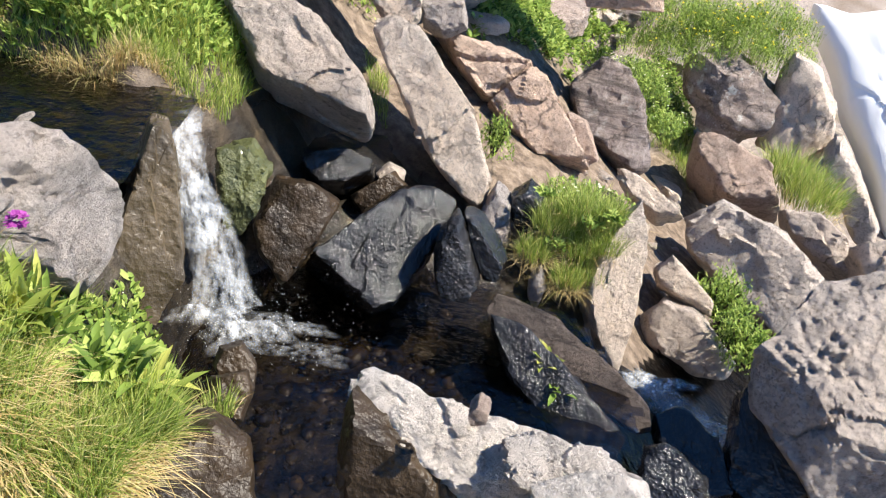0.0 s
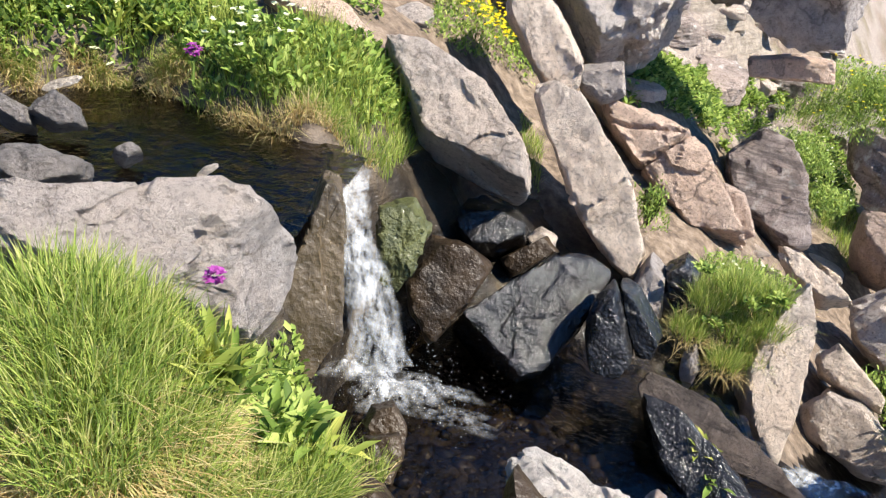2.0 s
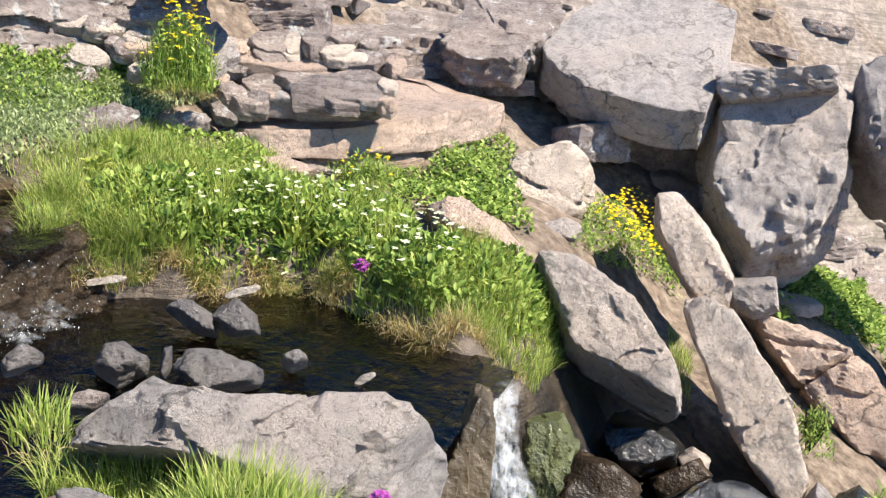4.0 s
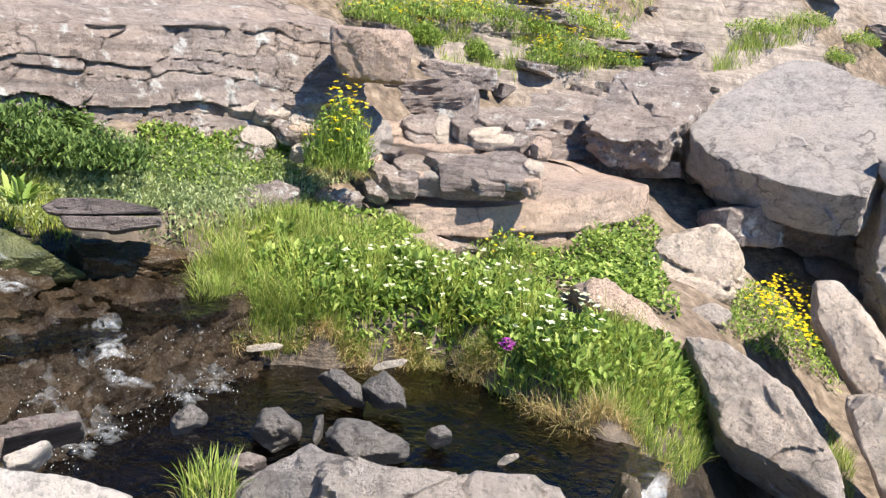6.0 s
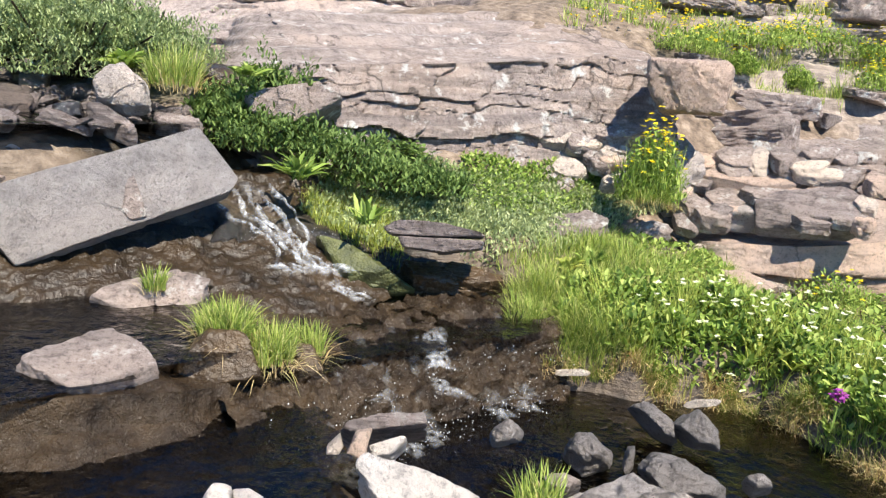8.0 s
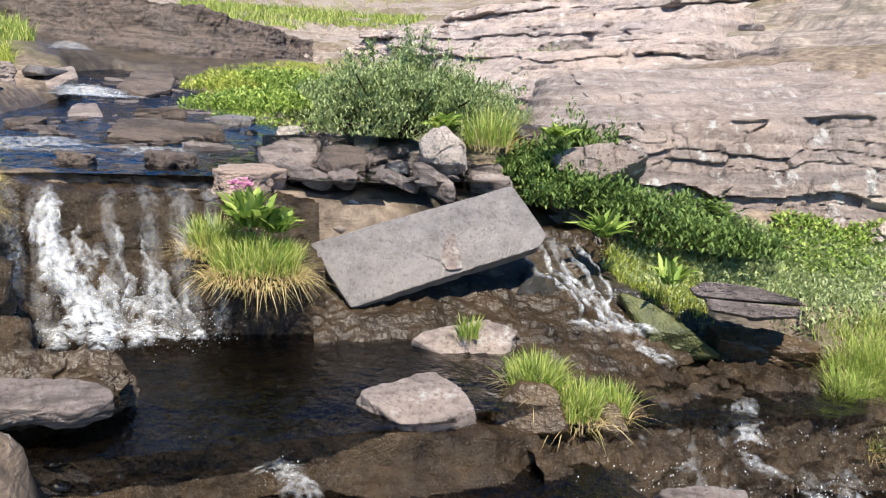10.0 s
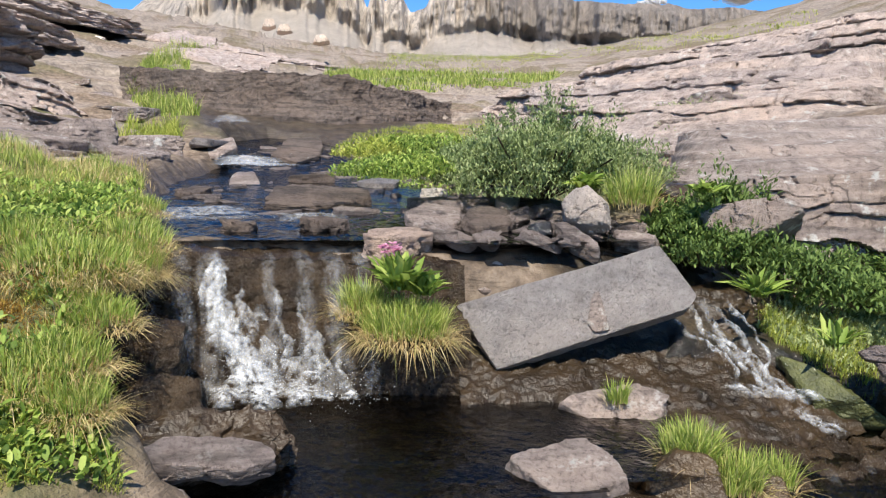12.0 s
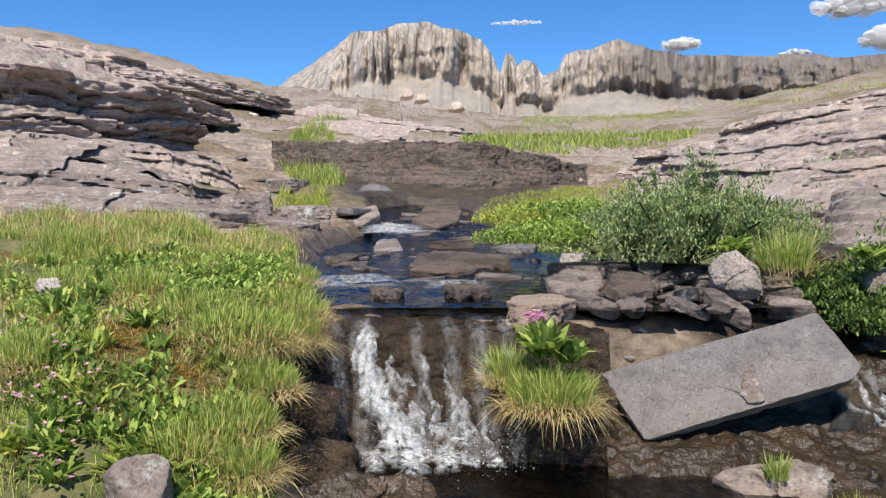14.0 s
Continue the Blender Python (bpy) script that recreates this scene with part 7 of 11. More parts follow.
def bed_material():
    k = Mat("bed_stone", "World")
    col = k.ramp(k.island(), (0.1, (0.012, 0.010, 0.009)), (0.5, (0.035, 0.028, 0.022)), (0.9, (0.06, 0.045, 0.032)), (0.98, (0.13, 0.095, 0.06)))
    k.bump((k.noise(60, 4), 0.5, 0.01))
    return k.set(col, 0.25)


M_BED = bed_material()
stone_bed("small wet stones on the pool bed", POOL_MID, 500, (0.012, 0.06), 1, M_BED)
stone_bed("small wet stones on the plunge pool bed", POOL_LOW, 700, (0.008, 0.035), 2, M_BED)
stone_bed("small wet stones on the shallow pool bed", POOL_NEAR, 400, (0.012, 0.05), 3, M_BED)
stone_bed("small wet stones on the rock shelf", SHELF, 300, (0.012, 0.05), 4, M_BED)
stone_bed("small wet stones below the split fall", POOL_FALL, 300, (0.012, 0.05), 5, M_BED)
stone_bed("wet stones strewn in the hollow", [(-0.4, 1.9), (0.8, 1.9), (0.9, 2.9), (0.2, 3.3), (-0.3, 3.0)], 260, (0.015, 0.07), 6, M_BED)

# ---------------------------------------------------------------- plants
def strips(roots, length, width, bend, rng, segs=3, up=None):
    """Blades of grass: tapering strips that bend over. Returns verts, loops, sizes."""
    n = len(roots)
    L = length * rng.uniform(0.55, 1.25, n)
    az = rng.uniform(0, 2 * math.pi, n)
    d = np.stack([np.cos(az), np.sin(az), 0 * az], 1)
    if up is not None:
        d = d * 0.75 + up
    c = np.stack([-np.sin(az), np.cos(az), 0 * az], 1)
    b = bend * rng.uniform(0.2, 1.6, n)
    W = width * rng.uniform(0.6, 1.3, n)
    per = 2 * segs + 1
    v = np.zeros((n, per, 3))
    for s in range(segs + 1):
        t = s / segs
        p = roots + d * (L * (0.75 * np.tanh(b) * t * t + 0.12 * t))[:, None]
        p[:, 2] += L * (t - 0.42 * b * t * t)
        if s < segs:
            h = (W * (1 - 0.75 * t ** 1.6) / 2)[:, None] * c
            v[:, 2 * s], v[:, 2 * s + 1] = p - h, p + h
        else:
            v[:, 2 * s] = p
    base = (np.arange(n) * per)[:, None]
    quads = np.concatenate([base + np.array([2 * s, 2 * s + 1, 2 * s + 3, 2 * s + 2]) for s in range(segs - 1)])
    tips = base + np.array([2 * segs - 2, 2 * segs - 1, 2 * segs])
    return v.reshape(-1, 3), np.concatenate([quads.ravel(), tips.ravel()]), [4] * len(quads) + [3] * len(tips)


LEAF_T, LEAF_W = (0.0, 0.3, 0.68, 1.0), (0.0, 0.46, 0.42, 0.0)


def leaves(roots, length, width, rise, rng, az=None, fold=0.18, droop=0.25, twist=0.4):
    """Leaf blades: folded along the midrib and drooping, rise is the mean slope in degrees."""
    n = len(roots)
    L = length * rng.uniform(0.65, 1.25, n)
    W = width * rng.uniform(0.75, 1.2, n)
    az = rng.uniform(0, 2 * math.pi, n) if az is None else az
    el = np.radians(rise + rng.uniform(-22, 22, n))
    f = np.stack([np.cos(az) * np.cos(el), np.sin(az) * np.cos(el), np.sin(el)], 1)
    c = np.stack([-np.sin(az), np.cos(az), twist * rng.uniform(-1, 1, n)], 1)
    c /= np.linalg.norm(c, axis=1)[:, None]
    u = np.cross(f, c)
    v = np.zeros((n, 8, 3))

    def along(t):
        p = roots + f * (L * t)[:, None]
        p[:, 2] -= L * droop * t * t
        return p
    v[:, 0] = along(0.0)
    for k, t in ((1, LEAF_T[1]), (4, LEAF_T[2])):
        p = along(t)
        w = (W * LEAF_W[1 if k == 1 else 2])[:, None]
        v[:, k] = p - c * w + u * w * fold * 2
        v[:, k + 1] = p
        v[:, k + 2] = p + c * w + u * w * fold * 2
    v[:, 7] = along(1.0)
    base = (np.arange(n) * 8)[:, None]
    tris = np.concatenate([base + np.array(t) for t in ((0, 2, 1), (0, 3, 2), (4, 5, 7), (5, 6, 7))])
    quads = np.concatenate([base + np.array(t) for t in ((1, 2, 5, 4), (2, 3, 6, 5))])
    return v.reshape(-1, 3), np.concatenate([tris.ravel(), quads.ravel()]), [3] * len(tris) + [4] * len(quads)


def grown(name, parts, material, parent=None):
    """One mesh from several (verts, loops, sizes)."""
    vs, ls, zs, o = [], [], [], 0
    for v, l, z in parts:
        vs.append(v)
        ls.append(np.asarray(l) + o)
        zs += list(z)
        o += len(v)
    # faces of one mesh keep their order: triangles and quads alike
    me = raw_mesh(name, np.concatenate(vs), np.concatenate(ls), zs, material, smooth=False)
    ob = new(name, me)
    if parent:
        ob.parent = parent
        tagged(ob, kind="stuff")
    return ob


HOLLOWS = [(-2.93, -1.28, 0.17, 0.15), (-2.78, -1.05, 0.13, 0.09), (-3.55, -1.42, 0.12, 0.2), (-2.52, -0.98, 0.1, 0.07), (-3.2, -1.6, 0.12, 0.14)]


def open_turf(xy, seed):
    """True where plants may root: outside the mossy hollows of the meadow."""
    keep = np.ones(len(xy), bool)
    for x, y, a, b in HOLLOWS:
        w = np.hypot((xy[:, 0] - x) / a, (xy[:, 1] - y) / b) + 0.7 * fbm(np.column_stack([xy * 9, 0 * xy[:, 0]]), 3, seed)
        keep &= (w > 1) | (np.abs(fbm(np.column_stack([xy * 31, 0 * xy[:, 0]]), 2, seed + 1)) > 0.62)
    return keep


def on_ground(xy, lift=0.0):
    return np.column_stack([xy, ground_height(xy[:, 0], xy[:, 1]) + lift])


def meadow(label, poly, count, length, width=0.004, bend=0.5, material=None, seed=1, lift=-0.01, bare=-0.35, name="grass", category="grass", z=None):
    """Grass over an area."""
    rng = np.random.RandomState(seed)
    xy = scatter(poly, count, rng)
    tuft = fbm(np.column_stack([xy * 6, 0 * xy[:, 0]]), 3, seed)
    roots = on_ground(xy, lift) if z is None else np.column_stack([xy, np.full(len(xy), z)])
    keep = (tuft > bare) & (open_turf(xy, seed) | (material == M_OCHRE))
    tall = (0.45 + 1.1 * np.clip(tuft[keep] + 0.45, 0, 1.2))
    parts = [strips(roots[keep], length * tall, width, bend, rng)]
    return tagged(grown(name, parts, material or M_GRASS), label, category, kind="stuff")


def tussock(label, loc, radius, height, count, seed=1, dry=0.25, width=0.004, skirt=0.0, squash=1.0, name="grass_tussock"):
    """A clump of grass: fresh blades over a dry skirt, on a small mound of earth."""
    rng = np.random.RandomState(seed)
    top = new(name)
    top.location = loc

    def roots(n, spread):
        a, r = rng.uniform(0, 2 * math.pi, n), radius * spread * np.sqrt(rng.uniform(0, 1, n))
        x, y = r * np.cos(a), r * np.sin(a) * squash
        return np.column_stack([x, y, 0.35 * radius * (1 - (r / radius) ** 2)]), np.column_stack([np.cos(a), np.sin(a), 0 * a]) * (r / radius)[:, None] * 0.8
    p, u = roots(count, 0.9)
    grown("fresh_grass", [strips(p, height, width, 0.55, rng, 4, u)], M_GRASS, top)
    if dry:
        p, u = roots(int(count * dry), 1.05)
        p[:, 2] -= 0.02
        grown("dry_grass", [strips(p, height * 0.8, width, 1.6 + skirt, rng, 4, u * 1.5)], M_STRAW, top)
    return tagged(top, label, "grass tussock")


def leafbed(label, poly, count, length, width, material, rise=35, stalk=0.1, seed=1, name="leafy_plants", category="plants", z=None, droop=0.25, dome=0.0, bare=0.0):
    """A dense growth of leaves over an area, at mixed heights."""
    rng = np.random.RandomState(seed)
    xy = scatter(poly, count, rng)
    P = np.array(poly)
    roots = on_ground(xy) if z is None else np.column_stack([xy, np.full(len(xy), z)])
    bumps = 0.5 + 0.5 * fbm(np.column_stack([xy * 5, 0 * xy[:, 0]]), 3, seed + 3)
    keep = (bumps > bare) & open_turf(xy, seed)
    xy, roots, bumps = xy[keep], roots[keep], bumps[keep]
    count = len(xy)
    edge = inside(xy[:, 0], xy[:, 1], poly, 0.12)
    roots[:, 2] += stalk * (0.25 + 0.9 * bumps) * rng.uniform(0.25, 1.0, count) * (0.4 + 0.6 * edge) + dome * edge
    return tagged(grown(name, [leaves(roots, length, width, rise, rng, droop=droop)], material), label, category, kind="stuff")


def blossoms(label, poly, count, size, material, height=0.15, seed=1, petals=6, name="flowers", category="flowers", z=None, heart=None):
    """Flower heads over an area, each with its petals."""
    rng = np.random.RandomState(seed)
    xy = scatter(poly, count, rng)
    roots = on_ground(xy) if z is None else np.column_stack([xy, np.full(len(xy), z)])
    roots[:, 2] += height * rng.uniform(0.75, 1.2, count)
    lean = rng.normal(size=(count, 2)) * 0.2
    rep = np.repeat(roots, petals, 0)
    az = np.tile(np.arange(petals) * 2 * math.pi / petals, count) + np.repeat(rng.uniform(0, 6, count), petals)
    ob = tagged(grown(name, [leaves(rep, size * 0.55, size * 0.42, 28, rng, az=az, droop=0.1, twist=0.1)], material), label, category, kind="stuff")
    stem = strips(roots - np.array([0, 0, height]), height * 1.02, 0.004, 0.0, np.random.RandomState(seed), 2)
    return ob


def rosette(label, loc, count, length, width, material, seed=1, rise=55, name="leaf_rosette", droop=0.3, category="plant"):
    """Long leaves that spread from one root."""
    rng = np.random.RandomState(seed)
    r = np.column_stack([rng.normal(size=(count, 2)) * 0.02, np.zeros(count)])
    ob = grown(name, [leaves(r, length, width, rise, rng, droop=droop, fold=0.25)], material)
    ob.location = loc
    return tagged(ob, label, category)


def primrose(label, loc, height, size, seed=1, petal=None):
    """A flower stalk with a round head of small purple flowers over a few leaves."""
    rng = np.random.RandomState(seed)
    top = new("primrose")
    top.location = loc
    n = 26
    d = rng.normal(size=(n, 3))
    d /= np.linalg.norm(d, axis=1)[:, None]
    heads = d * size * 0.42 + np.array([0, 0, height])
    rep = np.repeat(heads, 5, 0)
    az = np.tile(np.arange(5) * 2 * math.pi / 5, n) + np.repeat(rng.uniform(0, 6, n), 5)
    grown("flower_head", [leaves(rep, size * 0.3, size * 0.22, 20, rng, az=az, droop=0.1)], petal or M_PURPLE, top)
    grown("stalk", [strips(np.zeros((3, 3)) + rng.normal(size=(3, 3)) * 0.001, height / 0.95, 0.006, 0.02, rng, 4)], M_LEAF, top)
    return tagged(top, label, "flower")


def shrub(label, loc, size, count, leaf, material, seed=1, name="shrub", stems=14):
    """A bush: thin stems that fork from the root, leaves in clumps along them."""
    rng = np.random.RandomState(seed)
    top = new(name)
    top.location = loc
    size = np.array(size)
    pts, bark = [], []
    for s in range(stems):
        a, out = rng.uniform(0, 2 * math.pi), rng.uniform(0.15, 1.0)
        end = np.array([math.cos(a) * out, math.sin(a) * out, rng.uniform(0.55, 1.1) * (1.15 - 0.45 * out)]) * size
        start = np.array([math.cos(a), math.sin(a), 0]) * size * 0.15 * out
        for k in range(7):
            t = k / 6
            bark.append(start + (end - start) * t)
        for fork in range(6):
            t0 = rng.uniform(0.3, 0.95)
            p0 = start + (end - start) * t0
            tip = p0 + rng.normal(size=3) * size * 0.22 + np.array([0, 0, 0.18 * size[2]])
            m = max(4, count // (stems * 6))
            t = rng.uniform(0.1, 1.05, m)[:, None]
            pts.append(p0 + (tip - p0) * t + rng.normal(size=(m, 3)) * leaf * 0.5)
    m = count // 2
    d = rng.normal(size=(m, 3))
    d[:, 2] = np.abs(d[:, 2])
    d /= np.linalg.norm(d, axis=1)[:, None]
    lump = 0.86 + 0.3 * fbm(d * 2.6 + seed, 3, seed) + 0.07 * rng.normal(size=m)
    pts.append(d * size * lump[:, None])
    pts = np.concatenate(pts)
    pts[:, 2] = np.maximum(pts[:, 2], 0.02)
    grown("leaves", [leaves(pts, leaf * 1.2, leaf * 0.3, 55, rng)], material, top)
    root = np.array(bark).reshape(stems, 7, 3)
    for b in root:
        cu = bpy.data.curves.new("stem", "CURVE")
        cu.dimensions, cu.bevel_depth, cu.bevel_resolution = "3D", 0.006, 1
        sp = cu.splines.new("POLY")
        sp.points.add(len(b) - 1)
        for q, v in zip(sp.points, b):
            q.co = (*v, 1)
        cu.materials.append(M_WETBROWN)
        ob = new("stem", cu)
        ob.parent = top
    return tagged(top, label, "shrub")


def flower_clump(label, loc, radius, height, count, blooms, seed=1, size=0.03, petal=None, leafm=None, dome=0.8):
    """A rounded leafy clump with flowers standing out of it."""
    rng = np.random.RandomState(seed)
    top = new("flowering_clump")
    top.location = loc

    def dome_points(n, lo, hi):
        a, r = rng.uniform(0, 2 * math.pi, n), np.sqrt(rng.uniform(0, 1, n))
        z = height * rng.uniform(lo, hi, n) * (1 - dome * r ** 2 * 0.8)
        wob = 1 + 0.25 * np.sin(3 * a + seed)
        return np.column_stack([radius * r * np.cos(a) * wob, radius * r * np.sin(a) * wob, z])
    grown("foliage", [leaves(dome_points(count, 0.1, 1.0), 0.05, 0.014, 45, rng), strips(dome_points(count // 2, 0.0, 0.5), height * 0.6, 0.004, 0.4, rng)], leafm or M_LEAF, top)
    heads = dome_points(blooms, 0.95, 1.3)
    rep = np.repeat(heads, 6, 0)
    az = np.tile(np.arange(6) * math.pi / 3, blooms) + np.repeat(rng.uniform(0, 6, blooms), 6)
    if blooms:
        grown("blossoms", [leaves(rep, size * 0.55, size * 0.4, 20, rng, az=az, droop=0.1)], petal or M_YELLOW, top)
    return tagged(top, label, "flowering plant")

# ---------------------------------------------------------------- growth on the banks
meadow("thick bright green grass on the near bank", [(-1.43, 1.82), (-1.26, 1.71), (-1.06, 1.66), (-0.85, 1.54), (-0.73, 1.49), (-0.59, 1.55), (-0.45, 1.38), (-0.48, 1.1), (-0.83, 0.9)],
        9000, 0.15, 0.0035, 0.6, M_GRASS, seed=2)
meadow("dry straw-coloured grass under the near bank", [(-1.01, 1.38), (-0.81, 1.49), (-0.58, 1.54), (-0.5, 1.22), (-0.8, 1.02)],
        2600, 0.14, 0.0035, 1.1, M_STRAW, seed=3, name='dry_grass')
leafbed("bright broad-leaved plants beside the grass", [(-0.92, 1.67), (-0.82, 1.8), (-0.71, 2.22), (-0.66, 2.46), (-0.62, 1.74), (-0.79, 1.48)],
        900, 0.055, 0.018, M_LEAF, 55, 0.07, seed=4)
primrose("purple primrose head on a slender stalk", (-0.62, 1.21, 0.96), 0.22, 0.032)
rosette("tall bright lance-shaped leaves", (-0.58, 1.11, 1.03), 44, 0.15, 0.02, M_YELLOWGREEN, seed=31, rise=66)
rosette("tall bright lance-shaped leaves", (-0.55, 1.12, 1.02), 30, 0.12, 0.018, M_LEAF, seed=30, rise=62)
rosette("broad bright leaves beside the water", (-0.46, 1.11, 0.94), 60, 0.095, 0.023, M_LEAF, seed=32, rise=52)
rosette("broad bright leaves beside the water", (-0.43, 1.14, 0.94), 50, 0.085, 0.022, M_LEAF, seed=29, rise=48)
rosette("long arching leaves over the water", (-0.38, 1.13, 0.89), 26, 0.09, 0.02, M_YELLOWGREEN, seed=33, rise=35)
tussock("small bright grass tuft between wet rocks", (-0.37, 1.63, 0.34), 0.05, 0.09, 160, seed=34, dry=0.1, width=0.003)
meadow("green grass fringe along the pool bank", [(-1.52, 2.96), (-1.32, 2.91), (-1.06, 2.83), (-0.84, 2.98), (-0.69, 3.17), (-0.65, 3.68), (-0.73, 3.86), (-0.95, 3.48), (-1.4, 3.07)],
        6500, 0.13, 0.0038, 0.7, M_GRASS, seed=5)
meadow("dry grass hanging over the pool edge", [(-1.55, 2.97), (-1.31, 2.9), (-1.06, 2.82), (-0.84, 2.97), (-0.69, 3.17), (-0.69, 3.2), (-0.85, 2.98), (-1.1, 2.86), (-1.39, 2.96)],
        1500, 0.13, 0.0035, 1.3, M_STRAW, seed=35, name='dry_grass')
leafbed("broad-leaved marsh plants on the bank", [(-1.53, 2.99), (-1.11, 2.88), (-0.8, 3.18), (-0.67, 3.8), (-0.76, 3.84), (-1.17, 3.43), (-1.56, 3.19), (-1.61, 3.07)],
        2600, 0.06, 0.021, M_LEAF, 55, 0.2, seed=6)
leafbed("broad-leaved marsh plants on the bank", [(-2.6, 2.63), (-2.23, 2.68), (-1.82, 3.08), (-1.61, 3.1), (-1.36, 3.4), (-1.56, 3.75), (-2.06, 3.46), (-2.48, 3.07)],
        4200, 0.06, 0.021, M_LEAF, 55, 0.19, seed=7)
leafbed("broad-leaved marsh plants on the bank", [(-2.66, 2.73), (-2.75, 2.84), (-2.51, 3.07), (-2.14, 3.38), (-1.85, 3.37), (-1.68, 3.11), (-2.01, 2.94), (-2.34, 2.65)],
        1500, 0.06, 0.021, M_LEAF, 55, 0.19, seed=36)
blossoms("white marsh flowers among green leaves", [(-2.29, 2.75), (-2.12, 2.83), (-1.57, 3.13), (-1.59, 3.54), (-2.06, 3.46), (-2.26, 3.14)],
        62, 0.036, M_WHITE, 0.2, seed=8)
blossoms("white marsh flowers among green leaves", [(-1.51, 3.0), (-1.12, 2.89), (-1.03, 3.05), (-1.21, 3.41), (-1.47, 3.24)],
        36, 0.036, M_WHITE, 0.23, seed=9)
meadow("green grass fringe along the pool bank", [(-2.61, 2.35), (-2.32, 2.63), (-2.34, 2.73), (-2.76, 2.8), (-2.99, 2.69)],
        4500, 0.14, 0.0038, 0.8, M_GRASS, seed=10)
meadow("dry grass hanging over the pool edge", [(-2.6, 2.36), (-2.31, 2.63), (-2.06, 2.8), (-1.5, 3.02), (-1.58, 3.06), (-2.08, 2.82), (-2.32, 2.63), (-2.61, 2.37)],
        1600, 0.11, 0.0035, 1.3, M_STRAW, seed=37, name='dry_grass')
meadow("green grass on the bank", [(-3.12, 2.74), (-2.76, 2.8), (-2.38, 3.21), (-2.07, 3.61), (-2.64, 4.2), (-2.68, 3.63), (-2.95, 3.37)],
        6000, 0.1, 0.0038, 0.6, M_GRASS, seed=11)
leafbed("low leafy plants in the turf", [(-2.99, 3.22), (-2.68, 3.43), (-2.45, 3.31), (-2.25, 3.8), (-2.73, 4.15), (-2.98, 3.71)],
        900, 0.045, 0.02, M_LEAF, 45, 0.08, seed=38)
leafbed("low grey-green creeping plants", [(-3.66, 2.39), (-3.42, 2.46), (-3.28, 2.8), (-3.08, 3.05), (-3.24, 3.5), (-3.06, 4.17), (-3.21, 4.27), (-3.43, 3.5), (-3.65, 2.93)],
        9000, 0.045, 0.012, M_GREYLEAF, 62, 0.05, seed=12)
leafbed("low green plants at the foot of the outcrop", [(-3.59, 2.88), (-3.4, 3.47), (-3.09, 4.21), (-3.15, 4.42), (-3.39, 3.87), (-3.63, 3.33), (-3.74, 3.0)],
        2600, 0.035, 0.016, M_LEAF, 50, 0.09, seed=39)
leafbed("dark glossy creeping leaves below the outcrop", [(-4.37, 1.87), (-4.11, 2.05), (-3.99, 2.33), (-3.74, 2.61), (-3.72, 2.84), (-4.05, 2.76), (-4.34, 2.8), (-4.43, 2.61), (-4.52, 2.35)],
        900, 0.045, 0.022, M_DARKLEAF, 35, 0.14, seed=40)
leafbed("dark leaves climbing the layered rock", [(-4.11, 2.02), (-3.96, 2.09), (-3.77, 2.59), (-3.76, 2.83), (-4.12, 2.74), (-4.42, 2.77), (-4.39, 2.48), (-4.4, 2.18)],
        1600, 0.05, 0.026, M_DARKLEAF, 35, 0.2, seed=41)
rosette("arching bright leaves by the cascade", (-3.51, 1.79, 1.54), 40, 0.2, 0.028, M_LEAF, seed=42, rise=50)
rosette("arching bright leaves by the cascade", (-3.27, 2.00, 1.36), 30, 0.17, 0.026, M_LEAF, seed=43, rise=55)
meadow("yellow-green grass beside the cascade", [(-3.85, 1.9), (-3.57, 1.93), (-3.4, 2.09), (-3.32, 2.35), (-3.35, 2.4), (-3.58, 2.35), (-3.85, 2.24), (-4.0, 2.12)],
        2600, 0.13, 0.004, 0.9, M_YELLOWGREEN, seed=44)
rosette("tall pale lance-shaped leaves", (-1.84, 3.12, 0.93), 22, 0.24, 0.036, M_YELLOWGREEN, seed=45, rise=66)
primrose("purple primrose in the marsh plants", (-1.33, 2.66, 0.96), 0.12, 0.05, seed=5)
meadow("thick grass on the far bank", [(-2.48, 2.5), (-2.6, 2.66), (-2.39, 2.79), (-2.13, 2.82), (-2.3, 2.66)],
        2200, 0.14, 0.004, 0.7, M_GRASS, seed=46)
meadow("grass and herbs below the ledge", [(-2.79, 2.88), (-3.03, 3.17), (-3.0, 3.72), (-2.67, 3.49), (-2.37, 3.31), (-2.55, 3.0)],
        2600, 0.12, 0.004, 0.7, M_GRASS, seed=47)
leafbed("green herbs among the bank stones", [(-1.56, 4.01), (-1.2, 4.1), (-1.27, 4.82), (-1.5, 5.37), (-1.76, 4.94)],
        900, 0.05, 0.024, M_LEAF, 45, 0.14, seed=48)
flower_clump("leafy clump with a few yellow flowers", (-2.04, 4.28, 0.97), 0.2, 0.2, 500, 14, seed=49, size=0.03)
leafbed("green herbs among the bank stones", [(-1.77, 4.57), (-1.5, 4.49), (-1.43, 5.47), (-1.63, 5.58), (-1.86, 5.08)],
        700, 0.05, 0.024, M_LEAF, 45, 0.14, seed=50)
leafbed("green herbs by the pale boulder", [(-1.47, 3.76), (-1.13, 4.09), (-1.23, 4.57), (-1.53, 4.58)],
        700, 0.06, 0.025, M_LEAF, 45, 0.12, seed=51)
flower_clump("clump of yellow flowers against the outcrop", (-2.86, 3.64, 1.46), 0.17, 0.42, 1000, 70, seed=52, size=0.034, leafm=M_LEAF)
tussock("straw hanging below the yellow flowers", (-2.82, 3.58, 1.46), 0.14, 0.1, 420, seed=870, dry=0.9, width=0.003, skirt=0.6)
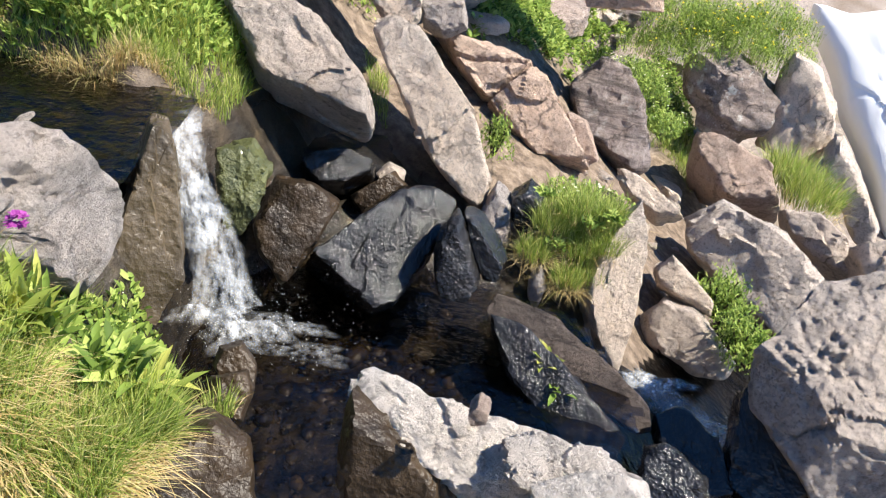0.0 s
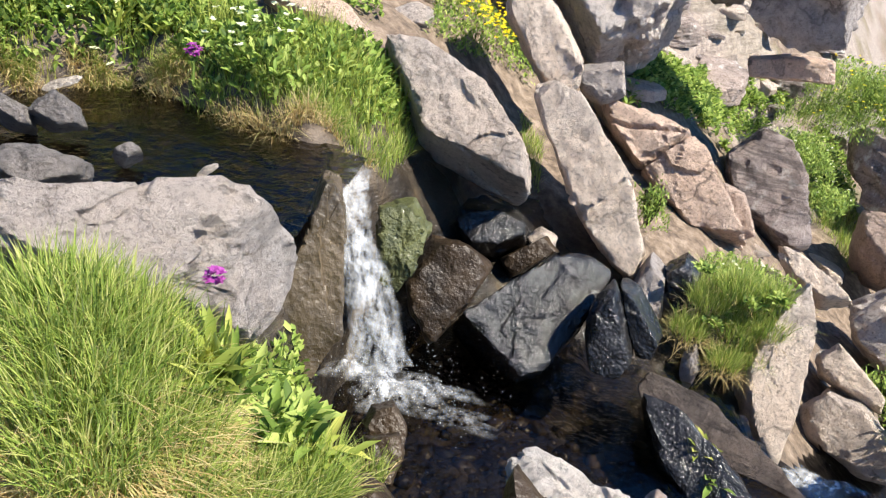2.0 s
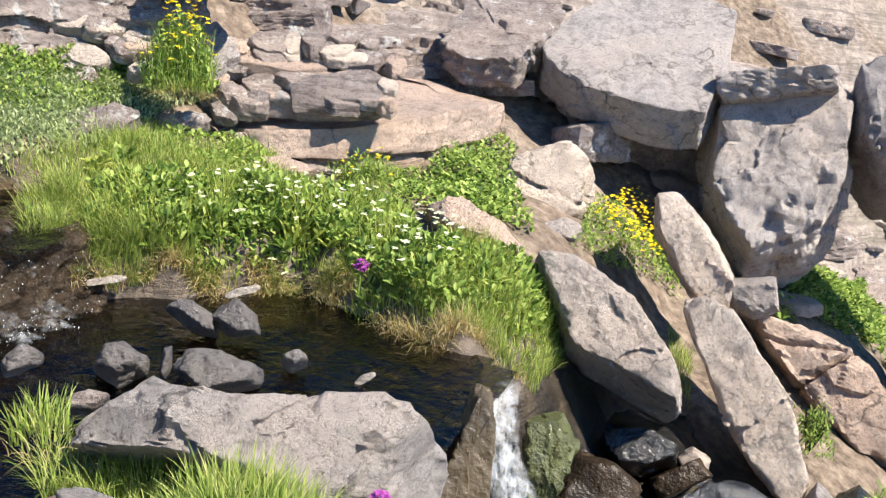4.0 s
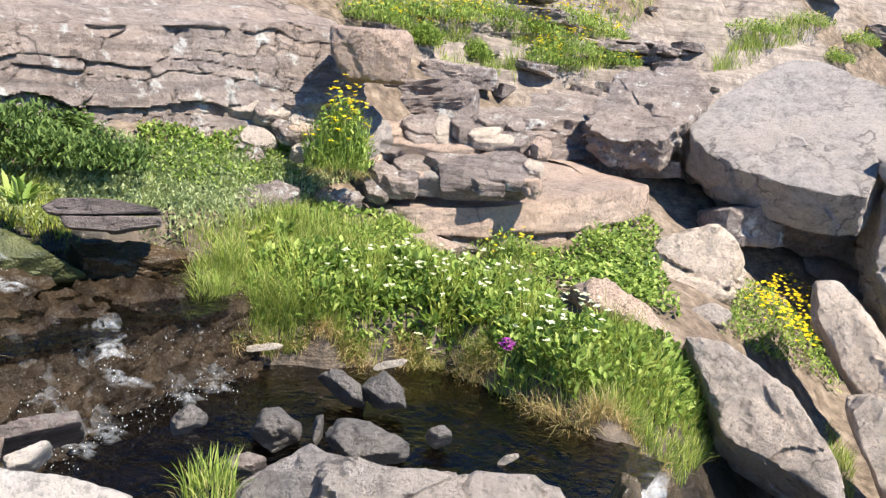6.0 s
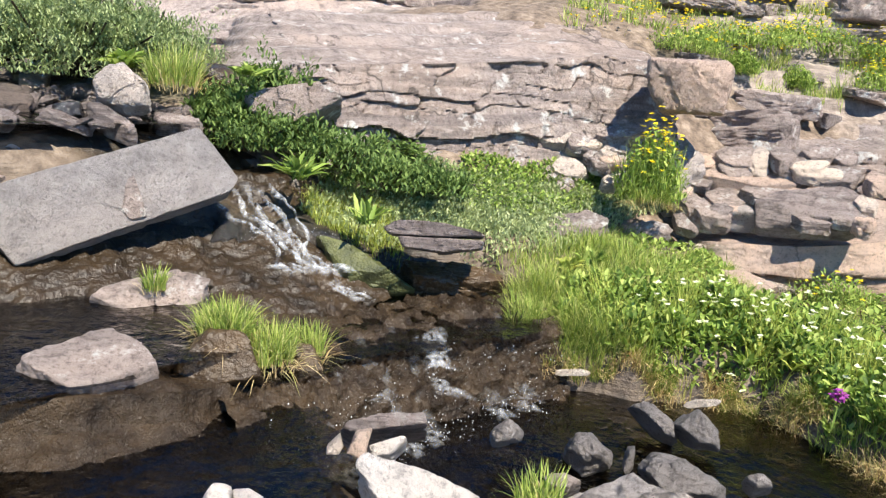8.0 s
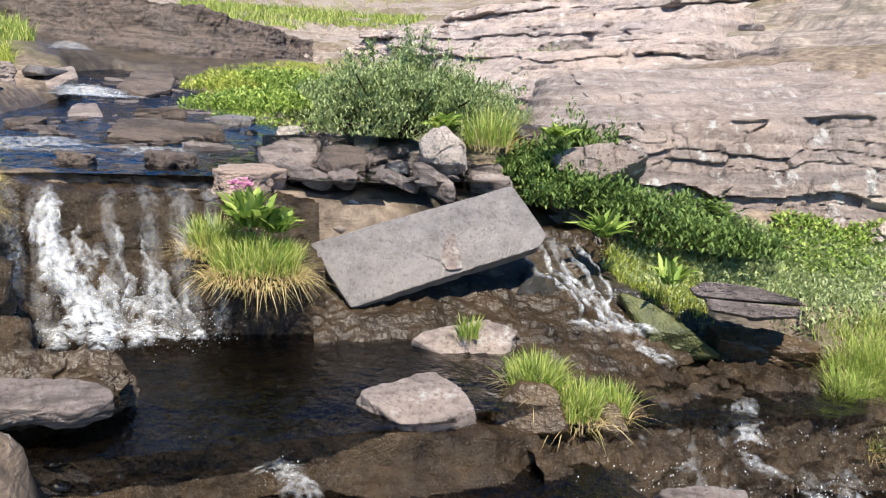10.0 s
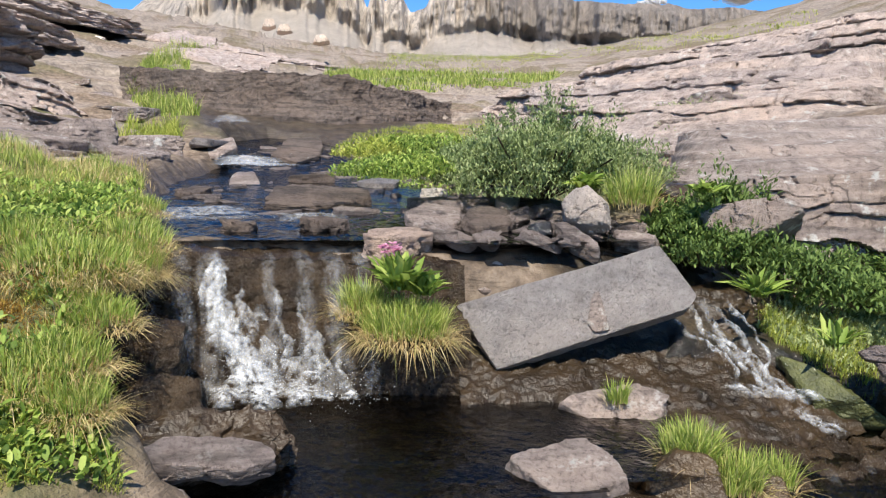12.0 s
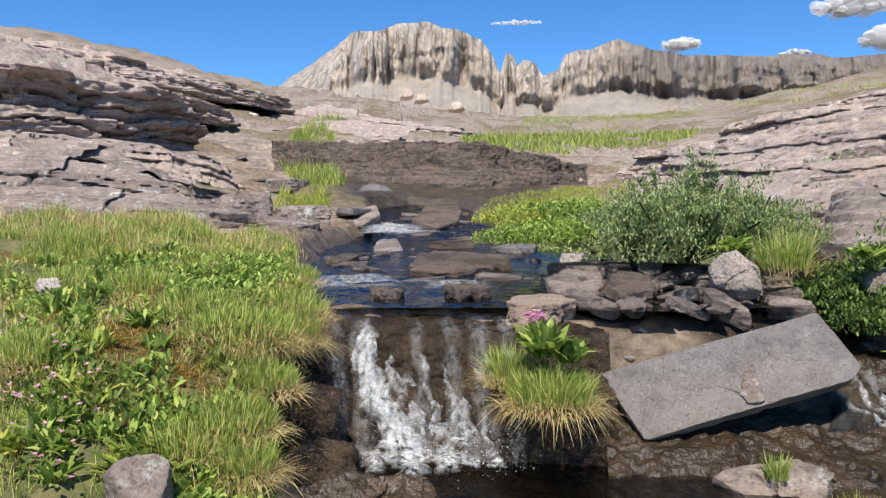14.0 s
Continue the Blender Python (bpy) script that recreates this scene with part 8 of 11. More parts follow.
leafbed("flowering herbs between the boulders", [(-0.81, 4.45), (-0.41, 5.32), (-0.17, 5.43), (-0.35, 5.91), (-0.64, 5.93), (-0.9, 5.49)],
        1900, 0.045, 0.014, M_LEAF, 50, 0.14, seed=53)
blossoms("bright yellow flowers between the boulders", [(-0.82, 5.07), (-0.46, 5.29), (-0.26, 5.82), (-0.42, 6.36), (-0.69, 6.15)],
        260, 0.034, M_YELLOW, 0.16, seed=54)
meadow("narrow strip of grass between the rocks", [(-0.24, 5.09), (-0.05, 4.84), (-0.02, 4.27), (-0.12, 4.48)],
        500, 0.1, 0.0035, 0.7, M_GRASS, seed=55)
tussock("grass tuft on the pale boulder", (1.10, 3.84, -0.15), 0.3, 0.14, 1500, seed=56, dry=0.4)
tussock("green hummock of grass on the pale boulder", (0.91, 3.64, -0.08), 0.12, 0.13, 700, seed=850, dry=0.15, width=0.003)
tussock("green hummock of grass on the pale boulder", (1.04, 3.65, 0.01), 0.13, 0.12, 700, seed=851, dry=0.1, width=0.003)
tussock("green hummock of grass on the pale boulder", (1.18, 3.62, 0.03), 0.1, 0.1, 500, seed=852, dry=0.05, width=0.003)
tussock("green hummock of grass on the pale boulder", (1.06, 3.55, -0.17), 0.12, 0.13, 700, seed=853, dry=0.2, width=0.003)
tussock("green hummock of grass on the pale boulder", (1.19, 3.54, -0.11), 0.1, 0.12, 500, seed=854, dry=0.15, width=0.003)
tussock("green hummock of grass on the pale boulder", (1.15, 3.46, -0.27), 0.1, 0.12, 500, seed=855, dry=0.35, width=0.003)
tussock("yellowed grass tuft on the pale boulder", (0.82, 3.51, -0.18), 0.1, 0.11, 520, seed=856, dry=0.8, width=0.003, skirt=0.4)
tussock("yellowed grass tuft on the pale boulder", (1.00, 3.41, -0.26), 0.09, 0.12, 480, seed=857, dry=0.8, width=0.003, skirt=0.4)
rosette("small leafy herb in the grass hummock", (0.93, 3.51, -0.10), 60, 0.06, 0.02, M_LEAF, seed=858, rise=50)
rosette("small leafy herb in the grass hummock", (1.08, 3.54, 0.04), 60, 0.06, 0.02, M_LEAF, seed=859, rise=50)
rosette("small leafy herb in the grass hummock", (1.18, 3.54, 0.09), 60, 0.06, 0.02, M_LEAF, seed=860, rise=50)
rosette("small leafy herb in the grass hummock", (0.84, 3.65, 0.11), 60, 0.06, 0.02, M_LEAF, seed=861, rise=50)
flower_clump("leafy tuft with small pale flowers", (1.13, 3.93, -0.09), 0.24, 0.14, 500, 10, seed=58, size=0.025, petal=M_WHITE)
shrub("bright green leafy plant between boulders", (2.17, 4.08, -0.80), (0.22, 0.22, 0.28), 1500, 0.035, M_LEAF, seed=59)
shrub("bright green leafy plant between boulders", (2.17, 3.59, -0.72), (0.2, 0.2, 0.22), 1300, 0.035, M_LEAF, seed=60)
rosette("small leafy tuft on the dark slab", (0.78, 2.64, -0.16), 24, 0.11, 0.03, M_YELLOWGREEN, seed=61, rise=40)
rosette("small leafy tuft on the dark slab", (0.84, 2.52, -0.20), 18, 0.09, 0.025, M_LEAF, seed=62, rise=30)
leafbed("green herbs on the stony slope", [(0.5, 5.86), (1.26, 6.97), (1.59, 6.98), (1.65, 7.95), (2.47, 9.38), (2.69, 10.38), (0.62, 7.02)],
        5500, 0.085, 0.034, M_LEAF, 45, 0.17, seed=63, bare=0.55)
leafbed("green herbs on the stony slope", [(2.85, 9.34), (2.94, 8.42), (3.49, 8.46), (3.55, 9.42), (3.52, 10.18)],
        1500, 0.07, 0.03, M_LEAF, 45, 0.2, seed=64)
meadow("grass on the stony slope", [(2.49, 8.28), (2.81, 7.97), (3.13, 7.32), (3.51, 7.7), (3.42, 8.51), (2.93, 8.8)],
        2600, 0.16, 0.006, 0.7, M_GRASS, seed=65)
meadow("grass among the slope boulders", [(5.08, 9.61), (5.44, 8.96), (5.95, 8.97), (5.67, 9.62)],
        1200, 0.2, 0.006, 0.7, M_GRASS, seed=66)
leafbed("dense green herbs above the boulders", [(2.63, 9.63), (3.92, 10.96), (32.69, 70.51), (34.22, 70.84), (31.29, 72.2), (3.63, 11.59)],
        7000, 0.1, 0.04, M_LEAF, 45, 0.18, seed=67, bare=0.4)
leafbed("dense green herbs below the outcrop", [(0.51, 6.11), (1.02, 6.61), (2.66, 9.52), (2.92, 10.12), (1.94, 9.32), (0.67, 7.19)],
        5000, 0.08, 0.03, M_LEAF, 45, 0.17, seed=68, bare=0.4)
shrub("small leafy plant between rocks", (0.64, 4.49, -0.10), (0.15, 0.15, 0.2), 700, 0.03, M_LEAF, seed=69)
meadow("dry grass and flowers on the upper slope", [(-3.78, 5.13), (-3.52, 6.25), (-3.73, 6.8), (-4.0, 5.43)],
        1200, 0.12, 0.006, 0.7, M_GRASS, seed=70)
blossoms("yellow flowers on the upper slope", [(-3.82, 5.81), (-3.59, 6.58), (-3.68, 6.72), (-3.94, 5.99)],
        60, 0.03, M_YELLOW, 0.13, seed=71)
meadow("dry grass and flowers on the upper slope", [(-3.09, 6.52), (-2.72, 7.26), (-2.58, 8.14), (-2.76, 8.38), (-3.33, 7.76), (-3.31, 6.7)],
        1500, 0.12, 0.006, 0.7, M_GRASS, seed=72)
blossoms("yellow flowers on the upper slope", [(-3.12, 6.7), (-2.59, 7.83), (-2.76, 8.39), (-3.29, 7.13)],
        90, 0.03, M_YELLOW, 0.13, seed=73)
meadow("tufts of grass on the ledges", [(-3.42, 5.64), (-3.09, 6.43), (-3.19, 6.62), (-3.5, 5.85)],
        700, 0.16, 0.005, 0.7, M_GRASS, seed=74)
meadow("tufts of grass on the ledges", [(-2.46, 5.59), (-2.09, 6.21), (-2.16, 6.26), (-2.45, 5.78)],
        500, 0.1, 0.004, 0.7, M_GRASS, seed=75)
meadow("tufts of grass on the ledges", [(-1.87, 8.32), (-1.6, 8.97), (-1.16, 10.32), (-1.45, 9.88), (-1.83, 8.82)],
        900, 0.2, 0.006, 0.7, M_GRASS, seed=76)
meadow("dry turf over the hillside", [(-4.41, 4.48), (-4.09, 5.49), (-2.73, 8.2), (-2.71, 9.11), (-4.33, 8.13), (-6.42, 7.02)],
        12000, 0.1, 0.008, 0.7, M_GRASS, seed=77, bare=0.0)
blossoms("yellow flowers scattered over the hillside", [(-4.41, 4.48), (-3.58, 6.84), (-2.81, 8.38), (-2.98, 8.71), (-4.71, 6.71)],
        320, 0.035, M_YELLOW, 0.12, seed=78)
meadow("thick meadow grass on the stream bank", [(-4.43, -2.68), (-4.42, -2.45), (-5.02, -1.95), (-6.25, -1.24), (-3.93, -0.81), (-3.75, -0.82), (-2.81, -0.93), (-2.65, -0.8), (-2.48, -0.77), (-2.36, -1.45)],
        42000, 0.075, 0.0026, 0.8, M_GRASS, seed=13, bare=0.04)
leafbed("leafy herbs in the meadow", [(-3.82, -2.16), (-4.97, -1.06), (-3.77, -0.83), (-2.76, -0.99), (-2.48, -0.9), (-2.39, -1.46)],
        7000, 0.045, 0.014, M_LEAF, 52, 0.08, seed=14, bare=0.52)
leafbed("yellow-green herbs in the meadow", [(-3.93, -2.21), (-5.51, -1.14), (-3.77, -0.83), (-2.76, -0.99), (-2.48, -0.9), (-2.39, -1.46)],
        2000, 0.045, 0.011, M_YELLOWGREEN, 55, 0.08, seed=79, bare=0.55)
meadow("dry grass along the bank edge", [(-2.9, -1.02), (-3.93, -0.81), (-3.9, -0.78), (-2.84, -0.9), (-2.72, -0.79), (-2.51, -0.78), (-2.47, -0.89)],
        1500, 0.1, 0.0036, 1.6, M_STRAW, seed=80, name='dry_grass')
blossoms("small purple flowers in the meadow", [(-2.76, -1.64), (-2.71, -1.42), (-2.46, -1.27), (-2.39, -1.46)],
        8, 0.02, M_ROSE, 0.1, seed=81)
meadow("dry grass along the far edge of the meadow", [(-4.34, -2.0), (-6.58, -1.24), (-5.82, -1.08), (-4.11, -1.78)],
        1000, 0.1, 0.004, 0.8, M_STRAW, seed=82, name='dry_grass')
meadow("bright yellow-green turf beside the stream", [(-10.42, 0.51), (-7.76, 0.43), (-7.21, 0.96), (-5.99, 1.22), (-8.87, 3.13), (-12.57, 3.76), (-12.82, 2.05), (-11.6, 0.77)],
        22000, 0.06, 0.006, 0.6, M_YELLOWGREEN, seed=15, bare=-0.5)
leafbed("green herbs beside the stream", [(-7.76, 0.41), (-6.2, 1.11), (-9.85, 2.09), (-9.93, 1.22), (-9.31, 0.6)],
        3600, 0.045, 0.018, M_LEAF, 45, 0.12, seed=83, bare=0.2)
shrub("grey-green willow bush beside the stream", (-5.02, 1.24, 1.90), (0.55, 0.55, 0.46), 17000, 0.032, M_WILLOW, seed=16, stems=26)
shrub("grey-green willow bush beside the stream", (-5.09, 1.63, 1.95), (0.52, 0.52, 0.34), 11000, 0.032, M_WILLOW, seed=84, stems=20)
shrub("grey-green willow bush beside the stream", (-5.31, 0.97, 1.96), (0.4, 0.4, 0.28), 7000, 0.032, M_WILLOW, seed=85, stems=18)
leafbed("low grey-green willow over the rock", [(-8.42, 3.01), (-7.28, 3.29), (-8.48, 4.81), (-8.85, 4.77), (-8.75, 3.72), (-10.29, 3.69)],
        3200, 0.045, 0.017, M_GREYLEAF, 50, 0.25, seed=86)
rosette("large bright green leaves by the boulder", (-4.55, 1.37, 1.98), 90, 0.13, 0.05, M_LEAF, seed=87, rise=50)
tussock("bright grass by the boulder", (-4.26, 1.51, 1.90), 0.14, 0.2, 500, seed=88, dry=0.4)
rosette("bright leaves in a cleft of the outcrop", (-3.92, 1.73, 1.99), 60, 0.1, 0.035, M_LEAF, seed=89, rise=45)
meadow("grass on top of the far step", [(-12.85, -2.12), (-11.54, -1.34), (-19.69, -2.56), (-35.4, -2.0), (-27.81, -3.48), (-17.53, -2.89)],
        2600, 0.3, 0.012, 0.6, M_GRASS, seed=90)
meadow("grass on top of the far step", [(-32.0, 3.39), (-53.62, 13.58), (-75.02, 25.76), (-76.81, 19.6), (-78.69, 11.1)],
        4000, 0.3, 0.014, 0.6, M_GRASS, seed=91)
meadow("grass at the stream edge", [(-9.35, -1.93), (-9.54, -1.3), (-10.53, -1.46), (-10.16, -1.94)],
        1500, 0.2, 0.008, 0.7, M_YELLOWGREEN, seed=92)
tussock("grass tussock with a dry skirt between the falls", (-3.46, 0.18, 1.42), 0.19, 0.12, 1500, seed=17, dry=0.9, skirt=1.2)
tussock("dry yellow tuft between the falls", (-3.65, 0.03, 1.48), 0.11, 0.13, 700, seed=93, dry=1.0)
rosette("bright green leaves on the tussock", (-3.50, 0.16, 1.60), 110, 0.2, 0.036, M_LEAF, seed=94, rise=62)
primrose("pale pink flowers on the tussock", (-3.58, 0.13, 1.55), 0.2, 0.08, seed=6, petal=M_ROSE)
rosette("bright green leaves on the tussock", (-3.48, 0.26, 1.58), 60, 0.15, 0.032, M_LEAF, seed=98, rise=55)
tussock("grass tussock at the edge of the step", (-2.70, 1.03, 1.14), 0.1, 0.12, 800, seed=18, dry=0.3)
tussock("grass tussock at the edge of the step", (-2.61, 1.14, 1.07), 0.1, 0.12, 800, seed=95, dry=0.3, skirt=0.5)
tussock("grass tussock at the edge of the step", (-2.67, 1.34, 1.04), 0.07, 0.11, 350, seed=96, dry=0.3)
tussock("small grass tuft behind the flat stones", (-3.16, 0.97, 1.20), 0.045, 0.09, 180, seed=97, dry=0.1)
tussock("small grass tuft at the pool edge", (-1.44, 1.24, 1.05), 0.07, 0.09, 200, seed=98, dry=0.1)
meadow("thick bright green grass on the near bank", [(-1.88, 1.68), (-1.82, 1.74), (-1.53, 1.86), (-1.07, 1.79), (-0.84, 1.83), (-0.72, 1.91), (-1.33, 1.11)],
        6500, 0.13, 0.0035, 0.6, M_GRASS, seed=120)
meadow("dry straw-coloured grass on the near bank", [(-1.42, 1.41), (-1.3, 1.6), (-1.1, 1.5), (-1.06, 1.34), (-1.25, 1.21)],
        1200, 0.12, 0.0035, 1.2, M_STRAW, seed=121, name='dry_grass')
meadow("straw-coloured patches in the meadow", [(-3.24, -1.71), (-3.67, -1.39), (-3.08, -0.99), (-2.76, -1.13), (-2.72, -1.45)],
        1000, 0.07, 0.0034, 0.9, M_STRAW, seed=122, name='dry_grass')
meadow("straw-coloured patches in the meadow", [(-2.71, -1.37), (-2.78, -1.08), (-2.69, -0.91), (-2.47, -0.89), (-2.53, -1.14)],
        800, 0.07, 0.0034, 1.0, M_STRAW, seed=123, name='dry_grass')
meadow("mossy green growth at the water edge", [(-2.8, -1.17), (-3.05, -0.97), (-2.75, -0.84), (-2.5, -0.74), (-2.36, -0.71), (-2.2, -0.98)],
        6000, 0.07, 0.0034, 0.8, M_YELLOWGREEN, seed=124)
leafbed("small herbs at the water edge", [(-2.72, -1.14), (-2.95, -0.95), (-2.75, -0.85), (-2.36, -0.71), (-2.2, -0.98)],
        900, 0.05, 0.018, M_LEAF, 50, 0.07, seed=125)
meadow("dry grass hanging over the bank edge", [(-3.52, -1.06), (-4.02, -0.93), (-3.98, -0.9), (-3.6, -0.98), (-3.09, -0.99)],
        1500, 0.12, 0.0036, 1.9, M_STRAW, seed=126, name='dry_grass')
leafbed("green herbs between the bank stones", [(-1.73, 3.85), (-1.21, 4.04), (-1.0, 4.19), (-1.23, 4.7), (-1.64, 4.7), (-1.95, 4.57)],
        1500, 0.05, 0.022, M_LEAF, 45, 0.1, seed=127)
meadow("grass between the bank stones", [(-2.25, 3.8), (-1.89, 4.43), (-1.21, 4.04), (-1.66, 4.75), (-2.2, 4.46)],
        1600, 0.09, 0.0036, 0.7, M_GRASS, seed=128)
meadow("yellow-green moss by the cascade", [(-3.87, 2.12), (-3.45, 1.99), (-3.36, 2.16), (-3.3, 2.36), (-3.43, 2.27), (-3.73, 2.2)],
        1500, 0.05, 0.004, 0.8, M_YELLOWGREEN, seed=129)
leafbed("low grey-green creeping plants below the outcrop", [(-4.02, 1.9), (-3.66, 1.9), (-3.42, 2.08), (-3.33, 2.38), (-3.13, 2.74), (-2.96, 3.14), (-3.09, 3.83), (-3.05, 4.38), (-3.18, 4.44), (-3.35, 3.67), (-3.63, 3.01), (-4.02, 2.72), (-4.31, 2.52)],
        10000, 0.042, 0.012, M_GREYLEAF, 62, 0.05, seed=130, bare=0.25)
leafbed("dark creeping leaves below the outcrop", [(-4.48, 1.85), (-4.02, 1.9), (-3.79, 2.19), (-3.56, 2.55), (-3.55, 2.94), (-4.05, 2.75), (-4.69, 2.51), (-4.72, 2.12)],
        700, 0.042, 0.02, M_DARKLEAF, 38, 0.13, seed=131, bare=0.2)
leafbed("green herbs at the foot of the outcrop", [(-3.62, 2.6), (-3.23, 3.08), (-3.19, 4.0), (-3.08, 4.54), (-3.15, 4.63), (-3.39, 3.7), (-3.6, 2.99)],
        2600, 0.034, 0.014, M_LEAF, 50, 0.09, seed=132, bare=0.3)
meadow("fresh bright grass in the meadow", [(-3.97, -2.23), (-5.82, -1.18), (-3.81, -0.82), (-2.83, -0.94), (-2.76, -1.64)],
        7000, 0.05, 0.0036, 0.7, M_YELLOWGREEN, seed=140, bare=0.1)
flower_clump("dense herbs with small yellow flowers above the boulders", (2.77, 8.47, -0.52), 0.42, 0.4, 1500, 26, seed=400, size=0.03)
flower_clump("dense herbs with small yellow flowers above the boulders", (3.20, 8.57, -0.42), 0.42, 0.4, 1500, 26, seed=401, size=0.03)
flower_clump("dense herbs with small yellow flowers above the boulders", (3.60, 8.54, -0.32), 0.42, 0.4, 1500, 26, seed=402, size=0.03)
flower_clump("dense herbs with small yellow flowers above the boulders", (4.00, 8.45, -0.44), 0.42, 0.4, 1500, 26, seed=403, size=0.03)
flower_clump("dense herbs with small yellow flowers above the boulders", (3.47, 8.84, -0.21), 0.42, 0.4, 1500, 26, seed=404, size=0.03)
flower_clump("dense herbs with small yellow flowers above the boulders", (2.93, 8.71, -0.23), 0.42, 0.4, 1500, 26, seed=405, size=0.03)
flower_clump("dense herbs with small yellow flowers above the boulders", (4.04, 8.83, -0.18), 0.42, 0.4, 1500, 26, seed=406, size=0.03)
flower_clump("grassy herbs in the cleft of the slope", (2.30, 7.06, -0.50), 0.24, 0.22, 700, 6, seed=420, size=0.025, petal=M_WHITE)
flower_clump("grassy herbs in the cleft of the slope", (2.41, 6.74, -0.68), 0.24, 0.22, 700, 6, seed=421, size=0.025, petal=M_WHITE)
flower_clump("grassy herbs in the cleft of the slope", (2.23, 7.32, -0.44), 0.24, 0.22, 700, 6, seed=422, size=0.025, petal=M_WHITE)
tussock("grass tuft below the slope boulders", (3.83, 6.86, -1.07), 0.3, 0.3, 900, seed=430, dry=0.3, width=0.006)
tussock("grass tuft below the slope boulders", (3.94, 6.53, -1.12), 0.3, 0.3, 900, seed=431, dry=0.3, width=0.006)
shrub("dark leafy growth against the layered rock", (-4.11, 1.92, 1.83), (0.22, 0.22, 0.2), 1500, 0.04, M_DARKLEAF, seed=440, stems=8)
shrub("dark leafy growth against the layered rock", (-4.00, 1.78, 1.62), (0.26, 0.26, 0.2), 1500, 0.04, M_DARKLEAF, seed=441, stems=8)
shrub("dark leafy growth against the layered rock", (-3.90, 1.97, 1.63), (0.3, 0.3, 0.2), 1500, 0.04, M_DARKLEAF, seed=442, stems=8)
shrub("dark leafy growth against the layered rock", (-3.76, 2.18, 1.56), (0.32, 0.32, 0.18), 1500, 0.04, M_DARKLEAF, seed=443, stems=8)
shrub("dark leafy growth against the layered rock", (-3.64, 2.41, 1.46), (0.3, 0.3, 0.14), 1500, 0.04, M_DARKLEAF, seed=444, stems=8)
shrub("dark leafy growth against the layered rock", (-3.53, 2.62, 1.44), (0.26, 0.26, 0.12), 1500, 0.04, M_DARKLEAF, seed=445, stems=8)
shrub("dark leafy growth against the layered rock", (-4.15, 1.71, 1.71), (0.2, 0.2, 0.2), 1500, 0.04, M_DARKLEAF, seed=446, stems=8)
tussock("overhanging tussock with a long straw skirt on the bank", (-3.18, -0.95, 1.7), 0.17, 0.094, 1200, seed=930, dry=1.3, width=0.0026, skirt=1.3)
tussock("overhanging tussock with a long straw skirt on the bank", (-3.36, -0.88, 1.7), 0.16, 0.094, 1200, seed=931, dry=1.3, width=0.0026, skirt=1.3)
tussock("overhanging tussock with a long straw skirt on the bank", (-3.55, -0.92, 1.72), 0.15, 0.086, 960, seed=932, dry=1.3, width=0.0026, skirt=1.3)
tussock("overhanging tussock with a long straw skirt on the bank", (-2.98, -0.98, 1.62), 0.14, 0.079, 880, seed=933, dry=1.3, width=0.0026, skirt=1.3)
tussock("overhanging tussock with a long straw skirt on the bank", (-2.74, -0.96, 1.54), 0.13, 0.086, 880, seed=934, dry=1.3, width=0.0026, skirt=1.3)
tussock("overhanging tussock with a long straw skirt on the bank", (-2.52, -0.86, 1.46), 0.11, 0.079, 720, seed=935, dry=1.3, width=0.0026, skirt=1.3)
tussock("overhanging tussock with a long straw skirt on the bank", (-3.75, -0.93, 1.74), 0.14, 0.079, 800, seed=936, dry=1.3, width=0.0026, skirt=1.3)
tussock("overhanging tussock with a long straw skirt on the bank", (-4, -0.96, 1.78), 0.14, 0.072, 720, seed=937, dry=1.3, width=0.0026, skirt=1.3)
rosette("fresh lance-leaved plant in the meadow", (-2.66, -1.08, 1.55), 34, 0.082, 0.022, M_YELLOWGREEN, seed=460, rise=58, category='meadow plant')
rosette("fresh lance-leaved plant in the meadow", (-2.48, -1.14, 1.47), 19, 0.130, 0.022, M_LEAF, seed=461, rise=58, category='meadow plant')
rosette("fresh lance-leaved plant in the meadow", (-2.88, -1.58, 1.71), 25, 0.101, 0.022, M_LEAF, seed=462, rise=58, category='meadow plant')
rosette("fresh lance-leaved plant in the meadow", (-3.51, -1.88, 1.80), 24, 0.103, 0.022, M_YELLOWGREEN, seed=463, rise=58, category='meadow plant')
rosette("fresh lance-leaved plant in the meadow", (-2.50, -1.36, 1.52), 30, 0.089, 0.022, M_LEAF, seed=464, rise=58, category='meadow plant')
rosette("fresh lance-leaved plant in the meadow", (-4.03, -1.24, 1.85), 32, 0.087, 0.022, M_LEAF, seed=465, rise=58, category='meadow plant')
rosette("fresh lance-leaved plant in the meadow", (-2.52, -1.50, 1.51), 24, 0.123, 0.022, M_YELLOWGREEN, seed=466, rise=58, category='meadow plant')
rosette("fresh lance-leaved plant in the meadow", (-3.90, -1.01, 1.83), 23, 0.096, 0.022, M_LEAF, seed=467, rise=58, category='meadow plant')
rosette("fresh lance-leaved plant in the meadow", (-2.81, -1.26, 1.66), 24, 0.090, 0.022, M_LEAF, seed=468, rise=58, category='meadow plant')
rosette("fresh lance-leaved plant in the meadow", (-3.71, -0.97, 1.82), 30, 0.097, 0.022, M_YELLOWGREEN, seed=469, rise=58, category='meadow plant')
rosette("fresh lance-leaved plant in the meadow", (-3.66, -1.65, 1.86), 22, 0.095, 0.022, M_LEAF, seed=470, rise=58, category='meadow plant')
rosette("fresh lance-leaved plant in the meadow", (-2.54, -1.26, 1.54), 18, 0.113, 0.022, M_LEAF, seed=471, rise=58, category='meadow plant')
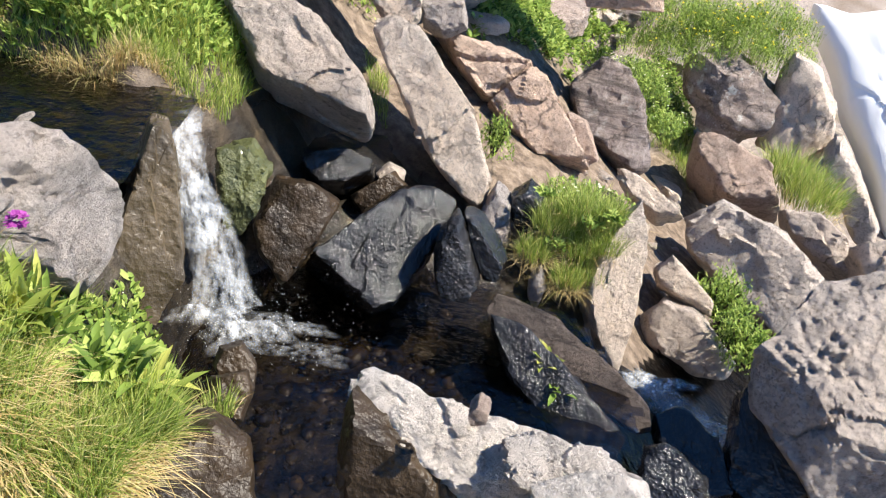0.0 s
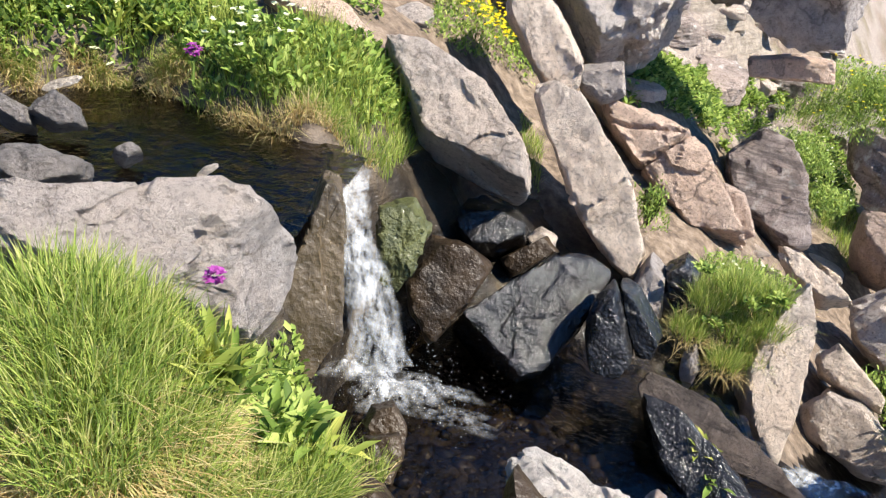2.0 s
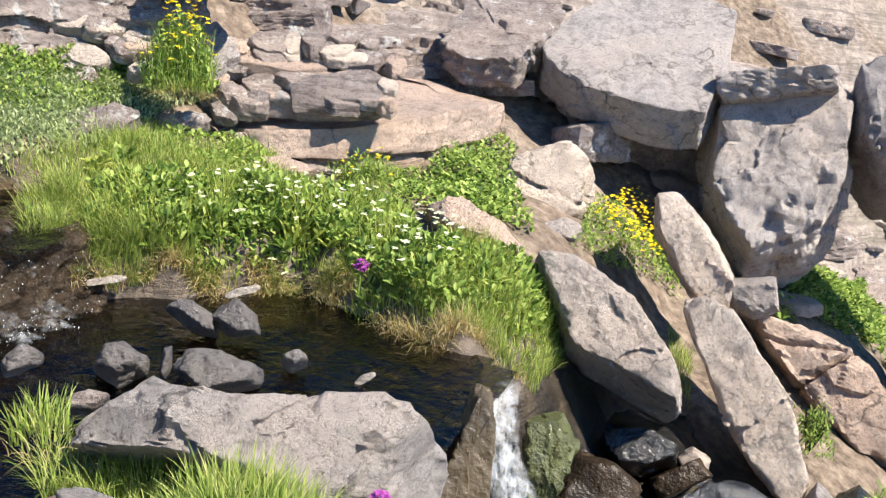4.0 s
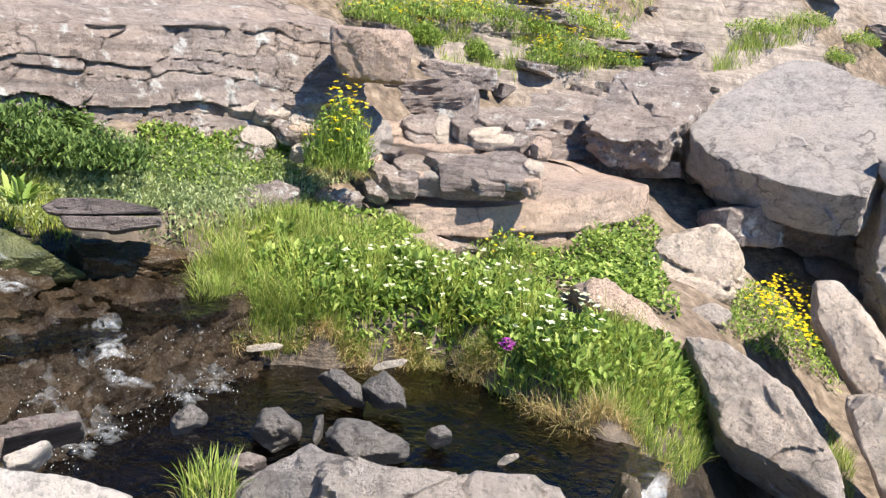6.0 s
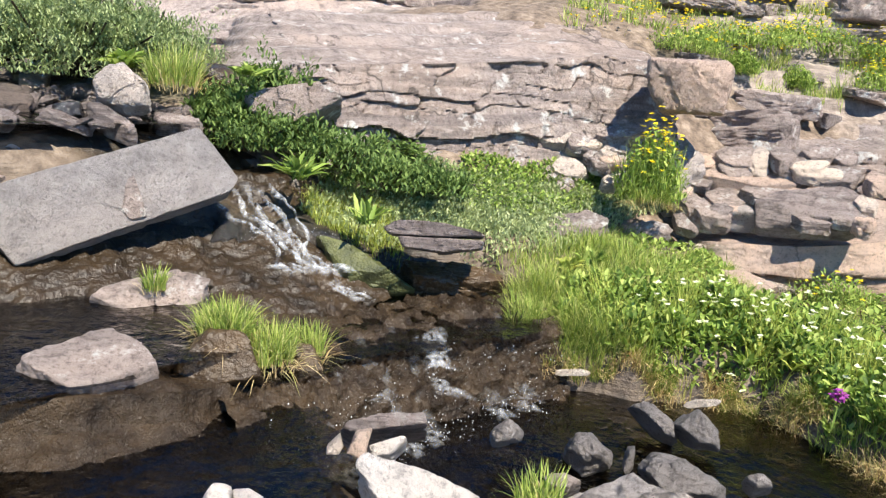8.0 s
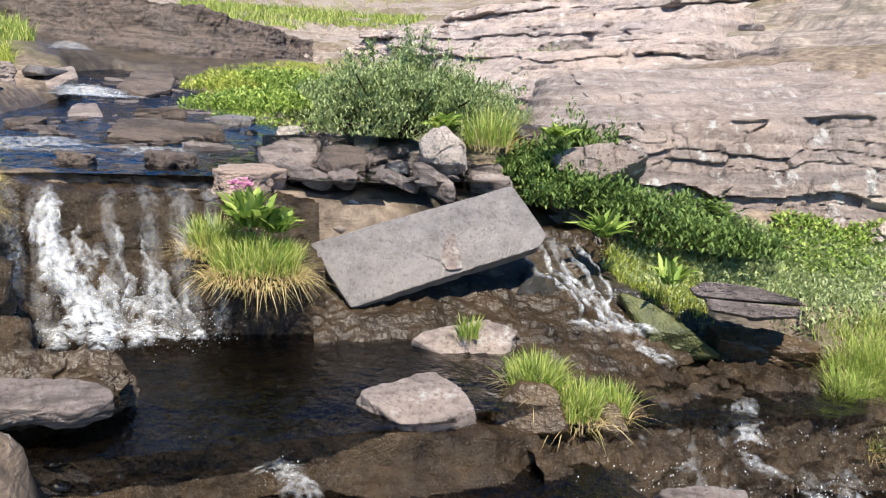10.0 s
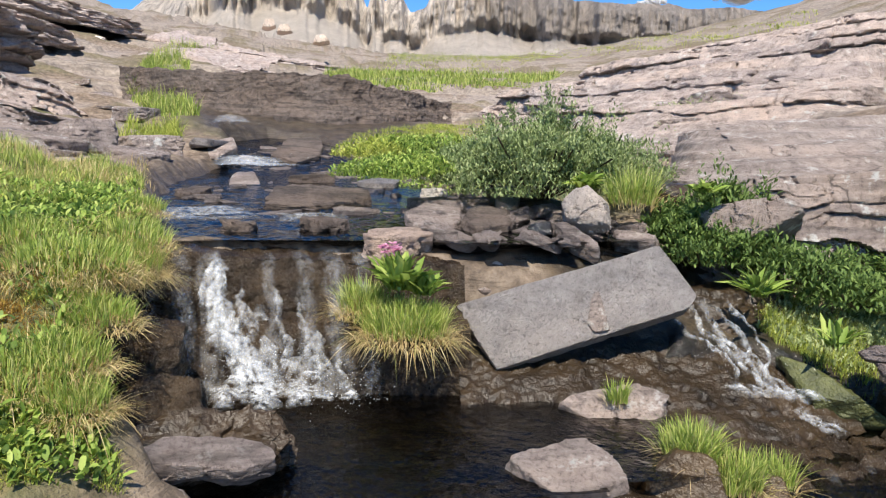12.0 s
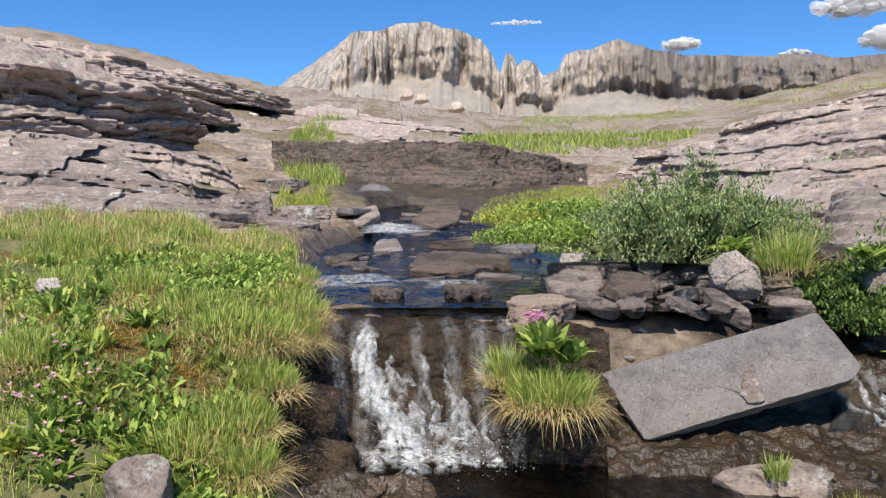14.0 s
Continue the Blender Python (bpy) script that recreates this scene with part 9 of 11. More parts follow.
rosette("fresh lance-leaved plant in the meadow", (-4.40, -1.45, 1.91), 29, 0.126, 0.022, M_YELLOWGREEN, seed=472, rise=58, category='meadow plant')
rosette("fresh lance-leaved plant in the meadow", (-3.11, -1.34, 1.79), 33, 0.106, 0.022, M_LEAF, seed=473, rise=58, category='meadow plant')
rosette("fresh lance-leaved plant in the meadow", (-3.29, -1.70, 1.82), 18, 0.133, 0.022, M_LEAF, seed=474, rise=58, category='meadow plant')
rosette("fresh lance-leaved plant in the meadow", (-2.93, -1.39, 1.74), 31, 0.101, 0.022, M_YELLOWGREEN, seed=475, rise=58, category='meadow plant')
rosette("fresh lance-leaved plant in the meadow", (-4.48, -1.65, 1.97), 19, 0.120, 0.022, M_LEAF, seed=476, rise=58, category='meadow plant')
rosette("fresh lance-leaved plant in the meadow", (-2.46, -1.02, 1.47), 21, 0.122, 0.022, M_LEAF, seed=477, rise=58, category='meadow plant')
rosette("fresh lance-leaved plant in the meadow", (-2.48, -1.18, 1.47), 29, 0.109, 0.022, M_YELLOWGREEN, seed=478, rise=58, category='meadow plant')
rosette("fresh lance-leaved plant in the meadow", (-3.40, -1.00, 1.80), 32, 0.086, 0.022, M_LEAF, seed=479, rise=58, category='meadow plant')
rosette("fresh lance-leaved plant in the meadow", (-2.56, -1.34, 1.55), 27, 0.082, 0.022, M_LEAF, seed=480, rise=58, category='meadow plant')
rosette("fresh lance-leaved plant in the meadow", (-4.49, -1.13, 1.87), 28, 0.109, 0.022, M_YELLOWGREEN, seed=481, rise=58, category='meadow plant')
rosette("fresh lance-leaved plant in the meadow", (-3.72, -1.67, 1.87), 26, 0.132, 0.022, M_LEAF, seed=482, rise=58, category='meadow plant')
rosette("fresh lance-leaved plant in the meadow", (-3.14, -1.28, 1.79), 28, 0.097, 0.022, M_LEAF, seed=483, rise=58, category='meadow plant')
rosette("fresh lance-leaved plant in the meadow", (-2.70, -1.36, 1.63), 27, 0.136, 0.022, M_YELLOWGREEN, seed=484, rise=58, category='meadow plant')
rosette("fresh lance-leaved plant in the meadow", (-4.06, -2.05, 1.95), 30, 0.082, 0.022, M_LEAF, seed=485, rise=58, category='meadow plant')
rosette("fresh lance-leaved plant in the meadow", (-3.09, -1.08, 1.77), 26, 0.106, 0.022, M_LEAF, seed=486, rise=58, category='meadow plant')
rosette("fresh lance-leaved plant in the meadow", (-4.21, -1.77, 1.93), 19, 0.125, 0.022, M_YELLOWGREEN, seed=487, rise=58, category='meadow plant')
rosette("fresh lance-leaved plant in the meadow", (-3.41, -1.59, 1.85), 22, 0.115, 0.022, M_LEAF, seed=488, rise=58, category='meadow plant')
rosette("fresh lance-leaved plant in the meadow", (-4.14, -1.27, 1.88), 31, 0.101, 0.022, M_LEAF, seed=489, rise=58, category='meadow plant')
rosette("fresh lance-leaved plant in the meadow", (-2.93, -1.65, 1.73), 22, 0.105, 0.022, M_YELLOWGREEN, seed=490, rise=58, category='meadow plant')
rosette("fresh lance-leaved plant in the meadow", (-2.53, -1.14, 1.51), 34, 0.105, 0.022, M_LEAF, seed=491, rise=58, category='meadow plant')
rosette("fresh lance-leaved plant in the meadow", (-2.62, -1.17, 1.57), 33, 0.095, 0.022, M_LEAF, seed=492, rise=58, category='meadow plant')
rosette("fresh lance-leaved plant in the meadow", (-2.50, -1.15, 1.49), 21, 0.101, 0.022, M_YELLOWGREEN, seed=493, rise=58, category='meadow plant')
rosette("fresh lance-leaved plant in the meadow", (-2.47, -1.13, 1.47), 33, 0.129, 0.022, M_LEAF, seed=494, rise=58, category='meadow plant')
rosette("fresh lance-leaved plant in the meadow", (-2.83, -1.50, 1.70), 34, 0.124, 0.022, M_LEAF, seed=495, rise=58, category='meadow plant')
rosette("fresh lance-leaved plant in the meadow", (-3.10, -0.96, 1.75), 29, 0.119, 0.022, M_YELLOWGREEN, seed=496, rise=58, category='meadow plant')
rosette("fresh lance-leaved plant in the meadow", (-2.58, -1.42, 1.57), 29, 0.111, 0.022, M_LEAF, seed=497, rise=58, category='meadow plant')
rosette("fresh lance-leaved plant in the meadow", (-2.53, -1.39, 1.53), 26, 0.123, 0.022, M_LEAF, seed=498, rise=58, category='meadow plant')
rosette("fresh lance-leaved plant in the meadow", (-3.24, -1.17, 1.79), 28, 0.116, 0.022, M_YELLOWGREEN, seed=499, rise=58, category='meadow plant')
rosette("fresh lance-leaved plant in the meadow", (-4.46, -1.64, 1.97), 26, 0.098, 0.022, M_LEAF, seed=500, rise=58, category='meadow plant')
rosette("fresh lance-leaved plant in the meadow", (-3.16, -1.55, 1.80), 34, 0.116, 0.022, M_LEAF, seed=501, rise=58, category='meadow plant')
rosette("fresh lance-leaved plant in the meadow", (-3.09, -1.03, 1.76), 29, 0.121, 0.022, M_YELLOWGREEN, seed=502, rise=58, category='meadow plant')
rosette("fresh lance-leaved plant in the meadow", (-3.10, -1.00, 1.76), 23, 0.129, 0.022, M_LEAF, seed=503, rise=58, category='meadow plant')
rosette("fresh lance-leaved plant in the meadow", (-2.45, -1.34, 1.46), 28, 0.109, 0.022, M_LEAF, seed=504, rise=58, category='meadow plant')
rosette("fresh lance-leaved plant in the meadow", (-3.62, -1.45, 1.86), 29, 0.132, 0.022, M_YELLOWGREEN, seed=505, rise=58, category='meadow plant')
rosette("fresh lance-leaved plant in the meadow", (-2.66, -1.19, 1.59), 31, 0.090, 0.022, M_LEAF, seed=506, rise=58, category='meadow plant')
rosette("fresh lance-leaved plant in the meadow", (-2.74, -1.39, 1.65), 31, 0.097, 0.022, M_LEAF, seed=507, rise=58, category='meadow plant')
rosette("fresh lance-leaved plant in the meadow", (-2.53, -1.09, 1.50), 26, 0.120, 0.022, M_YELLOWGREEN, seed=508, rise=58, category='meadow plant')
rosette("fresh lance-leaved plant in the meadow", (-3.76, -2.08, 1.86), 32, 0.115, 0.022, M_LEAF, seed=509, rise=58, category='meadow plant')
rosette("fresh lance-leaved plant in the meadow", (-2.58, -1.40, 1.57), 23, 0.115, 0.022, M_LEAF, seed=510, rise=58, category='meadow plant')
rosette("fresh lance-leaved plant in the meadow", (-2.89, -1.65, 1.70), 25, 0.089, 0.022, M_YELLOWGREEN, seed=511, rise=58, category='meadow plant')
rosette("fresh lance-leaved plant in the meadow", (-4.18, -1.15, 1.87), 23, 0.107, 0.022, M_LEAF, seed=512, rise=58, category='meadow plant')
rosette("fresh lance-leaved plant in the meadow", (-2.97, -1.23, 1.73), 29, 0.101, 0.022, M_LEAF, seed=513, rise=58, category='meadow plant')
tussock("hummock of grass with a dry fringe on the stream bank", (-3.08, -0.99, 1.75), 0.22, 0.065, 800, seed=500, dry=1.2, skirt=0.8, width=0.0034)
tussock("hummock of grass with a dry fringe on the stream bank", (-3.48, -0.89, 1.78), 0.2, 0.065, 800, seed=501, dry=1.2, skirt=0.8, width=0.0034)
tussock("hummock of grass with a dry fringe on the stream bank", (-3.29, -1.18, 1.80), 0.2, 0.065, 800, seed=502, dry=1.2, skirt=0.8, width=0.0034)
tussock("hummock of grass with a dry fringe on the stream bank", (-3.57, -1.47, 1.86), 0.18, 0.065, 800, seed=503, dry=1.2, skirt=0.8, width=0.0034)
tussock("hummock of grass with a dry fringe on the stream bank", (-4.65, -1.02, 1.82), 0.16, 0.065, 800, seed=504, dry=1.2, skirt=0.8, width=0.0034)
tussock("hummock of grass with a dry fringe on the stream bank", (-3.76, -1.85, 1.85), 0.2, 0.065, 800, seed=505, dry=1.2, skirt=0.8, width=0.0034)
tussock("hummock of grass with a dry fringe on the stream bank", (-2.58, -1.01, 1.51), 0.16, 0.065, 800, seed=506, dry=1.2, skirt=0.8, width=0.0034)
tussock("hummock of grass with a dry fringe on the stream bank", (-2.67, -0.92, 1.54), 0.15, 0.065, 800, seed=507, dry=1.2, skirt=0.8, width=0.0034)
tussock("hummock of grass with a dry fringe on the stream bank", (-2.90, -0.88, 1.61), 0.14, 0.065, 800, seed=508, dry=1.2, skirt=0.8, width=0.0034)
tussock("hummock of grass with a dry fringe on the stream bank", (-2.88, -1.59, 1.71), 0.18, 0.065, 800, seed=509, dry=1.2, skirt=0.8, width=0.0034)
meadow("ochre moss in the wet meadow", [(-3.09, -1.61), (-3.2, -1.46), (-3.07, -1.26), (-2.84, -1.17), (-2.76, -1.33), (-2.85, -1.52)],
        5000, 0.025, 0.004, 0.8, M_OCHRE, seed=520, bare=-0.3, name='moss', category='moss')
meadow("ochre moss in the wet meadow", [(-4.29, -2.39), (-4.51, -2.04), (-5.02, -1.69), (-4.32, -1.58), (-4.12, -1.99), (-4.0, -2.25)],
        5000, 0.025, 0.004, 0.8, M_OCHRE, seed=521, bare=-0.2, name='moss', category='moss')
meadow("ochre moss at the water edge", [(-2.76, -1.08), (-2.83, -0.94), (-2.74, -0.83), (-2.52, -0.78), (-2.43, -0.9), (-2.56, -1.01)],
        6000, 0.025, 0.004, 0.9, M_OCHRE, seed=522, bare=-0.3, name='moss', category='moss')
meadow("thick bright moss beside the stream", [(-9.54, 0.5), (-7.69, 0.43), (-7.54, 0.83), (-7.57, 1.25), (-9.59, 1.97), (-12.86, 2.43), (-11.92, 1.55), (-10.72, 0.76)],
        16000, 0.05, 0.006, 0.7, M_YELLOWGREEN, seed=530, bare=-0.6, name='moss', category='moss')
flower_clump("bright leafy clump beside the stream", (-5.23, 0.34, 2.00), 0.28, 0.14, 1100, 0, seed=540, leafm=M_LEAF)
flower_clump("bright leafy clump beside the stream", (-5.30, 0.53, 2.03), 0.28, 0.14, 1100, 0, seed=541, leafm=M_LEAF)
flower_clump("bright leafy clump beside the stream", (-6.03, 0.37, 2.12), 0.28, 0.14, 1100, 0, seed=542, leafm=M_YELLOWGREEN)
flower_clump("bright leafy clump beside the stream", (-6.20, 0.60, 2.16), 0.28, 0.14, 1100, 0, seed=543, leafm=M_LEAF)
flower_clump("bright leafy clump beside the stream", (-5.95, 0.85, 2.16), 0.28, 0.14, 1100, 0, seed=544, leafm=M_LEAF)
rosette("upright lance-leaved marsh plant on the bank", (-2.87, 3.00, 1.13), 34, 0.12, 0.03, M_YELLOWGREEN, seed=560, rise=62, category='marsh plant')
rosette("upright lance-leaved marsh plant on the bank", (-2.72, 2.92, 1.09), 34, 0.12, 0.03, M_LEAF, seed=561, rise=62, category='marsh plant')
rosette("upright lance-leaved marsh plant on the bank", (-2.67, 3.03, 1.11), 34, 0.12, 0.03, M_LEAF, seed=562, rise=62, category='marsh plant')
rosette("upright lance-leaved marsh plant on the bank", (-2.47, 3.02, 1.07), 34, 0.12, 0.03, M_YELLOWGREEN, seed=563, rise=62, category='marsh plant')
rosette("upright lance-leaved marsh plant on the bank", (-2.34, 2.89, 1.01), 34, 0.12, 0.03, M_LEAF, seed=564, rise=62, category='marsh plant')
rosette("upright lance-leaved marsh plant on the bank", (-2.29, 3.09, 1.04), 34, 0.12, 0.03, M_LEAF, seed=565, rise=62, category='marsh plant')
rosette("upright lance-leaved marsh plant on the bank", (-2.05, 3.03, 1.00), 34, 0.12, 0.03, M_YELLOWGREEN, seed=566, rise=62, category='marsh plant')
rosette("upright lance-leaved marsh plant on the bank", (-2.01, 3.15, 1.04), 34, 0.12, 0.03, M_LEAF, seed=567, rise=62, category='marsh plant')
rosette("upright lance-leaved marsh plant on the bank", (-1.86, 3.22, 1.01), 34, 0.12, 0.03, M_LEAF, seed=568, rise=62, category='marsh plant')
rosette("upright lance-leaved marsh plant on the bank", (-1.69, 3.14, 0.96), 34, 0.12, 0.03, M_YELLOWGREEN, seed=569, rise=62, category='marsh plant')
rosette("upright lance-leaved marsh plant on the bank", (-1.71, 3.40, 1.01), 34, 0.12, 0.03, M_LEAF, seed=570, rise=62, category='marsh plant')
rosette("upright lance-leaved marsh plant on the bank", (-1.53, 3.34, 0.96), 34, 0.12, 0.03, M_LEAF, seed=571, rise=62, category='marsh plant')
rosette("upright lance-leaved marsh plant on the bank", (-2.38, 2.77, 0.97), 34, 0.12, 0.03, M_YELLOWGREEN, seed=572, rise=62, category='marsh plant')
rosette("upright lance-leaved marsh plant on the bank", (-2.18, 2.85, 0.98), 34, 0.12, 0.03, M_LEAF, seed=573, rise=62, category='marsh plant')
rosette("upright lance-leaved marsh plant on the bank", (-1.88, 3.06, 0.93), 34, 0.12, 0.03, M_LEAF, seed=574, rise=62, category='marsh plant')
rosette("upright lance-leaved marsh plant on the bank", (-1.58, 3.65, 0.99), 34, 0.12, 0.03, M_YELLOWGREEN, seed=575, rise=62, category='marsh plant')
rosette("upright lance-leaved marsh plant on the bank", (-1.41, 3.41, 0.94), 34, 0.12, 0.03, M_LEAF, seed=576, rise=62, category='marsh plant')
rosette("upright lance-leaved marsh plant on the bank", (-2.82, 3.12, 1.16), 34, 0.12, 0.03, M_LEAF, seed=577, rise=62, category='marsh plant')
meadow("fine grass among the marsh plants", [(-2.6, 2.63), (-2.23, 2.68), (-1.82, 3.08), (-1.61, 3.1), (-1.36, 3.4), (-1.56, 3.75), (-2.06, 3.46), (-2.48, 3.07)],
        3500, 0.2, 0.004, 0.4, M_YELLOWGREEN, seed=600, bare=-0.1)
meadow("fine grass among the marsh plants", [(-1.53, 2.99), (-1.11, 2.88), (-0.8, 3.18), (-0.67, 3.8), (-0.76, 3.84), (-1.17, 3.43), (-1.56, 3.19), (-1.61, 3.07)],
        2600, 0.2, 0.004, 0.4, M_YELLOWGREEN, seed=601, bare=-0.1)
meadow("dry yellow-green turf on the far slope", [(-26.1, 2.69), (-37.78, 10.0), (-65.51, 23.42), (-76.31, 21.71), (-68.84, 9.67)],
        12000, 0.15, 0.016, 0.6, M_YELLOWGREEN, seed=602, bare=-0.3)
meadow("tufts of dry grass on the far hillside", [(-76.24, 21.68), (-24.27, 17.15), (-42.17, 30.15), (-70.22, 35.67), (-76.1, 21.61)],
        14000, 0.13, 0.03, 0.6, M_YELLOWGREEN, seed=603, bare=0.1)
tussock("long fine bright grass of the near bank over dry thatch", (-0.84, 1.07, 1.11), 0.13, 0.1, 1500, seed=800, dry=0.1, width=0.0028, skirt=0.4)
tussock("long fine bright grass of the near bank over dry thatch", (-0.78, 1.09, 1.08), 0.13, 0.1, 1500, seed=801, dry=0.1, width=0.0028, skirt=0.4)
tussock("long fine bright grass of the near bank over dry thatch", (-0.71, 1.10, 1.04), 0.12, 0.095, 1500, seed=802, dry=0.15, width=0.0028, skirt=0.4)
tussock("long fine bright grass of the near bank over dry thatch", (-0.75, 0.98, 1.07), 0.13, 0.1, 1500, seed=803, dry=0.3, width=0.0028, skirt=0.4)
tussock("long fine bright grass of the near bank over dry thatch", (-0.67, 0.99, 1.01), 0.12, 0.1, 1500, seed=804, dry=0.8, width=0.0028, skirt=0.4)
tussock("long fine bright grass of the near bank over dry thatch", (-0.62, 1.01, 0.97), 0.1, 0.09, 1500, seed=805, dry=0.6, width=0.0028, skirt=0.4)
tussock("long fine bright grass of the near bank over dry thatch", (-0.69, 0.89, 1.02), 0.12, 0.1, 1500, seed=806, dry=1.2, width=0.0028, skirt=0.4)
tussock("long fine bright grass of the near bank over dry thatch", (-0.60, 0.93, 0.94), 0.12, 0.1, 1500, seed=807, dry=1.3, width=0.0028, skirt=0.4)
tussock("long fine bright grass of the near bank over dry thatch", (-0.51, 0.97, 0.88), 0.1, 0.1, 1500, seed=808, dry=0.8, width=0.0028, skirt=0.4)
tussock("long fine bright grass of the near bank over dry thatch", (-0.42, 1.04, 0.83), 0.085, 0.12, 1500, seed=809, dry=0.25, width=0.0028, skirt=0.4)
tussock("long fine bright grass of the near bank over dry thatch", (-0.38, 1.09, 0.80), 0.06, 0.12, 1500, seed=810, dry=0.1, width=0.0028, skirt=0.4)
tussock("long fine bright grass of the near bank over dry thatch", (-0.46, 0.94, 0.85), 0.1, 0.1, 1500, seed=811, dry=1.2, width=0.0028, skirt=0.4)
leafbed("light grey-green creeping plants on the bank", [(-3.66, 2.32), (-3.44, 2.46), (-3.29, 2.77), (-3.18, 3.12), (-3.34, 3.32), (-3.58, 2.96), (-3.76, 2.54)],
        6000, 0.04, 0.012, M_GREYLEAF, 62, 0.05, seed=820)
flower_clump("low cushion of herbs with small yellow flowers", (-3.91, 5.40, 2.36), 0.3, 0.2, 900, 40, seed=840, size=0.032)
flower_clump("low cushion of herbs with small yellow flowers", (-3.93, 5.93, 2.45), 0.35, 0.2, 900, 40, seed=841, size=0.032)
flower_clump("low cushion of herbs with small yellow flowers", (-3.75, 6.30, 2.47), 0.38, 0.2, 900, 40, seed=842, size=0.032)
flower_clump("low cushion of herbs with small yellow flowers", (-3.65, 6.80, 2.55), 0.32, 0.2, 900, 40, seed=843, size=0.032)
flower_clump("low cushion of herbs with small yellow flowers", (-3.30, 7.10, 2.44), 0.3, 0.2, 900, 40, seed=844, size=0.032)
flower_clump("low cushion of herbs with small yellow flowers", (-2.96, 7.14, 2.29), 0.36, 0.2, 900, 40, seed=845, size=0.032)
flower_clump("low cushion of herbs with small yellow flowers", (-2.95, 7.98, 2.48), 0.36, 0.2, 900, 40, seed=846, size=0.032)
flower_clump("low cushion of herbs with small yellow flowers", (-3.12, 7.60, 2.57), 0.34, 0.2, 900, 40, seed=847, size=0.032)
flower_clump("low cushion of herbs with small yellow flowers", (-3.02, 6.92, 2.18), 0.26, 0.2, 900, 40, seed=848, size=0.032)
flower_clump("low cushion of herbs with small yellow flowers", (-2.73, 7.75, 2.24), 0.26, 0.2, 900, 40, seed=849, size=0.032)
flower_clump("low cushion of herbs with small yellow flowers", (-3.65, 5.78, 2.23), 0.14, 0.2, 900, 0, seed=850, size=0.032)
flower_clump("low cushion of herbs with small yellow flowers", (-3.46, 6.35, 2.16), 0.14, 0.2, 900, 0, seed=851, size=0.032)
flower_clump("low tuft of grass and herbs between the upper slabs", (-1.66, 9.35, 2.73), 0.3, 0.18, 700, 10, seed=870, size=0.03)
flower_clump("low tuft of grass and herbs between the upper slabs", (-1.32, 10.29, 2.92), 0.35, 0.18, 700, 10, seed=871, size=0.03)
flower_clump("low tuft of grass and herbs between the upper slabs", (-0.77, 10.95, 2.79), 0.3, 0.18, 700, 10, seed=872, size=0.03)
flower_clump("low tuft of grass and herbs between the upper slabs", (-0.31, 12.05, 3.04), 0.35, 0.18, 700, 10, seed=873, size=0.03)
flower_clump("low tuft of grass and herbs between the upper slabs", (0.06, 11.77, 2.63), 0.25, 0.18, 700, 10, seed=874, size=0.03)
flower_clump("low tuft of grass and herbs between the upper slabs", (-0.94, 10.35, 2.54), 0.2, 0.18, 700, 10, seed=875, size=0.03)
meadow("green hanging turf beside the valley step", [(-20, -3.1), (-20, -2.2), (-14.4, -1.75), (-11.2, -1.25), (-11.0, -1.65), (-14.4, -2.7)], 9000, 0.2, 0.011, 0.6, M_GRASS, seed=911, bare=-0.4)
meadow("green turf above the brown bank of the valley", [(-21, 1.4), (-25, 8), (-31, 11), (-32, 3), (-26, 1.2)], 14000, 0.24, 0.022, 0.6, M_GRASS, seed=912, bare=-0.4)
meadow("mixed grass at the upper edge of the meadow", [(-4.4, -2.9), (-6.0, -2.9), (-6.3, -1.45), (-5.0, -1.15), (-4.4, -1.6)], 12000, 0.09, 0.004, 0.7, M_GRASS, seed=905, bare=-0.2)
meadow("dry grass at the upper edge of the meadow", [(-4.4, -2.9), (-6.0, -2.9), (-6.3, -1.45), (-5.0, -1.15), (-4.4, -1.6)], 9000, 0.1, 0.004, 1.0, M_STRAW, seed=906, bare=-0.1, name='dry_grass')
leafbed("broad bright herbs on the bank", [(-2.9, -1.3), (-3.0, -1.02), (-3.35, -0.93), (-3.8, -0.97), (-4.3, -1.1), (-4.0, -1.45), (-3.3, -1.4)], 2000, 0.042, 0.017, M_LEAF, 50, 0.11, seed=909, bare=0.56)
leafbed("broad bright herbs on the bank", [(-2.4, -0.95), (-2.55, -0.82), (-2.95, -1.0), (-2.9, -1.25), (-2.5, -1.25)], 700, 0.05, 0.016, M_LEAF, 58, 0.09, seed=910, bare=0.56)
meadow("ochre moss in the wet hollows of the meadow", [(-2.65, -0.92), (-2.68, -1.4), (-3.1, -1.5), (-3.2, -1.15), (-2.9, -0.95)], 16000, 0.022, 0.004, 0.8, M_OCHRE, seed=523, bare=-0.35, name="moss", category="moss")
meadow("ochre moss in the wet hollows of the meadow", [(-3.4, -1.2), (-3.1, -1.75), (-3.6, -1.7), (-3.75, -1.3)], 9000, 0.022, 0.004, 0.8, M_OCHRE, seed=524, bare=-0.2, name="moss", category="moss")
meadow("ochre moss in the wet hollows of the meadow", [(-2.38, -0.88), (-2.4, -1.08), (-2.64, -1.08), (-2.66, -0.9)], 5000, 0.022, 0.004, 0.8, M_OCHRE, seed=525, bare=-0.3, name="moss", category="moss")
blossoms("pink clover heads in the meadow", [(-2.4, -1.6), (-2.36, -1.2), (-2.7, -1.3), (-3.0, -1.75)], 40, 0.022, M_ROSE, 0.1, seed=907)
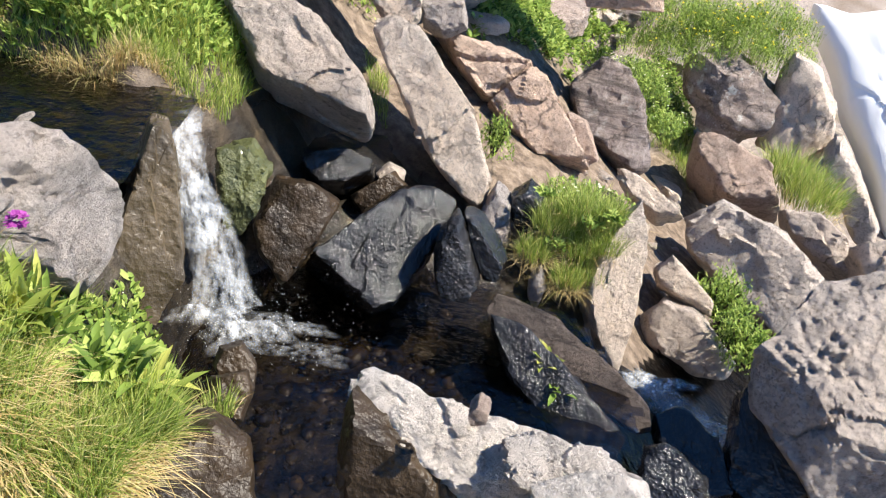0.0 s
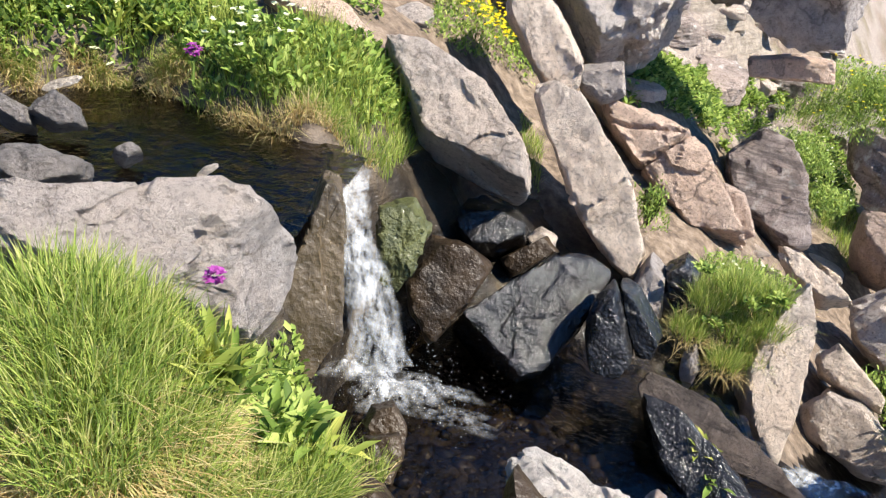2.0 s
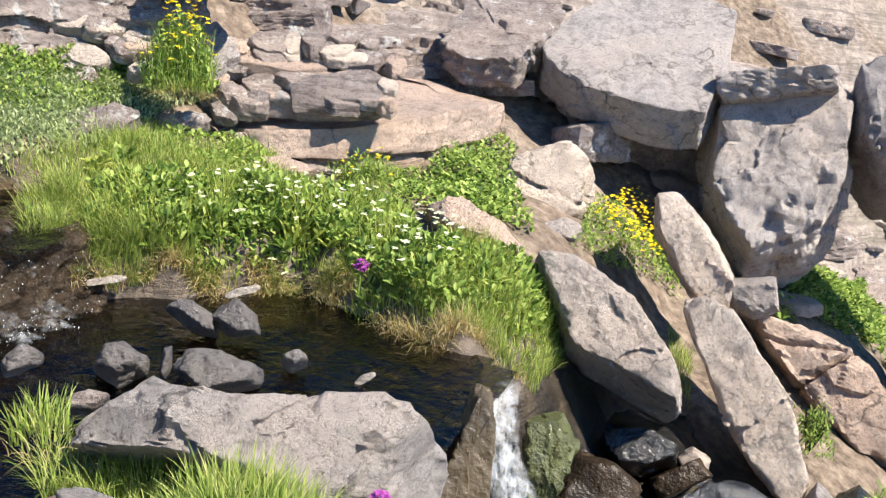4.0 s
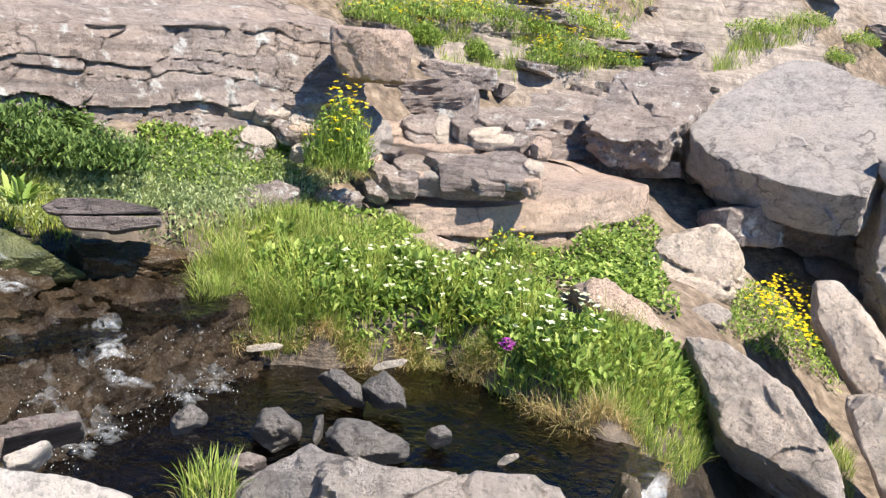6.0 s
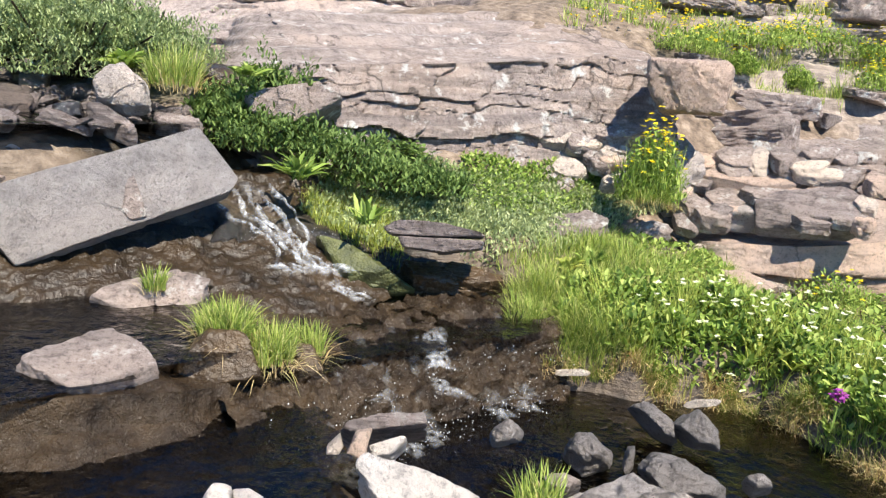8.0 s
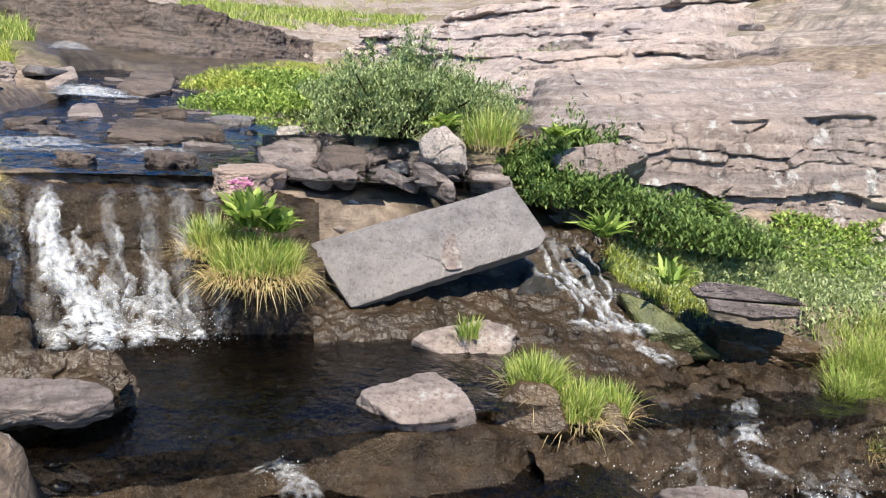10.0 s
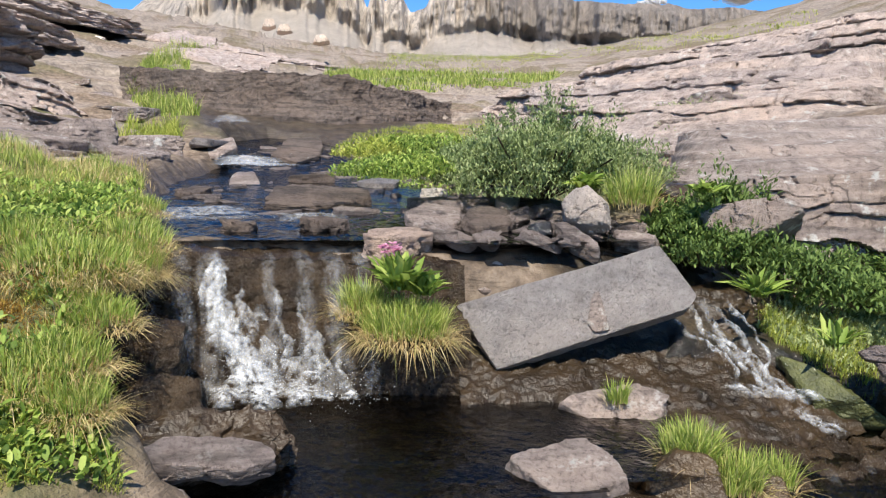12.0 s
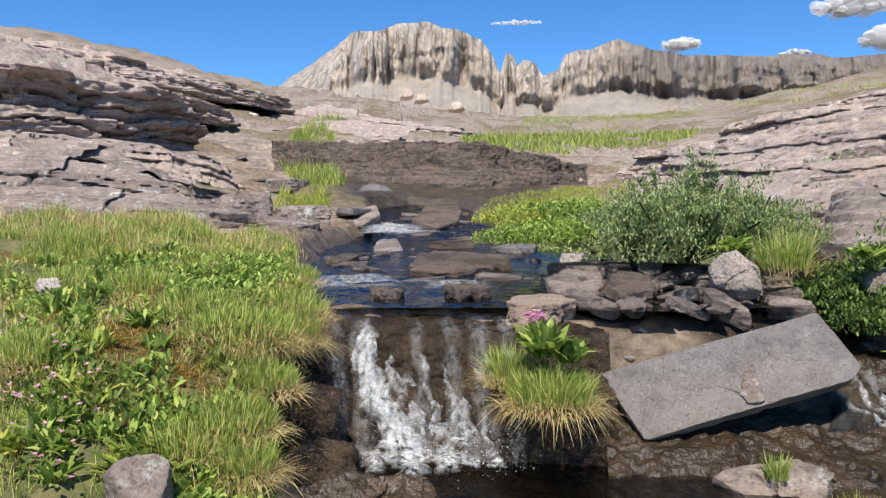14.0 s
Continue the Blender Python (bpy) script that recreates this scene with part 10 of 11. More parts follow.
leafbed("dark low herbs in the wet meadow", [(-2.4, -1.5), (-2.36, -0.95), (-3.6, -1.0), (-4.6, -1.4), (-3.6, -2.0)], 5000, 0.04, 0.015, M_DARKLEAF, 45, 0.05, seed=908, bare=0.5)
meadow("straw-coloured thatch in the meadow", [(-3.82, -2.16), (-4.28, -1.71), (-4.67, -1.08), (-3.61, -0.82), (-2.91, -1.17), (-2.99, -1.75)],
        6500, 0.075, 0.0034, 1.1, M_STRAW, seed=900, bare=0.0, name='dry_grass')
meadow("straw-coloured thatch in the meadow", [(-2.9, -1.71), (-2.91, -1.12), (-2.89, -0.86), (-2.51, -0.79), (-2.55, -1.07), (-2.39, -1.46)],
        4500, 0.075, 0.0034, 1.1, M_STRAW, seed=901, bare=0.0, name='dry_grass')
meadow("dry grass hanging down the pool bank", [(-2.59, 2.37), (-2.38, 2.58), (-2.1, 2.8), (-1.79, 3.06), (-1.47, 3.01), (-1.57, 3.08), (-1.93, 3.02), (-2.2, 2.74), (-2.61, 2.38)],
        3600, 0.1, 0.0036, 1.4, M_STRAW, seed=910, bare=-0.2, name='dry_grass')
meadow("green grass down the pool bank", [(-2.59, 2.38), (-2.37, 2.58), (-2.1, 2.8), (-1.79, 3.06), (-1.48, 3.02), (-1.57, 3.08), (-1.93, 3.02), (-2.2, 2.74), (-2.61, 2.38)],
        5000, 0.11, 0.0036, 0.9, M_GRASS, seed=911, bare=-0.2)

# ---------------------------------------------------------------- falling and broken water
def sheet(path, width, seed, cover=1.0, cols=14, rows=40, fray=0.03, bulge=0.015):
    """A curtain of falling water along a path; width at top and bottom. Returns verts, quads, cover."""
    rng = np.random.RandomState(seed)
    P = np.array(path, dtype=float)
    s = np.linspace(0, len(P) - 1, rows)
    c = np.stack([np.interp(s, np.arange(len(P)), P[:, k]) for k in range(3)], 1)
    d = P[-1] - P[0]
    side = np.array([-d[1], d[0], 0.0])
    side /= np.linalg.norm(side) + 1e-9
    t = np.linspace(0, 1, rows)
    w = width[0] + (width[1] - width[0]) * t
    u = np.linspace(-0.5, 0.5, cols)
    v = c[:, None, :] + side * (u[None, :, None] * w[:, None, None])
    flat = v.reshape(-1, 3)
    q = np.stack([flat[:, 0] * 14, flat[:, 1] * 14, flat[:, 2] * 5], 1) + seed
    flat = flat + np.stack([fbm(q, 3, seed), fbm(q + 9, 3, seed + 1), 0.5 * fbm(q + 17, 3, seed + 2)], 1) * fray
    flat[:, 2] += bulge * np.cos(np.tile(u, rows) * math.pi)
    i, j = np.meshgrid(np.arange(rows - 1), np.arange(cols - 1), indexing="ij")
    quads = np.stack([i * cols + j, (i + 1) * cols + j, (i + 1) * cols + j + 1, i * cols + j + 1], -1).reshape(-1, 4)
    edge = np.tile(1 - np.abs(u * 2) ** 4, rows) * np.repeat(ss(-0.04, 0.14, t), cols)
    return flat, quads, cover * edge


def drops(centre, spread, n, size, seed):
    """Flying drops as small octahedra."""
    rng = np.random.RandomState(seed)
    p = np.array(centre) + rng.normal(size=(n, 3)) * np.array(spread)
    r = 0.55 * size * rng.uniform(0.3, 1.3, n)
    o = np.array([(1, 0, 0), (-1, 0, 0), (0, 1, 0), (0, -1, 0), (0, 0, 1.3), (0, 0, -1.3)])
    v = (p[:, None, :] + o[None] * r[:, None, None]).reshape(-1, 3)
    f = np.array([(0, 2, 4), (2, 1, 4), (1, 3, 4), (3, 0, 4), (2, 0, 5), (1, 2, 5), (3, 1, 5), (0, 3, 5)])
    return v, ((np.arange(n) * 6)[:, None, None] + f[None]).reshape(-1, 3)


def froth(centre, rx, ry, seed, cover=1.0, tall=0.03, turn=0.0):
    """A patch of foam lying on water, thicker at its middle."""
    n, m = 36, 14
    a, r = np.meshgrid(np.linspace(0, 2 * math.pi, n, endpoint=False), np.linspace(0.02, 1, m))
    wob = 1 + 0.25 * np.sin(3 * a + seed) + 0.15 * np.sin(7 * a + 2 * seed)
    x, y = rx * r * wob * np.cos(a), ry * r * wob * np.sin(a)
    ct, st = math.cos(radians(turn)), math.sin(radians(turn))
    v = np.stack([centre[0] + (x * ct - y * st).ravel(), centre[1] + (x * st + y * ct).ravel(), np.full(n * m, centre[2])], 1)
    v[:, 2] += tall * (1 - r.ravel() ** 2) * (0.6 + 0.8 * fbm(v * 12, 3, seed))
    i, j = np.meshgrid(np.arange(m - 1), np.arange(n), indexing="ij")
    quads = np.stack([i * n + j, i * n + (j + 1) % n, (i + 1) * n + (j + 1) % n, (i + 1) * n + j], -1).reshape(-1, 4)
    return v, quads, cover * (1 - r.ravel() ** 2.5)


def white_water(label, sheets, splash, name="waterfall", category="waterfall"):
    """Curtains and foam patches, each a part, and the spray about them."""
    top = new(name)
    for v, q, c in sheets:
        kind = "foam" if len(v) == 36 * 14 else "water_curtain"
        me = raw_mesh(kind, v, q.ravel(), [4] * len(q), M_FOAM)
        me.attributes.new("cover", "FLOAT", "POINT").data.foreach_set("value", c.astype(np.float32))
        new(kind, me).parent = top
    vs, fs, o = [], [], 0
    for v, f in splash:
        vs.append(v), fs.append(f + o)
        o += len(v)
    f = np.concatenate(fs)
    me = raw_mesh("spray", np.concatenate(vs), f.ravel(), [3] * len(f), M_FOAM)
    me.attributes.new("cover", "FLOAT", "POINT").data.foreach_set("value", np.full(len(me.vertices), 3.0, dtype=np.float32))
    spray = new("spray", me)
    spray.parent = top
    tagged(spray, kind="stuff")
    return tagged(top, label, category)

FALL_PATH = [(-0.72, 2.69, 0.74), (-0.72, 2.57, 0.68), (-0.64, 2.46, 0.55), (-0.56, 2.38, 0.38), (-0.49, 2.31, 0.15)]
white_water("narrow white waterfall dropping into the dark pool", [sheet(FALL_PATH, (0.1, 0.22), 1 + k, 0.45, fray=0.04 + 0.015 * k) for k in range(3)] + [froth((-0.45, 2.31, 0.07), 0.17, 0.11, 1, 0.8, 0.09), froth((-0.33, 2.42, 0.04), 0.2, 0.07, 2, 0.45), froth((-0.58, 2.25, 0.18), 0.1, 0.07, 3, 0.7, 0.06), froth((-0.2, 2.28, 0.04), 0.18, 0.06, 4, 0.3)],
            [drops((-0.49, 2.29, 0.21), (0.08, 0.07, 0.07), 200, 0.0025, 1), drops((-0.4, 2.32, 0.15), (0.15, 0.11, 0.05), 320, 0.003, 2), drops((-0.3, 2.34, 0.08), (0.13, 0.08, 0.025), 160, 0.003, 4), drops((-0.64, 2.43, 0.55), (0.06, 0.05, 0.14), 100, 0.0025, 3)], "waterfall", "waterfall")
FALL_PATH = [(-3.86, -0.56, 1.69), (-3.75, -0.57, 1.64), (-3.67, -0.58, 1.57), (-3.58, -0.54, 1.47), (-3.48, -0.47, 1.36), (-3.35, -0.38, 1.26)]
white_water("white strand of the split fall", [sheet(FALL_PATH, (0.05, 0.13), 20 + k, 0.62, fray=0.05 + 0.015 * k) for k in range(3)] + [froth((-3.29, -0.38, 1.25), 0.2, 0.1, 20, 1.2), froth((-3.29, -0.51, 1.25), 0.16, 0.07, 21, 1), froth((-3.34, -0.23, 1.24), 0.18, 0.08, 22, 1.1), froth((-3.38, -0.47, 1.29), 0.08, 0.05, 23, 1.2)],
            [drops((-3.42, -0.47, 1.32), (0.09, 0.12, 0.05), 200, 0.003, 20), drops((-3.37, -0.27, 1.28), (0.08, 0.14, 0.05), 160, 0.003, 21)], "waterfall", "waterfall")
FALL_PATH = [(-3.79, -0.59, 1.68), (-3.69, -0.58, 1.61), (-3.59, -0.57, 1.53), (-3.45, -0.55, 1.44)]
white_water("thin strand of the split fall", [sheet(FALL_PATH, (0.03, 0.07), 205 + k, 0.5, fray=0.05 + 0.015 * k) for k in range(1)] + [froth((-3.43, -0.55, 1.43), 0.06, 0.04, 205, 0.9)],
            [drops((-3.46, -0.55, 1.46), (0.04, 0.05, 0.05), 40, 0.003, 205)], "waterfall", "waterfall")
FALL_PATH = [(-3.78, -0.49, 1.57), (-3.67, -0.46, 1.51), (-3.58, -0.44, 1.43), (-3.43, -0.41, 1.34)]
white_water("thin strand of the split fall", [sheet(FALL_PATH, (0.018, 0.07), 215 + k, 0.5, fray=0.05 + 0.015 * k) for k in range(1)] + [froth((-3.41, -0.41, 1.33), 0.06, 0.04, 215, 0.9)],
            [drops((-3.44, -0.41, 1.36), (0.04, 0.05, 0.05), 40, 0.003, 215)], "waterfall", "waterfall")
FALL_PATH = [(-3.76, -0.39, 1.48), (-3.66, -0.38, 1.41), (-3.56, -0.37, 1.34), (-3.41, -0.36, 1.25)]
white_water("thin strand of the split fall", [sheet(FALL_PATH, (0.041999999999999996, 0.07), 225 + k, 0.5, fray=0.05 + 0.015 * k) for k in range(1)] + [froth((-3.39, -0.36, 1.25), 0.06, 0.04, 225, 0.9)],
            [drops((-3.42, -0.36, 1.28), (0.04, 0.05, 0.05), 40, 0.003, 225)], "waterfall", "waterfall")
FALL_PATH = [(-3.78, -0.33, 1.57), (-3.67, -0.32, 1.5), (-3.58, -0.3, 1.43), (-3.43, -0.28, 1.34)]
white_water("thin strand of the split fall", [sheet(FALL_PATH, (0.018, 0.05), 230 + k, 0.5, fray=0.05 + 0.015 * k) for k in range(1)] + [froth((-3.41, -0.28, 1.33), 0.06, 0.04, 230, 0.9)],
            [drops((-3.44, -0.28, 1.36), (0.04, 0.05, 0.05), 40, 0.003, 230)], "waterfall", "waterfall")
FALL_PATH = [(-3.73, -0.26, 1.36), (-3.63, -0.26, 1.3), (-3.53, -0.26, 1.23), (-3.39, -0.26, 1.21)]
white_water("thin strand of the split fall", [sheet(FALL_PATH, (0.03, 0.07), 235 + k, 0.5, fray=0.05 + 0.015 * k) for k in range(1)] + [froth((-3.37, -0.26, 1.21), 0.06, 0.04, 235, 0.9)],
            [drops((-3.4, -0.26, 1.23), (0.04, 0.05, 0.05), 40, 0.003, 235)], "waterfall", "waterfall")
FALL_PATH = [(-3.73, -0.35, 1.33), (-3.62, -0.36, 1.28), (-3.52, -0.36, 1.21), (-3.4, -0.37, 1.21)]
white_water("thin strand of the split fall", [sheet(FALL_PATH, (0.041999999999999996, 0.05), 240 + k, 0.5, fray=0.05 + 0.015 * k) for k in range(1)] + [froth((-3.38, -0.37, 1.21), 0.06, 0.04, 240, 0.9)],
            [drops((-3.4, -0.37, 1.23), (0.04, 0.05, 0.05), 40, 0.003, 240)], "waterfall", "waterfall")
FALL_PATH = [(-3.75, -0.17, 1.43), (-3.64, -0.16, 1.37), (-3.54, -0.15, 1.3), (-3.39, -0.14, 1.21)]
white_water("thin strand of the split fall", [sheet(FALL_PATH, (0.018, 0.07), 245 + k, 0.5, fray=0.05 + 0.015 * k) for k in range(1)] + [froth((-3.37, -0.14, 1.21), 0.06, 0.04, 245, 0.9)],
            [drops((-3.39, -0.14, 1.23), (0.04, 0.05, 0.05), 40, 0.003, 245)], "waterfall", "waterfall")
FALL_PATH = [(-3.73, -0.09, 1.38), (-3.62, -0.08, 1.32), (-3.52, -0.07, 1.25), (-3.38, -0.05, 1.21)]
white_water("thin strand of the split fall", [sheet(FALL_PATH, (0.03, 0.05), 250 + k, 0.5, fray=0.05 + 0.015 * k) for k in range(1)] + [froth((-3.36, -0.05, 1.21), 0.06, 0.04, 250, 0.9)],
            [drops((-3.39, -0.05, 1.23), (0.04, 0.05, 0.05), 40, 0.003, 250)], "waterfall", "waterfall")
FALL_PATH = [(-3.76, -0.68, 1.53), (-3.65, -0.68, 1.47), (-3.55, -0.69, 1.39), (-3.41, -0.7, 1.31)]
white_water("thin strand of the split fall", [sheet(FALL_PATH, (0.041999999999999996, 0.07), 255 + k, 0.5, fray=0.05 + 0.015 * k) for k in range(1)] + [froth((-3.39, -0.7, 1.3), 0.06, 0.04, 255, 0.9)],
            [drops((-3.41, -0.7, 1.33), (0.04, 0.05, 0.05), 40, 0.003, 255)], "waterfall", "waterfall")
FALL_PATH = [(-3.74, -0.72, 1.44), (-3.63, -0.72, 1.38), (-3.53, -0.72, 1.31), (-3.38, -0.71, 1.22)]
white_water("thin strand of the split fall", [sheet(FALL_PATH, (0.018, 0.05), 260 + k, 0.5, fray=0.05 + 0.015 * k) for k in range(1)] + [froth((-3.36, -0.71, 1.23), 0.06, 0.04, 260, 0.9)],
            [drops((-3.39, -0.71, 1.25), (0.04, 0.05, 0.05), 40, 0.003, 260)], "waterfall", "waterfall")
FALL_PATH = [(-3.77, -0.24, 1.52), (-3.66, -0.22, 1.46), (-3.56, -0.2, 1.38), (-3.42, -0.18, 1.29)]
white_water("thin strand of the split fall", [sheet(FALL_PATH, (0.03, 0.07), 265 + k, 0.5, fray=0.05 + 0.015 * k) for k in range(1)] + [froth((-3.39, -0.19, 1.29), 0.06, 0.04, 265, 0.9)],
            [drops((-3.42, -0.18, 1.32), (0.04, 0.05, 0.05), 40, 0.003, 265)], "waterfall", "waterfall")
FALL_PATH = [(-3.58, 1.54, 1.51), (-3.46, 1.58, 1.4), (-3.36, 1.61, 1.34), (-3.24, 1.63, 1.26), (-3.16, 1.64, 1.22)]
white_water("white strand of the cascade beside the slab", [sheet(FALL_PATH, (0.035, 0.052500000000000005), 40 + k, 0.62, fray=0.06 + 0.015 * k) for k in range(1)] + [froth((-3.14, 1.67, 1.21), 0.09, 0.04, 40, 0.9)],
            [drops((-3.33, 1.6, 1.31), (0.05, 0.05, 0.04), 50, 0.003, 40)], "cascade", "cascade")
FALL_PATH = [(-3.61, 1.48, 1.51), (-3.49, 1.53, 1.4), (-3.38, 1.56, 1.34), (-3.26, 1.61, 1.26), (-3.2, 1.58, 1.21)]
white_water("white strand of the cascade beside the slab", [sheet(FALL_PATH, (0.022, 0.033), 43 + k, 0.62, fray=0.06 + 0.015 * k) for k in range(1)] + [froth((-3.18, 1.61, 1.21), 0.09, 0.04, 43, 0.9)],
            [drops((-3.36, 1.55, 1.31), (0.05, 0.05, 0.04), 50, 0.003, 43)], "cascade", "cascade")
FALL_PATH = [(-3.56, 1.59, 1.51), (-3.43, 1.63, 1.4), (-3.34, 1.65, 1.34), (-3.23, 1.66, 1.26), (-3.14, 1.68, 1.22)]
white_water("white strand of the cascade beside the slab", [sheet(FALL_PATH, (0.026, 0.039), 46 + k, 0.62, fray=0.06 + 0.015 * k) for k in range(1)] + [froth((-3.11, 1.71, 1.21), 0.09, 0.04, 46, 0.9)],
            [drops((-3.3, 1.65, 1.31), (0.05, 0.05, 0.04), 50, 0.003, 46)], "cascade", "cascade")
FALL_PATH = [(-3.52, 1.65, 1.52), (-3.4, 1.69, 1.41), (-3.31, 1.69, 1.34), (-3.21, 1.68, 1.26), (-3.1, 1.73, 1.22)]
white_water("white strand of the cascade beside the slab", [sheet(FALL_PATH, (0.022, 0.033), 49 + k, 0.62, fray=0.06 + 0.015 * k) for k in range(1)] + [froth((-3.08, 1.76, 1.22), 0.09, 0.04, 49, 0.9)],
            [drops((-3.27, 1.71, 1.31), (0.05, 0.05, 0.04), 50, 0.003, 49)], "cascade", "cascade")
FALL_PATH = [(-3.65, 1.41, 1.5), (-3.52, 1.45, 1.4), (-3.41, 1.51, 1.34), (-3.28, 1.57, 1.26), (-3.24, 1.51, 1.21)]
white_water("white strand of the cascade beside the slab", [sheet(FALL_PATH, (0.018, 0.026999999999999996), 52 + k, 0.62, fray=0.06 + 0.015 * k) for k in range(1)] + [froth((-3.22, 1.54, 1.21), 0.09, 0.04, 52, 0.9)],
            [drops((-3.4, 1.48, 1.3), (0.05, 0.05, 0.04), 50, 0.003, 52)], "cascade", "cascade")
FALL_PATH = [(-3.05, 1.69, 1.18), (-3.0, 1.7, 1.16), (-2.96, 1.72, 1.15)]
white_water("white splash below the slab", [sheet(FALL_PATH, (0.08, 0.1), 48 + k, 0.6, fray=0.03 + 0.015 * k) for k in range(1)] + [froth((-2.95, 1.73, 1.14), 0.1, 0.05, 48, 0.8)],
            [drops((-2.99, 1.71, 1.15), (0.06, 0.05, 0.02), 60, 0.003, 48)], "cascade", "cascade")
FALL_PATH = [(-2.64, 1.9, 1.04), (-2.57, 1.88, 0.99), (-2.46, 1.81, 0.95)]
white_water("small trickle over the brown step", [sheet(FALL_PATH, (0.07, 0.12), 50 + k, 0.42, fray=0.05 + 0.015 * k) for k in range(2)] + [froth((-2.39, 1.79, 0.91), 0.12, 0.05, 50, 0.5), froth((-2.47, 1.52, 0.9), 0.08, 0.04, 51, 0.4)],
            [drops((-2.52, 1.84, 0.97), (0.08, 0.06, 0.06), 60, 0.0025, 50)], "cascade", "cascade")
FALL_PATH = [(-2.75, 0.1, 1.04), (-2.66, 0.12, 1.03), (-2.55, 0.12, 1.03)]
white_water("small chute between the two pools", [sheet(FALL_PATH, (0.12, 0.16), 60 + k, 0.5, fray=0.03 + 0.015 * k) for k in range(2)] + [froth((-2.49, 0.13, 1.03), 0.12, 0.05, 60, 0.6), froth((-2.42, 0.17, 1.02), 0.08, 0.04, 61, 0.5)],
            [drops((-2.6, 0.12, 1.03), (0.06, 0.05, 0.03), 80, 0.004, 60)], "cascade", "cascade")
FALL_PATH = [(1.3, 3.01, -0.46), (1.42, 2.88, -0.47), (1.58, 2.72, -0.48), (1.63, 2.54, -0.47)]
white_water("white water racing down the chute", [sheet(FALL_PATH, (0.2, 0.3), 70 + k, 0.4, fray=0.03 + 0.015 * k) for k in range(2)] + [froth((1.42, 2.91, -0.43), 0.2, 0.08, 70, 0.8), froth((1.62, 2.69, -0.48), 0.2, 0.1, 71, 0.8)],
            [drops((1.5, 2.77, -0.46), (0.12, 0.1, 0.05), 80, 0.004, 70)], "rapids", "rapids")
FALL_PATH = [(-4.71, -0.68, 1.85), (-4.65, -0.68, 1.83), (-4.59, -0.66, 1.81)]
white_water("small white step in the stream", [sheet(FALL_PATH, (0.45, 0.5), 80 + k, 0.5, fray=0.03 + 0.015 * k) for k in range(1)] + [froth((-4.58, -0.66, 1.8), 0.06, 0.26, 80, 0.3)],
            [drops((-4.6, -0.67, 1.81), (0.04, 0.16, 0.015), 90, 0.003, 80)], "cascade", "cascade")
FALL_PATH = [(-6.47, -0.57, 2.11), (-6.37, -0.56, 2.08), (-6.27, -0.55, 2.05)]
white_water("small white step in the stream", [sheet(FALL_PATH, (0.4, 0.45), 83 + k, 0.5, fray=0.03 + 0.015 * k) for k in range(1)] + [froth((-6.27, -0.55, 2.05), 0.08, 0.25, 83, 0.3)],
            [drops((-6.27, -0.55, 2.06), (0.05, 0.15, 0.02), 50, 0.004, 83)], "cascade", "cascade")
FALL_PATH = [(-9.06, -0.77, 2.52), (-8.86, -0.75, 2.48), (-8.67, -0.73, 2.44)]
white_water("small white step in the stream", [sheet(FALL_PATH, (0.25, 0.4), 84 + k, 0.5, fray=0.03 + 0.015 * k) for k in range(1)] + [froth((-8.67, -0.73, 2.44), 0.1, 0.2, 84, 0.3)],
            [drops((-8.67, -0.73, 2.45), (0.05, 0.15, 0.03), 40, 0.005, 84)], "cascade", "cascade")
FALL_PATH = [(-4.81, -0.14, 1.81), (-4.76, -0.13, 1.8), (-4.71, -0.13, 1.78)]
white_water("small white step in the stream", [sheet(FALL_PATH, (0.4, 0.4), 86 + k, 0.5, fray=0.03 + 0.015 * k) for k in range(1)] + [froth((-4.71, -0.13, 1.78), 0.05, 0.2, 86, 0.3)],
            [drops((-4.71, -0.13, 1.79), (0.04, 0.14, 0.015), 50, 0.003, 86)], "cascade", "cascade")
FALL_PATH = [(-7.89, -0.51, 2.1), (-7.69, -0.51, 2.07), (-7.49, -0.51, 2.03)]
white_water("small upper cascade of the stream", [sheet(FALL_PATH, (0.5, 0.6), 85 + k, 0.7, fray=0.03 + 0.015 * k) for k in range(1)] + [froth((-7.49, -0.46, 2.04), 0.15, 0.4, 85, 0.7)],
            [drops((-7.59, -0.51, 2.07), (0.08, 0.2, 0.04), 60, 0.006, 85)], "cascade", "cascade")

for k, y in enumerate((-0.84, -0.72, -0.6, -0.36, -0.22, -0.1, 0.02)):
    top_z = 1.72
    FALL_PATH = [(-3.82, y, top_z), (-3.66, y + 0.01, 1.66), (-3.58, y + 0.02, 1.5), (-3.50, y + 0.03, 1.36 - 0.04 * (k % 3)), (-3.42, y + 0.03, 1.18)]
    white_water("thin veil of water running down the brown wall", [sheet(FALL_PATH, (0.05 + 0.02 * (k % 3), 0.11), 300 + k, 0.2, cols=8, fray=0.03)],
                [drops((-3.42, y, 1.2), (0.05, 0.06, 0.03), 40, 0.004, 300 + k)], "water_veil", "waterfall")

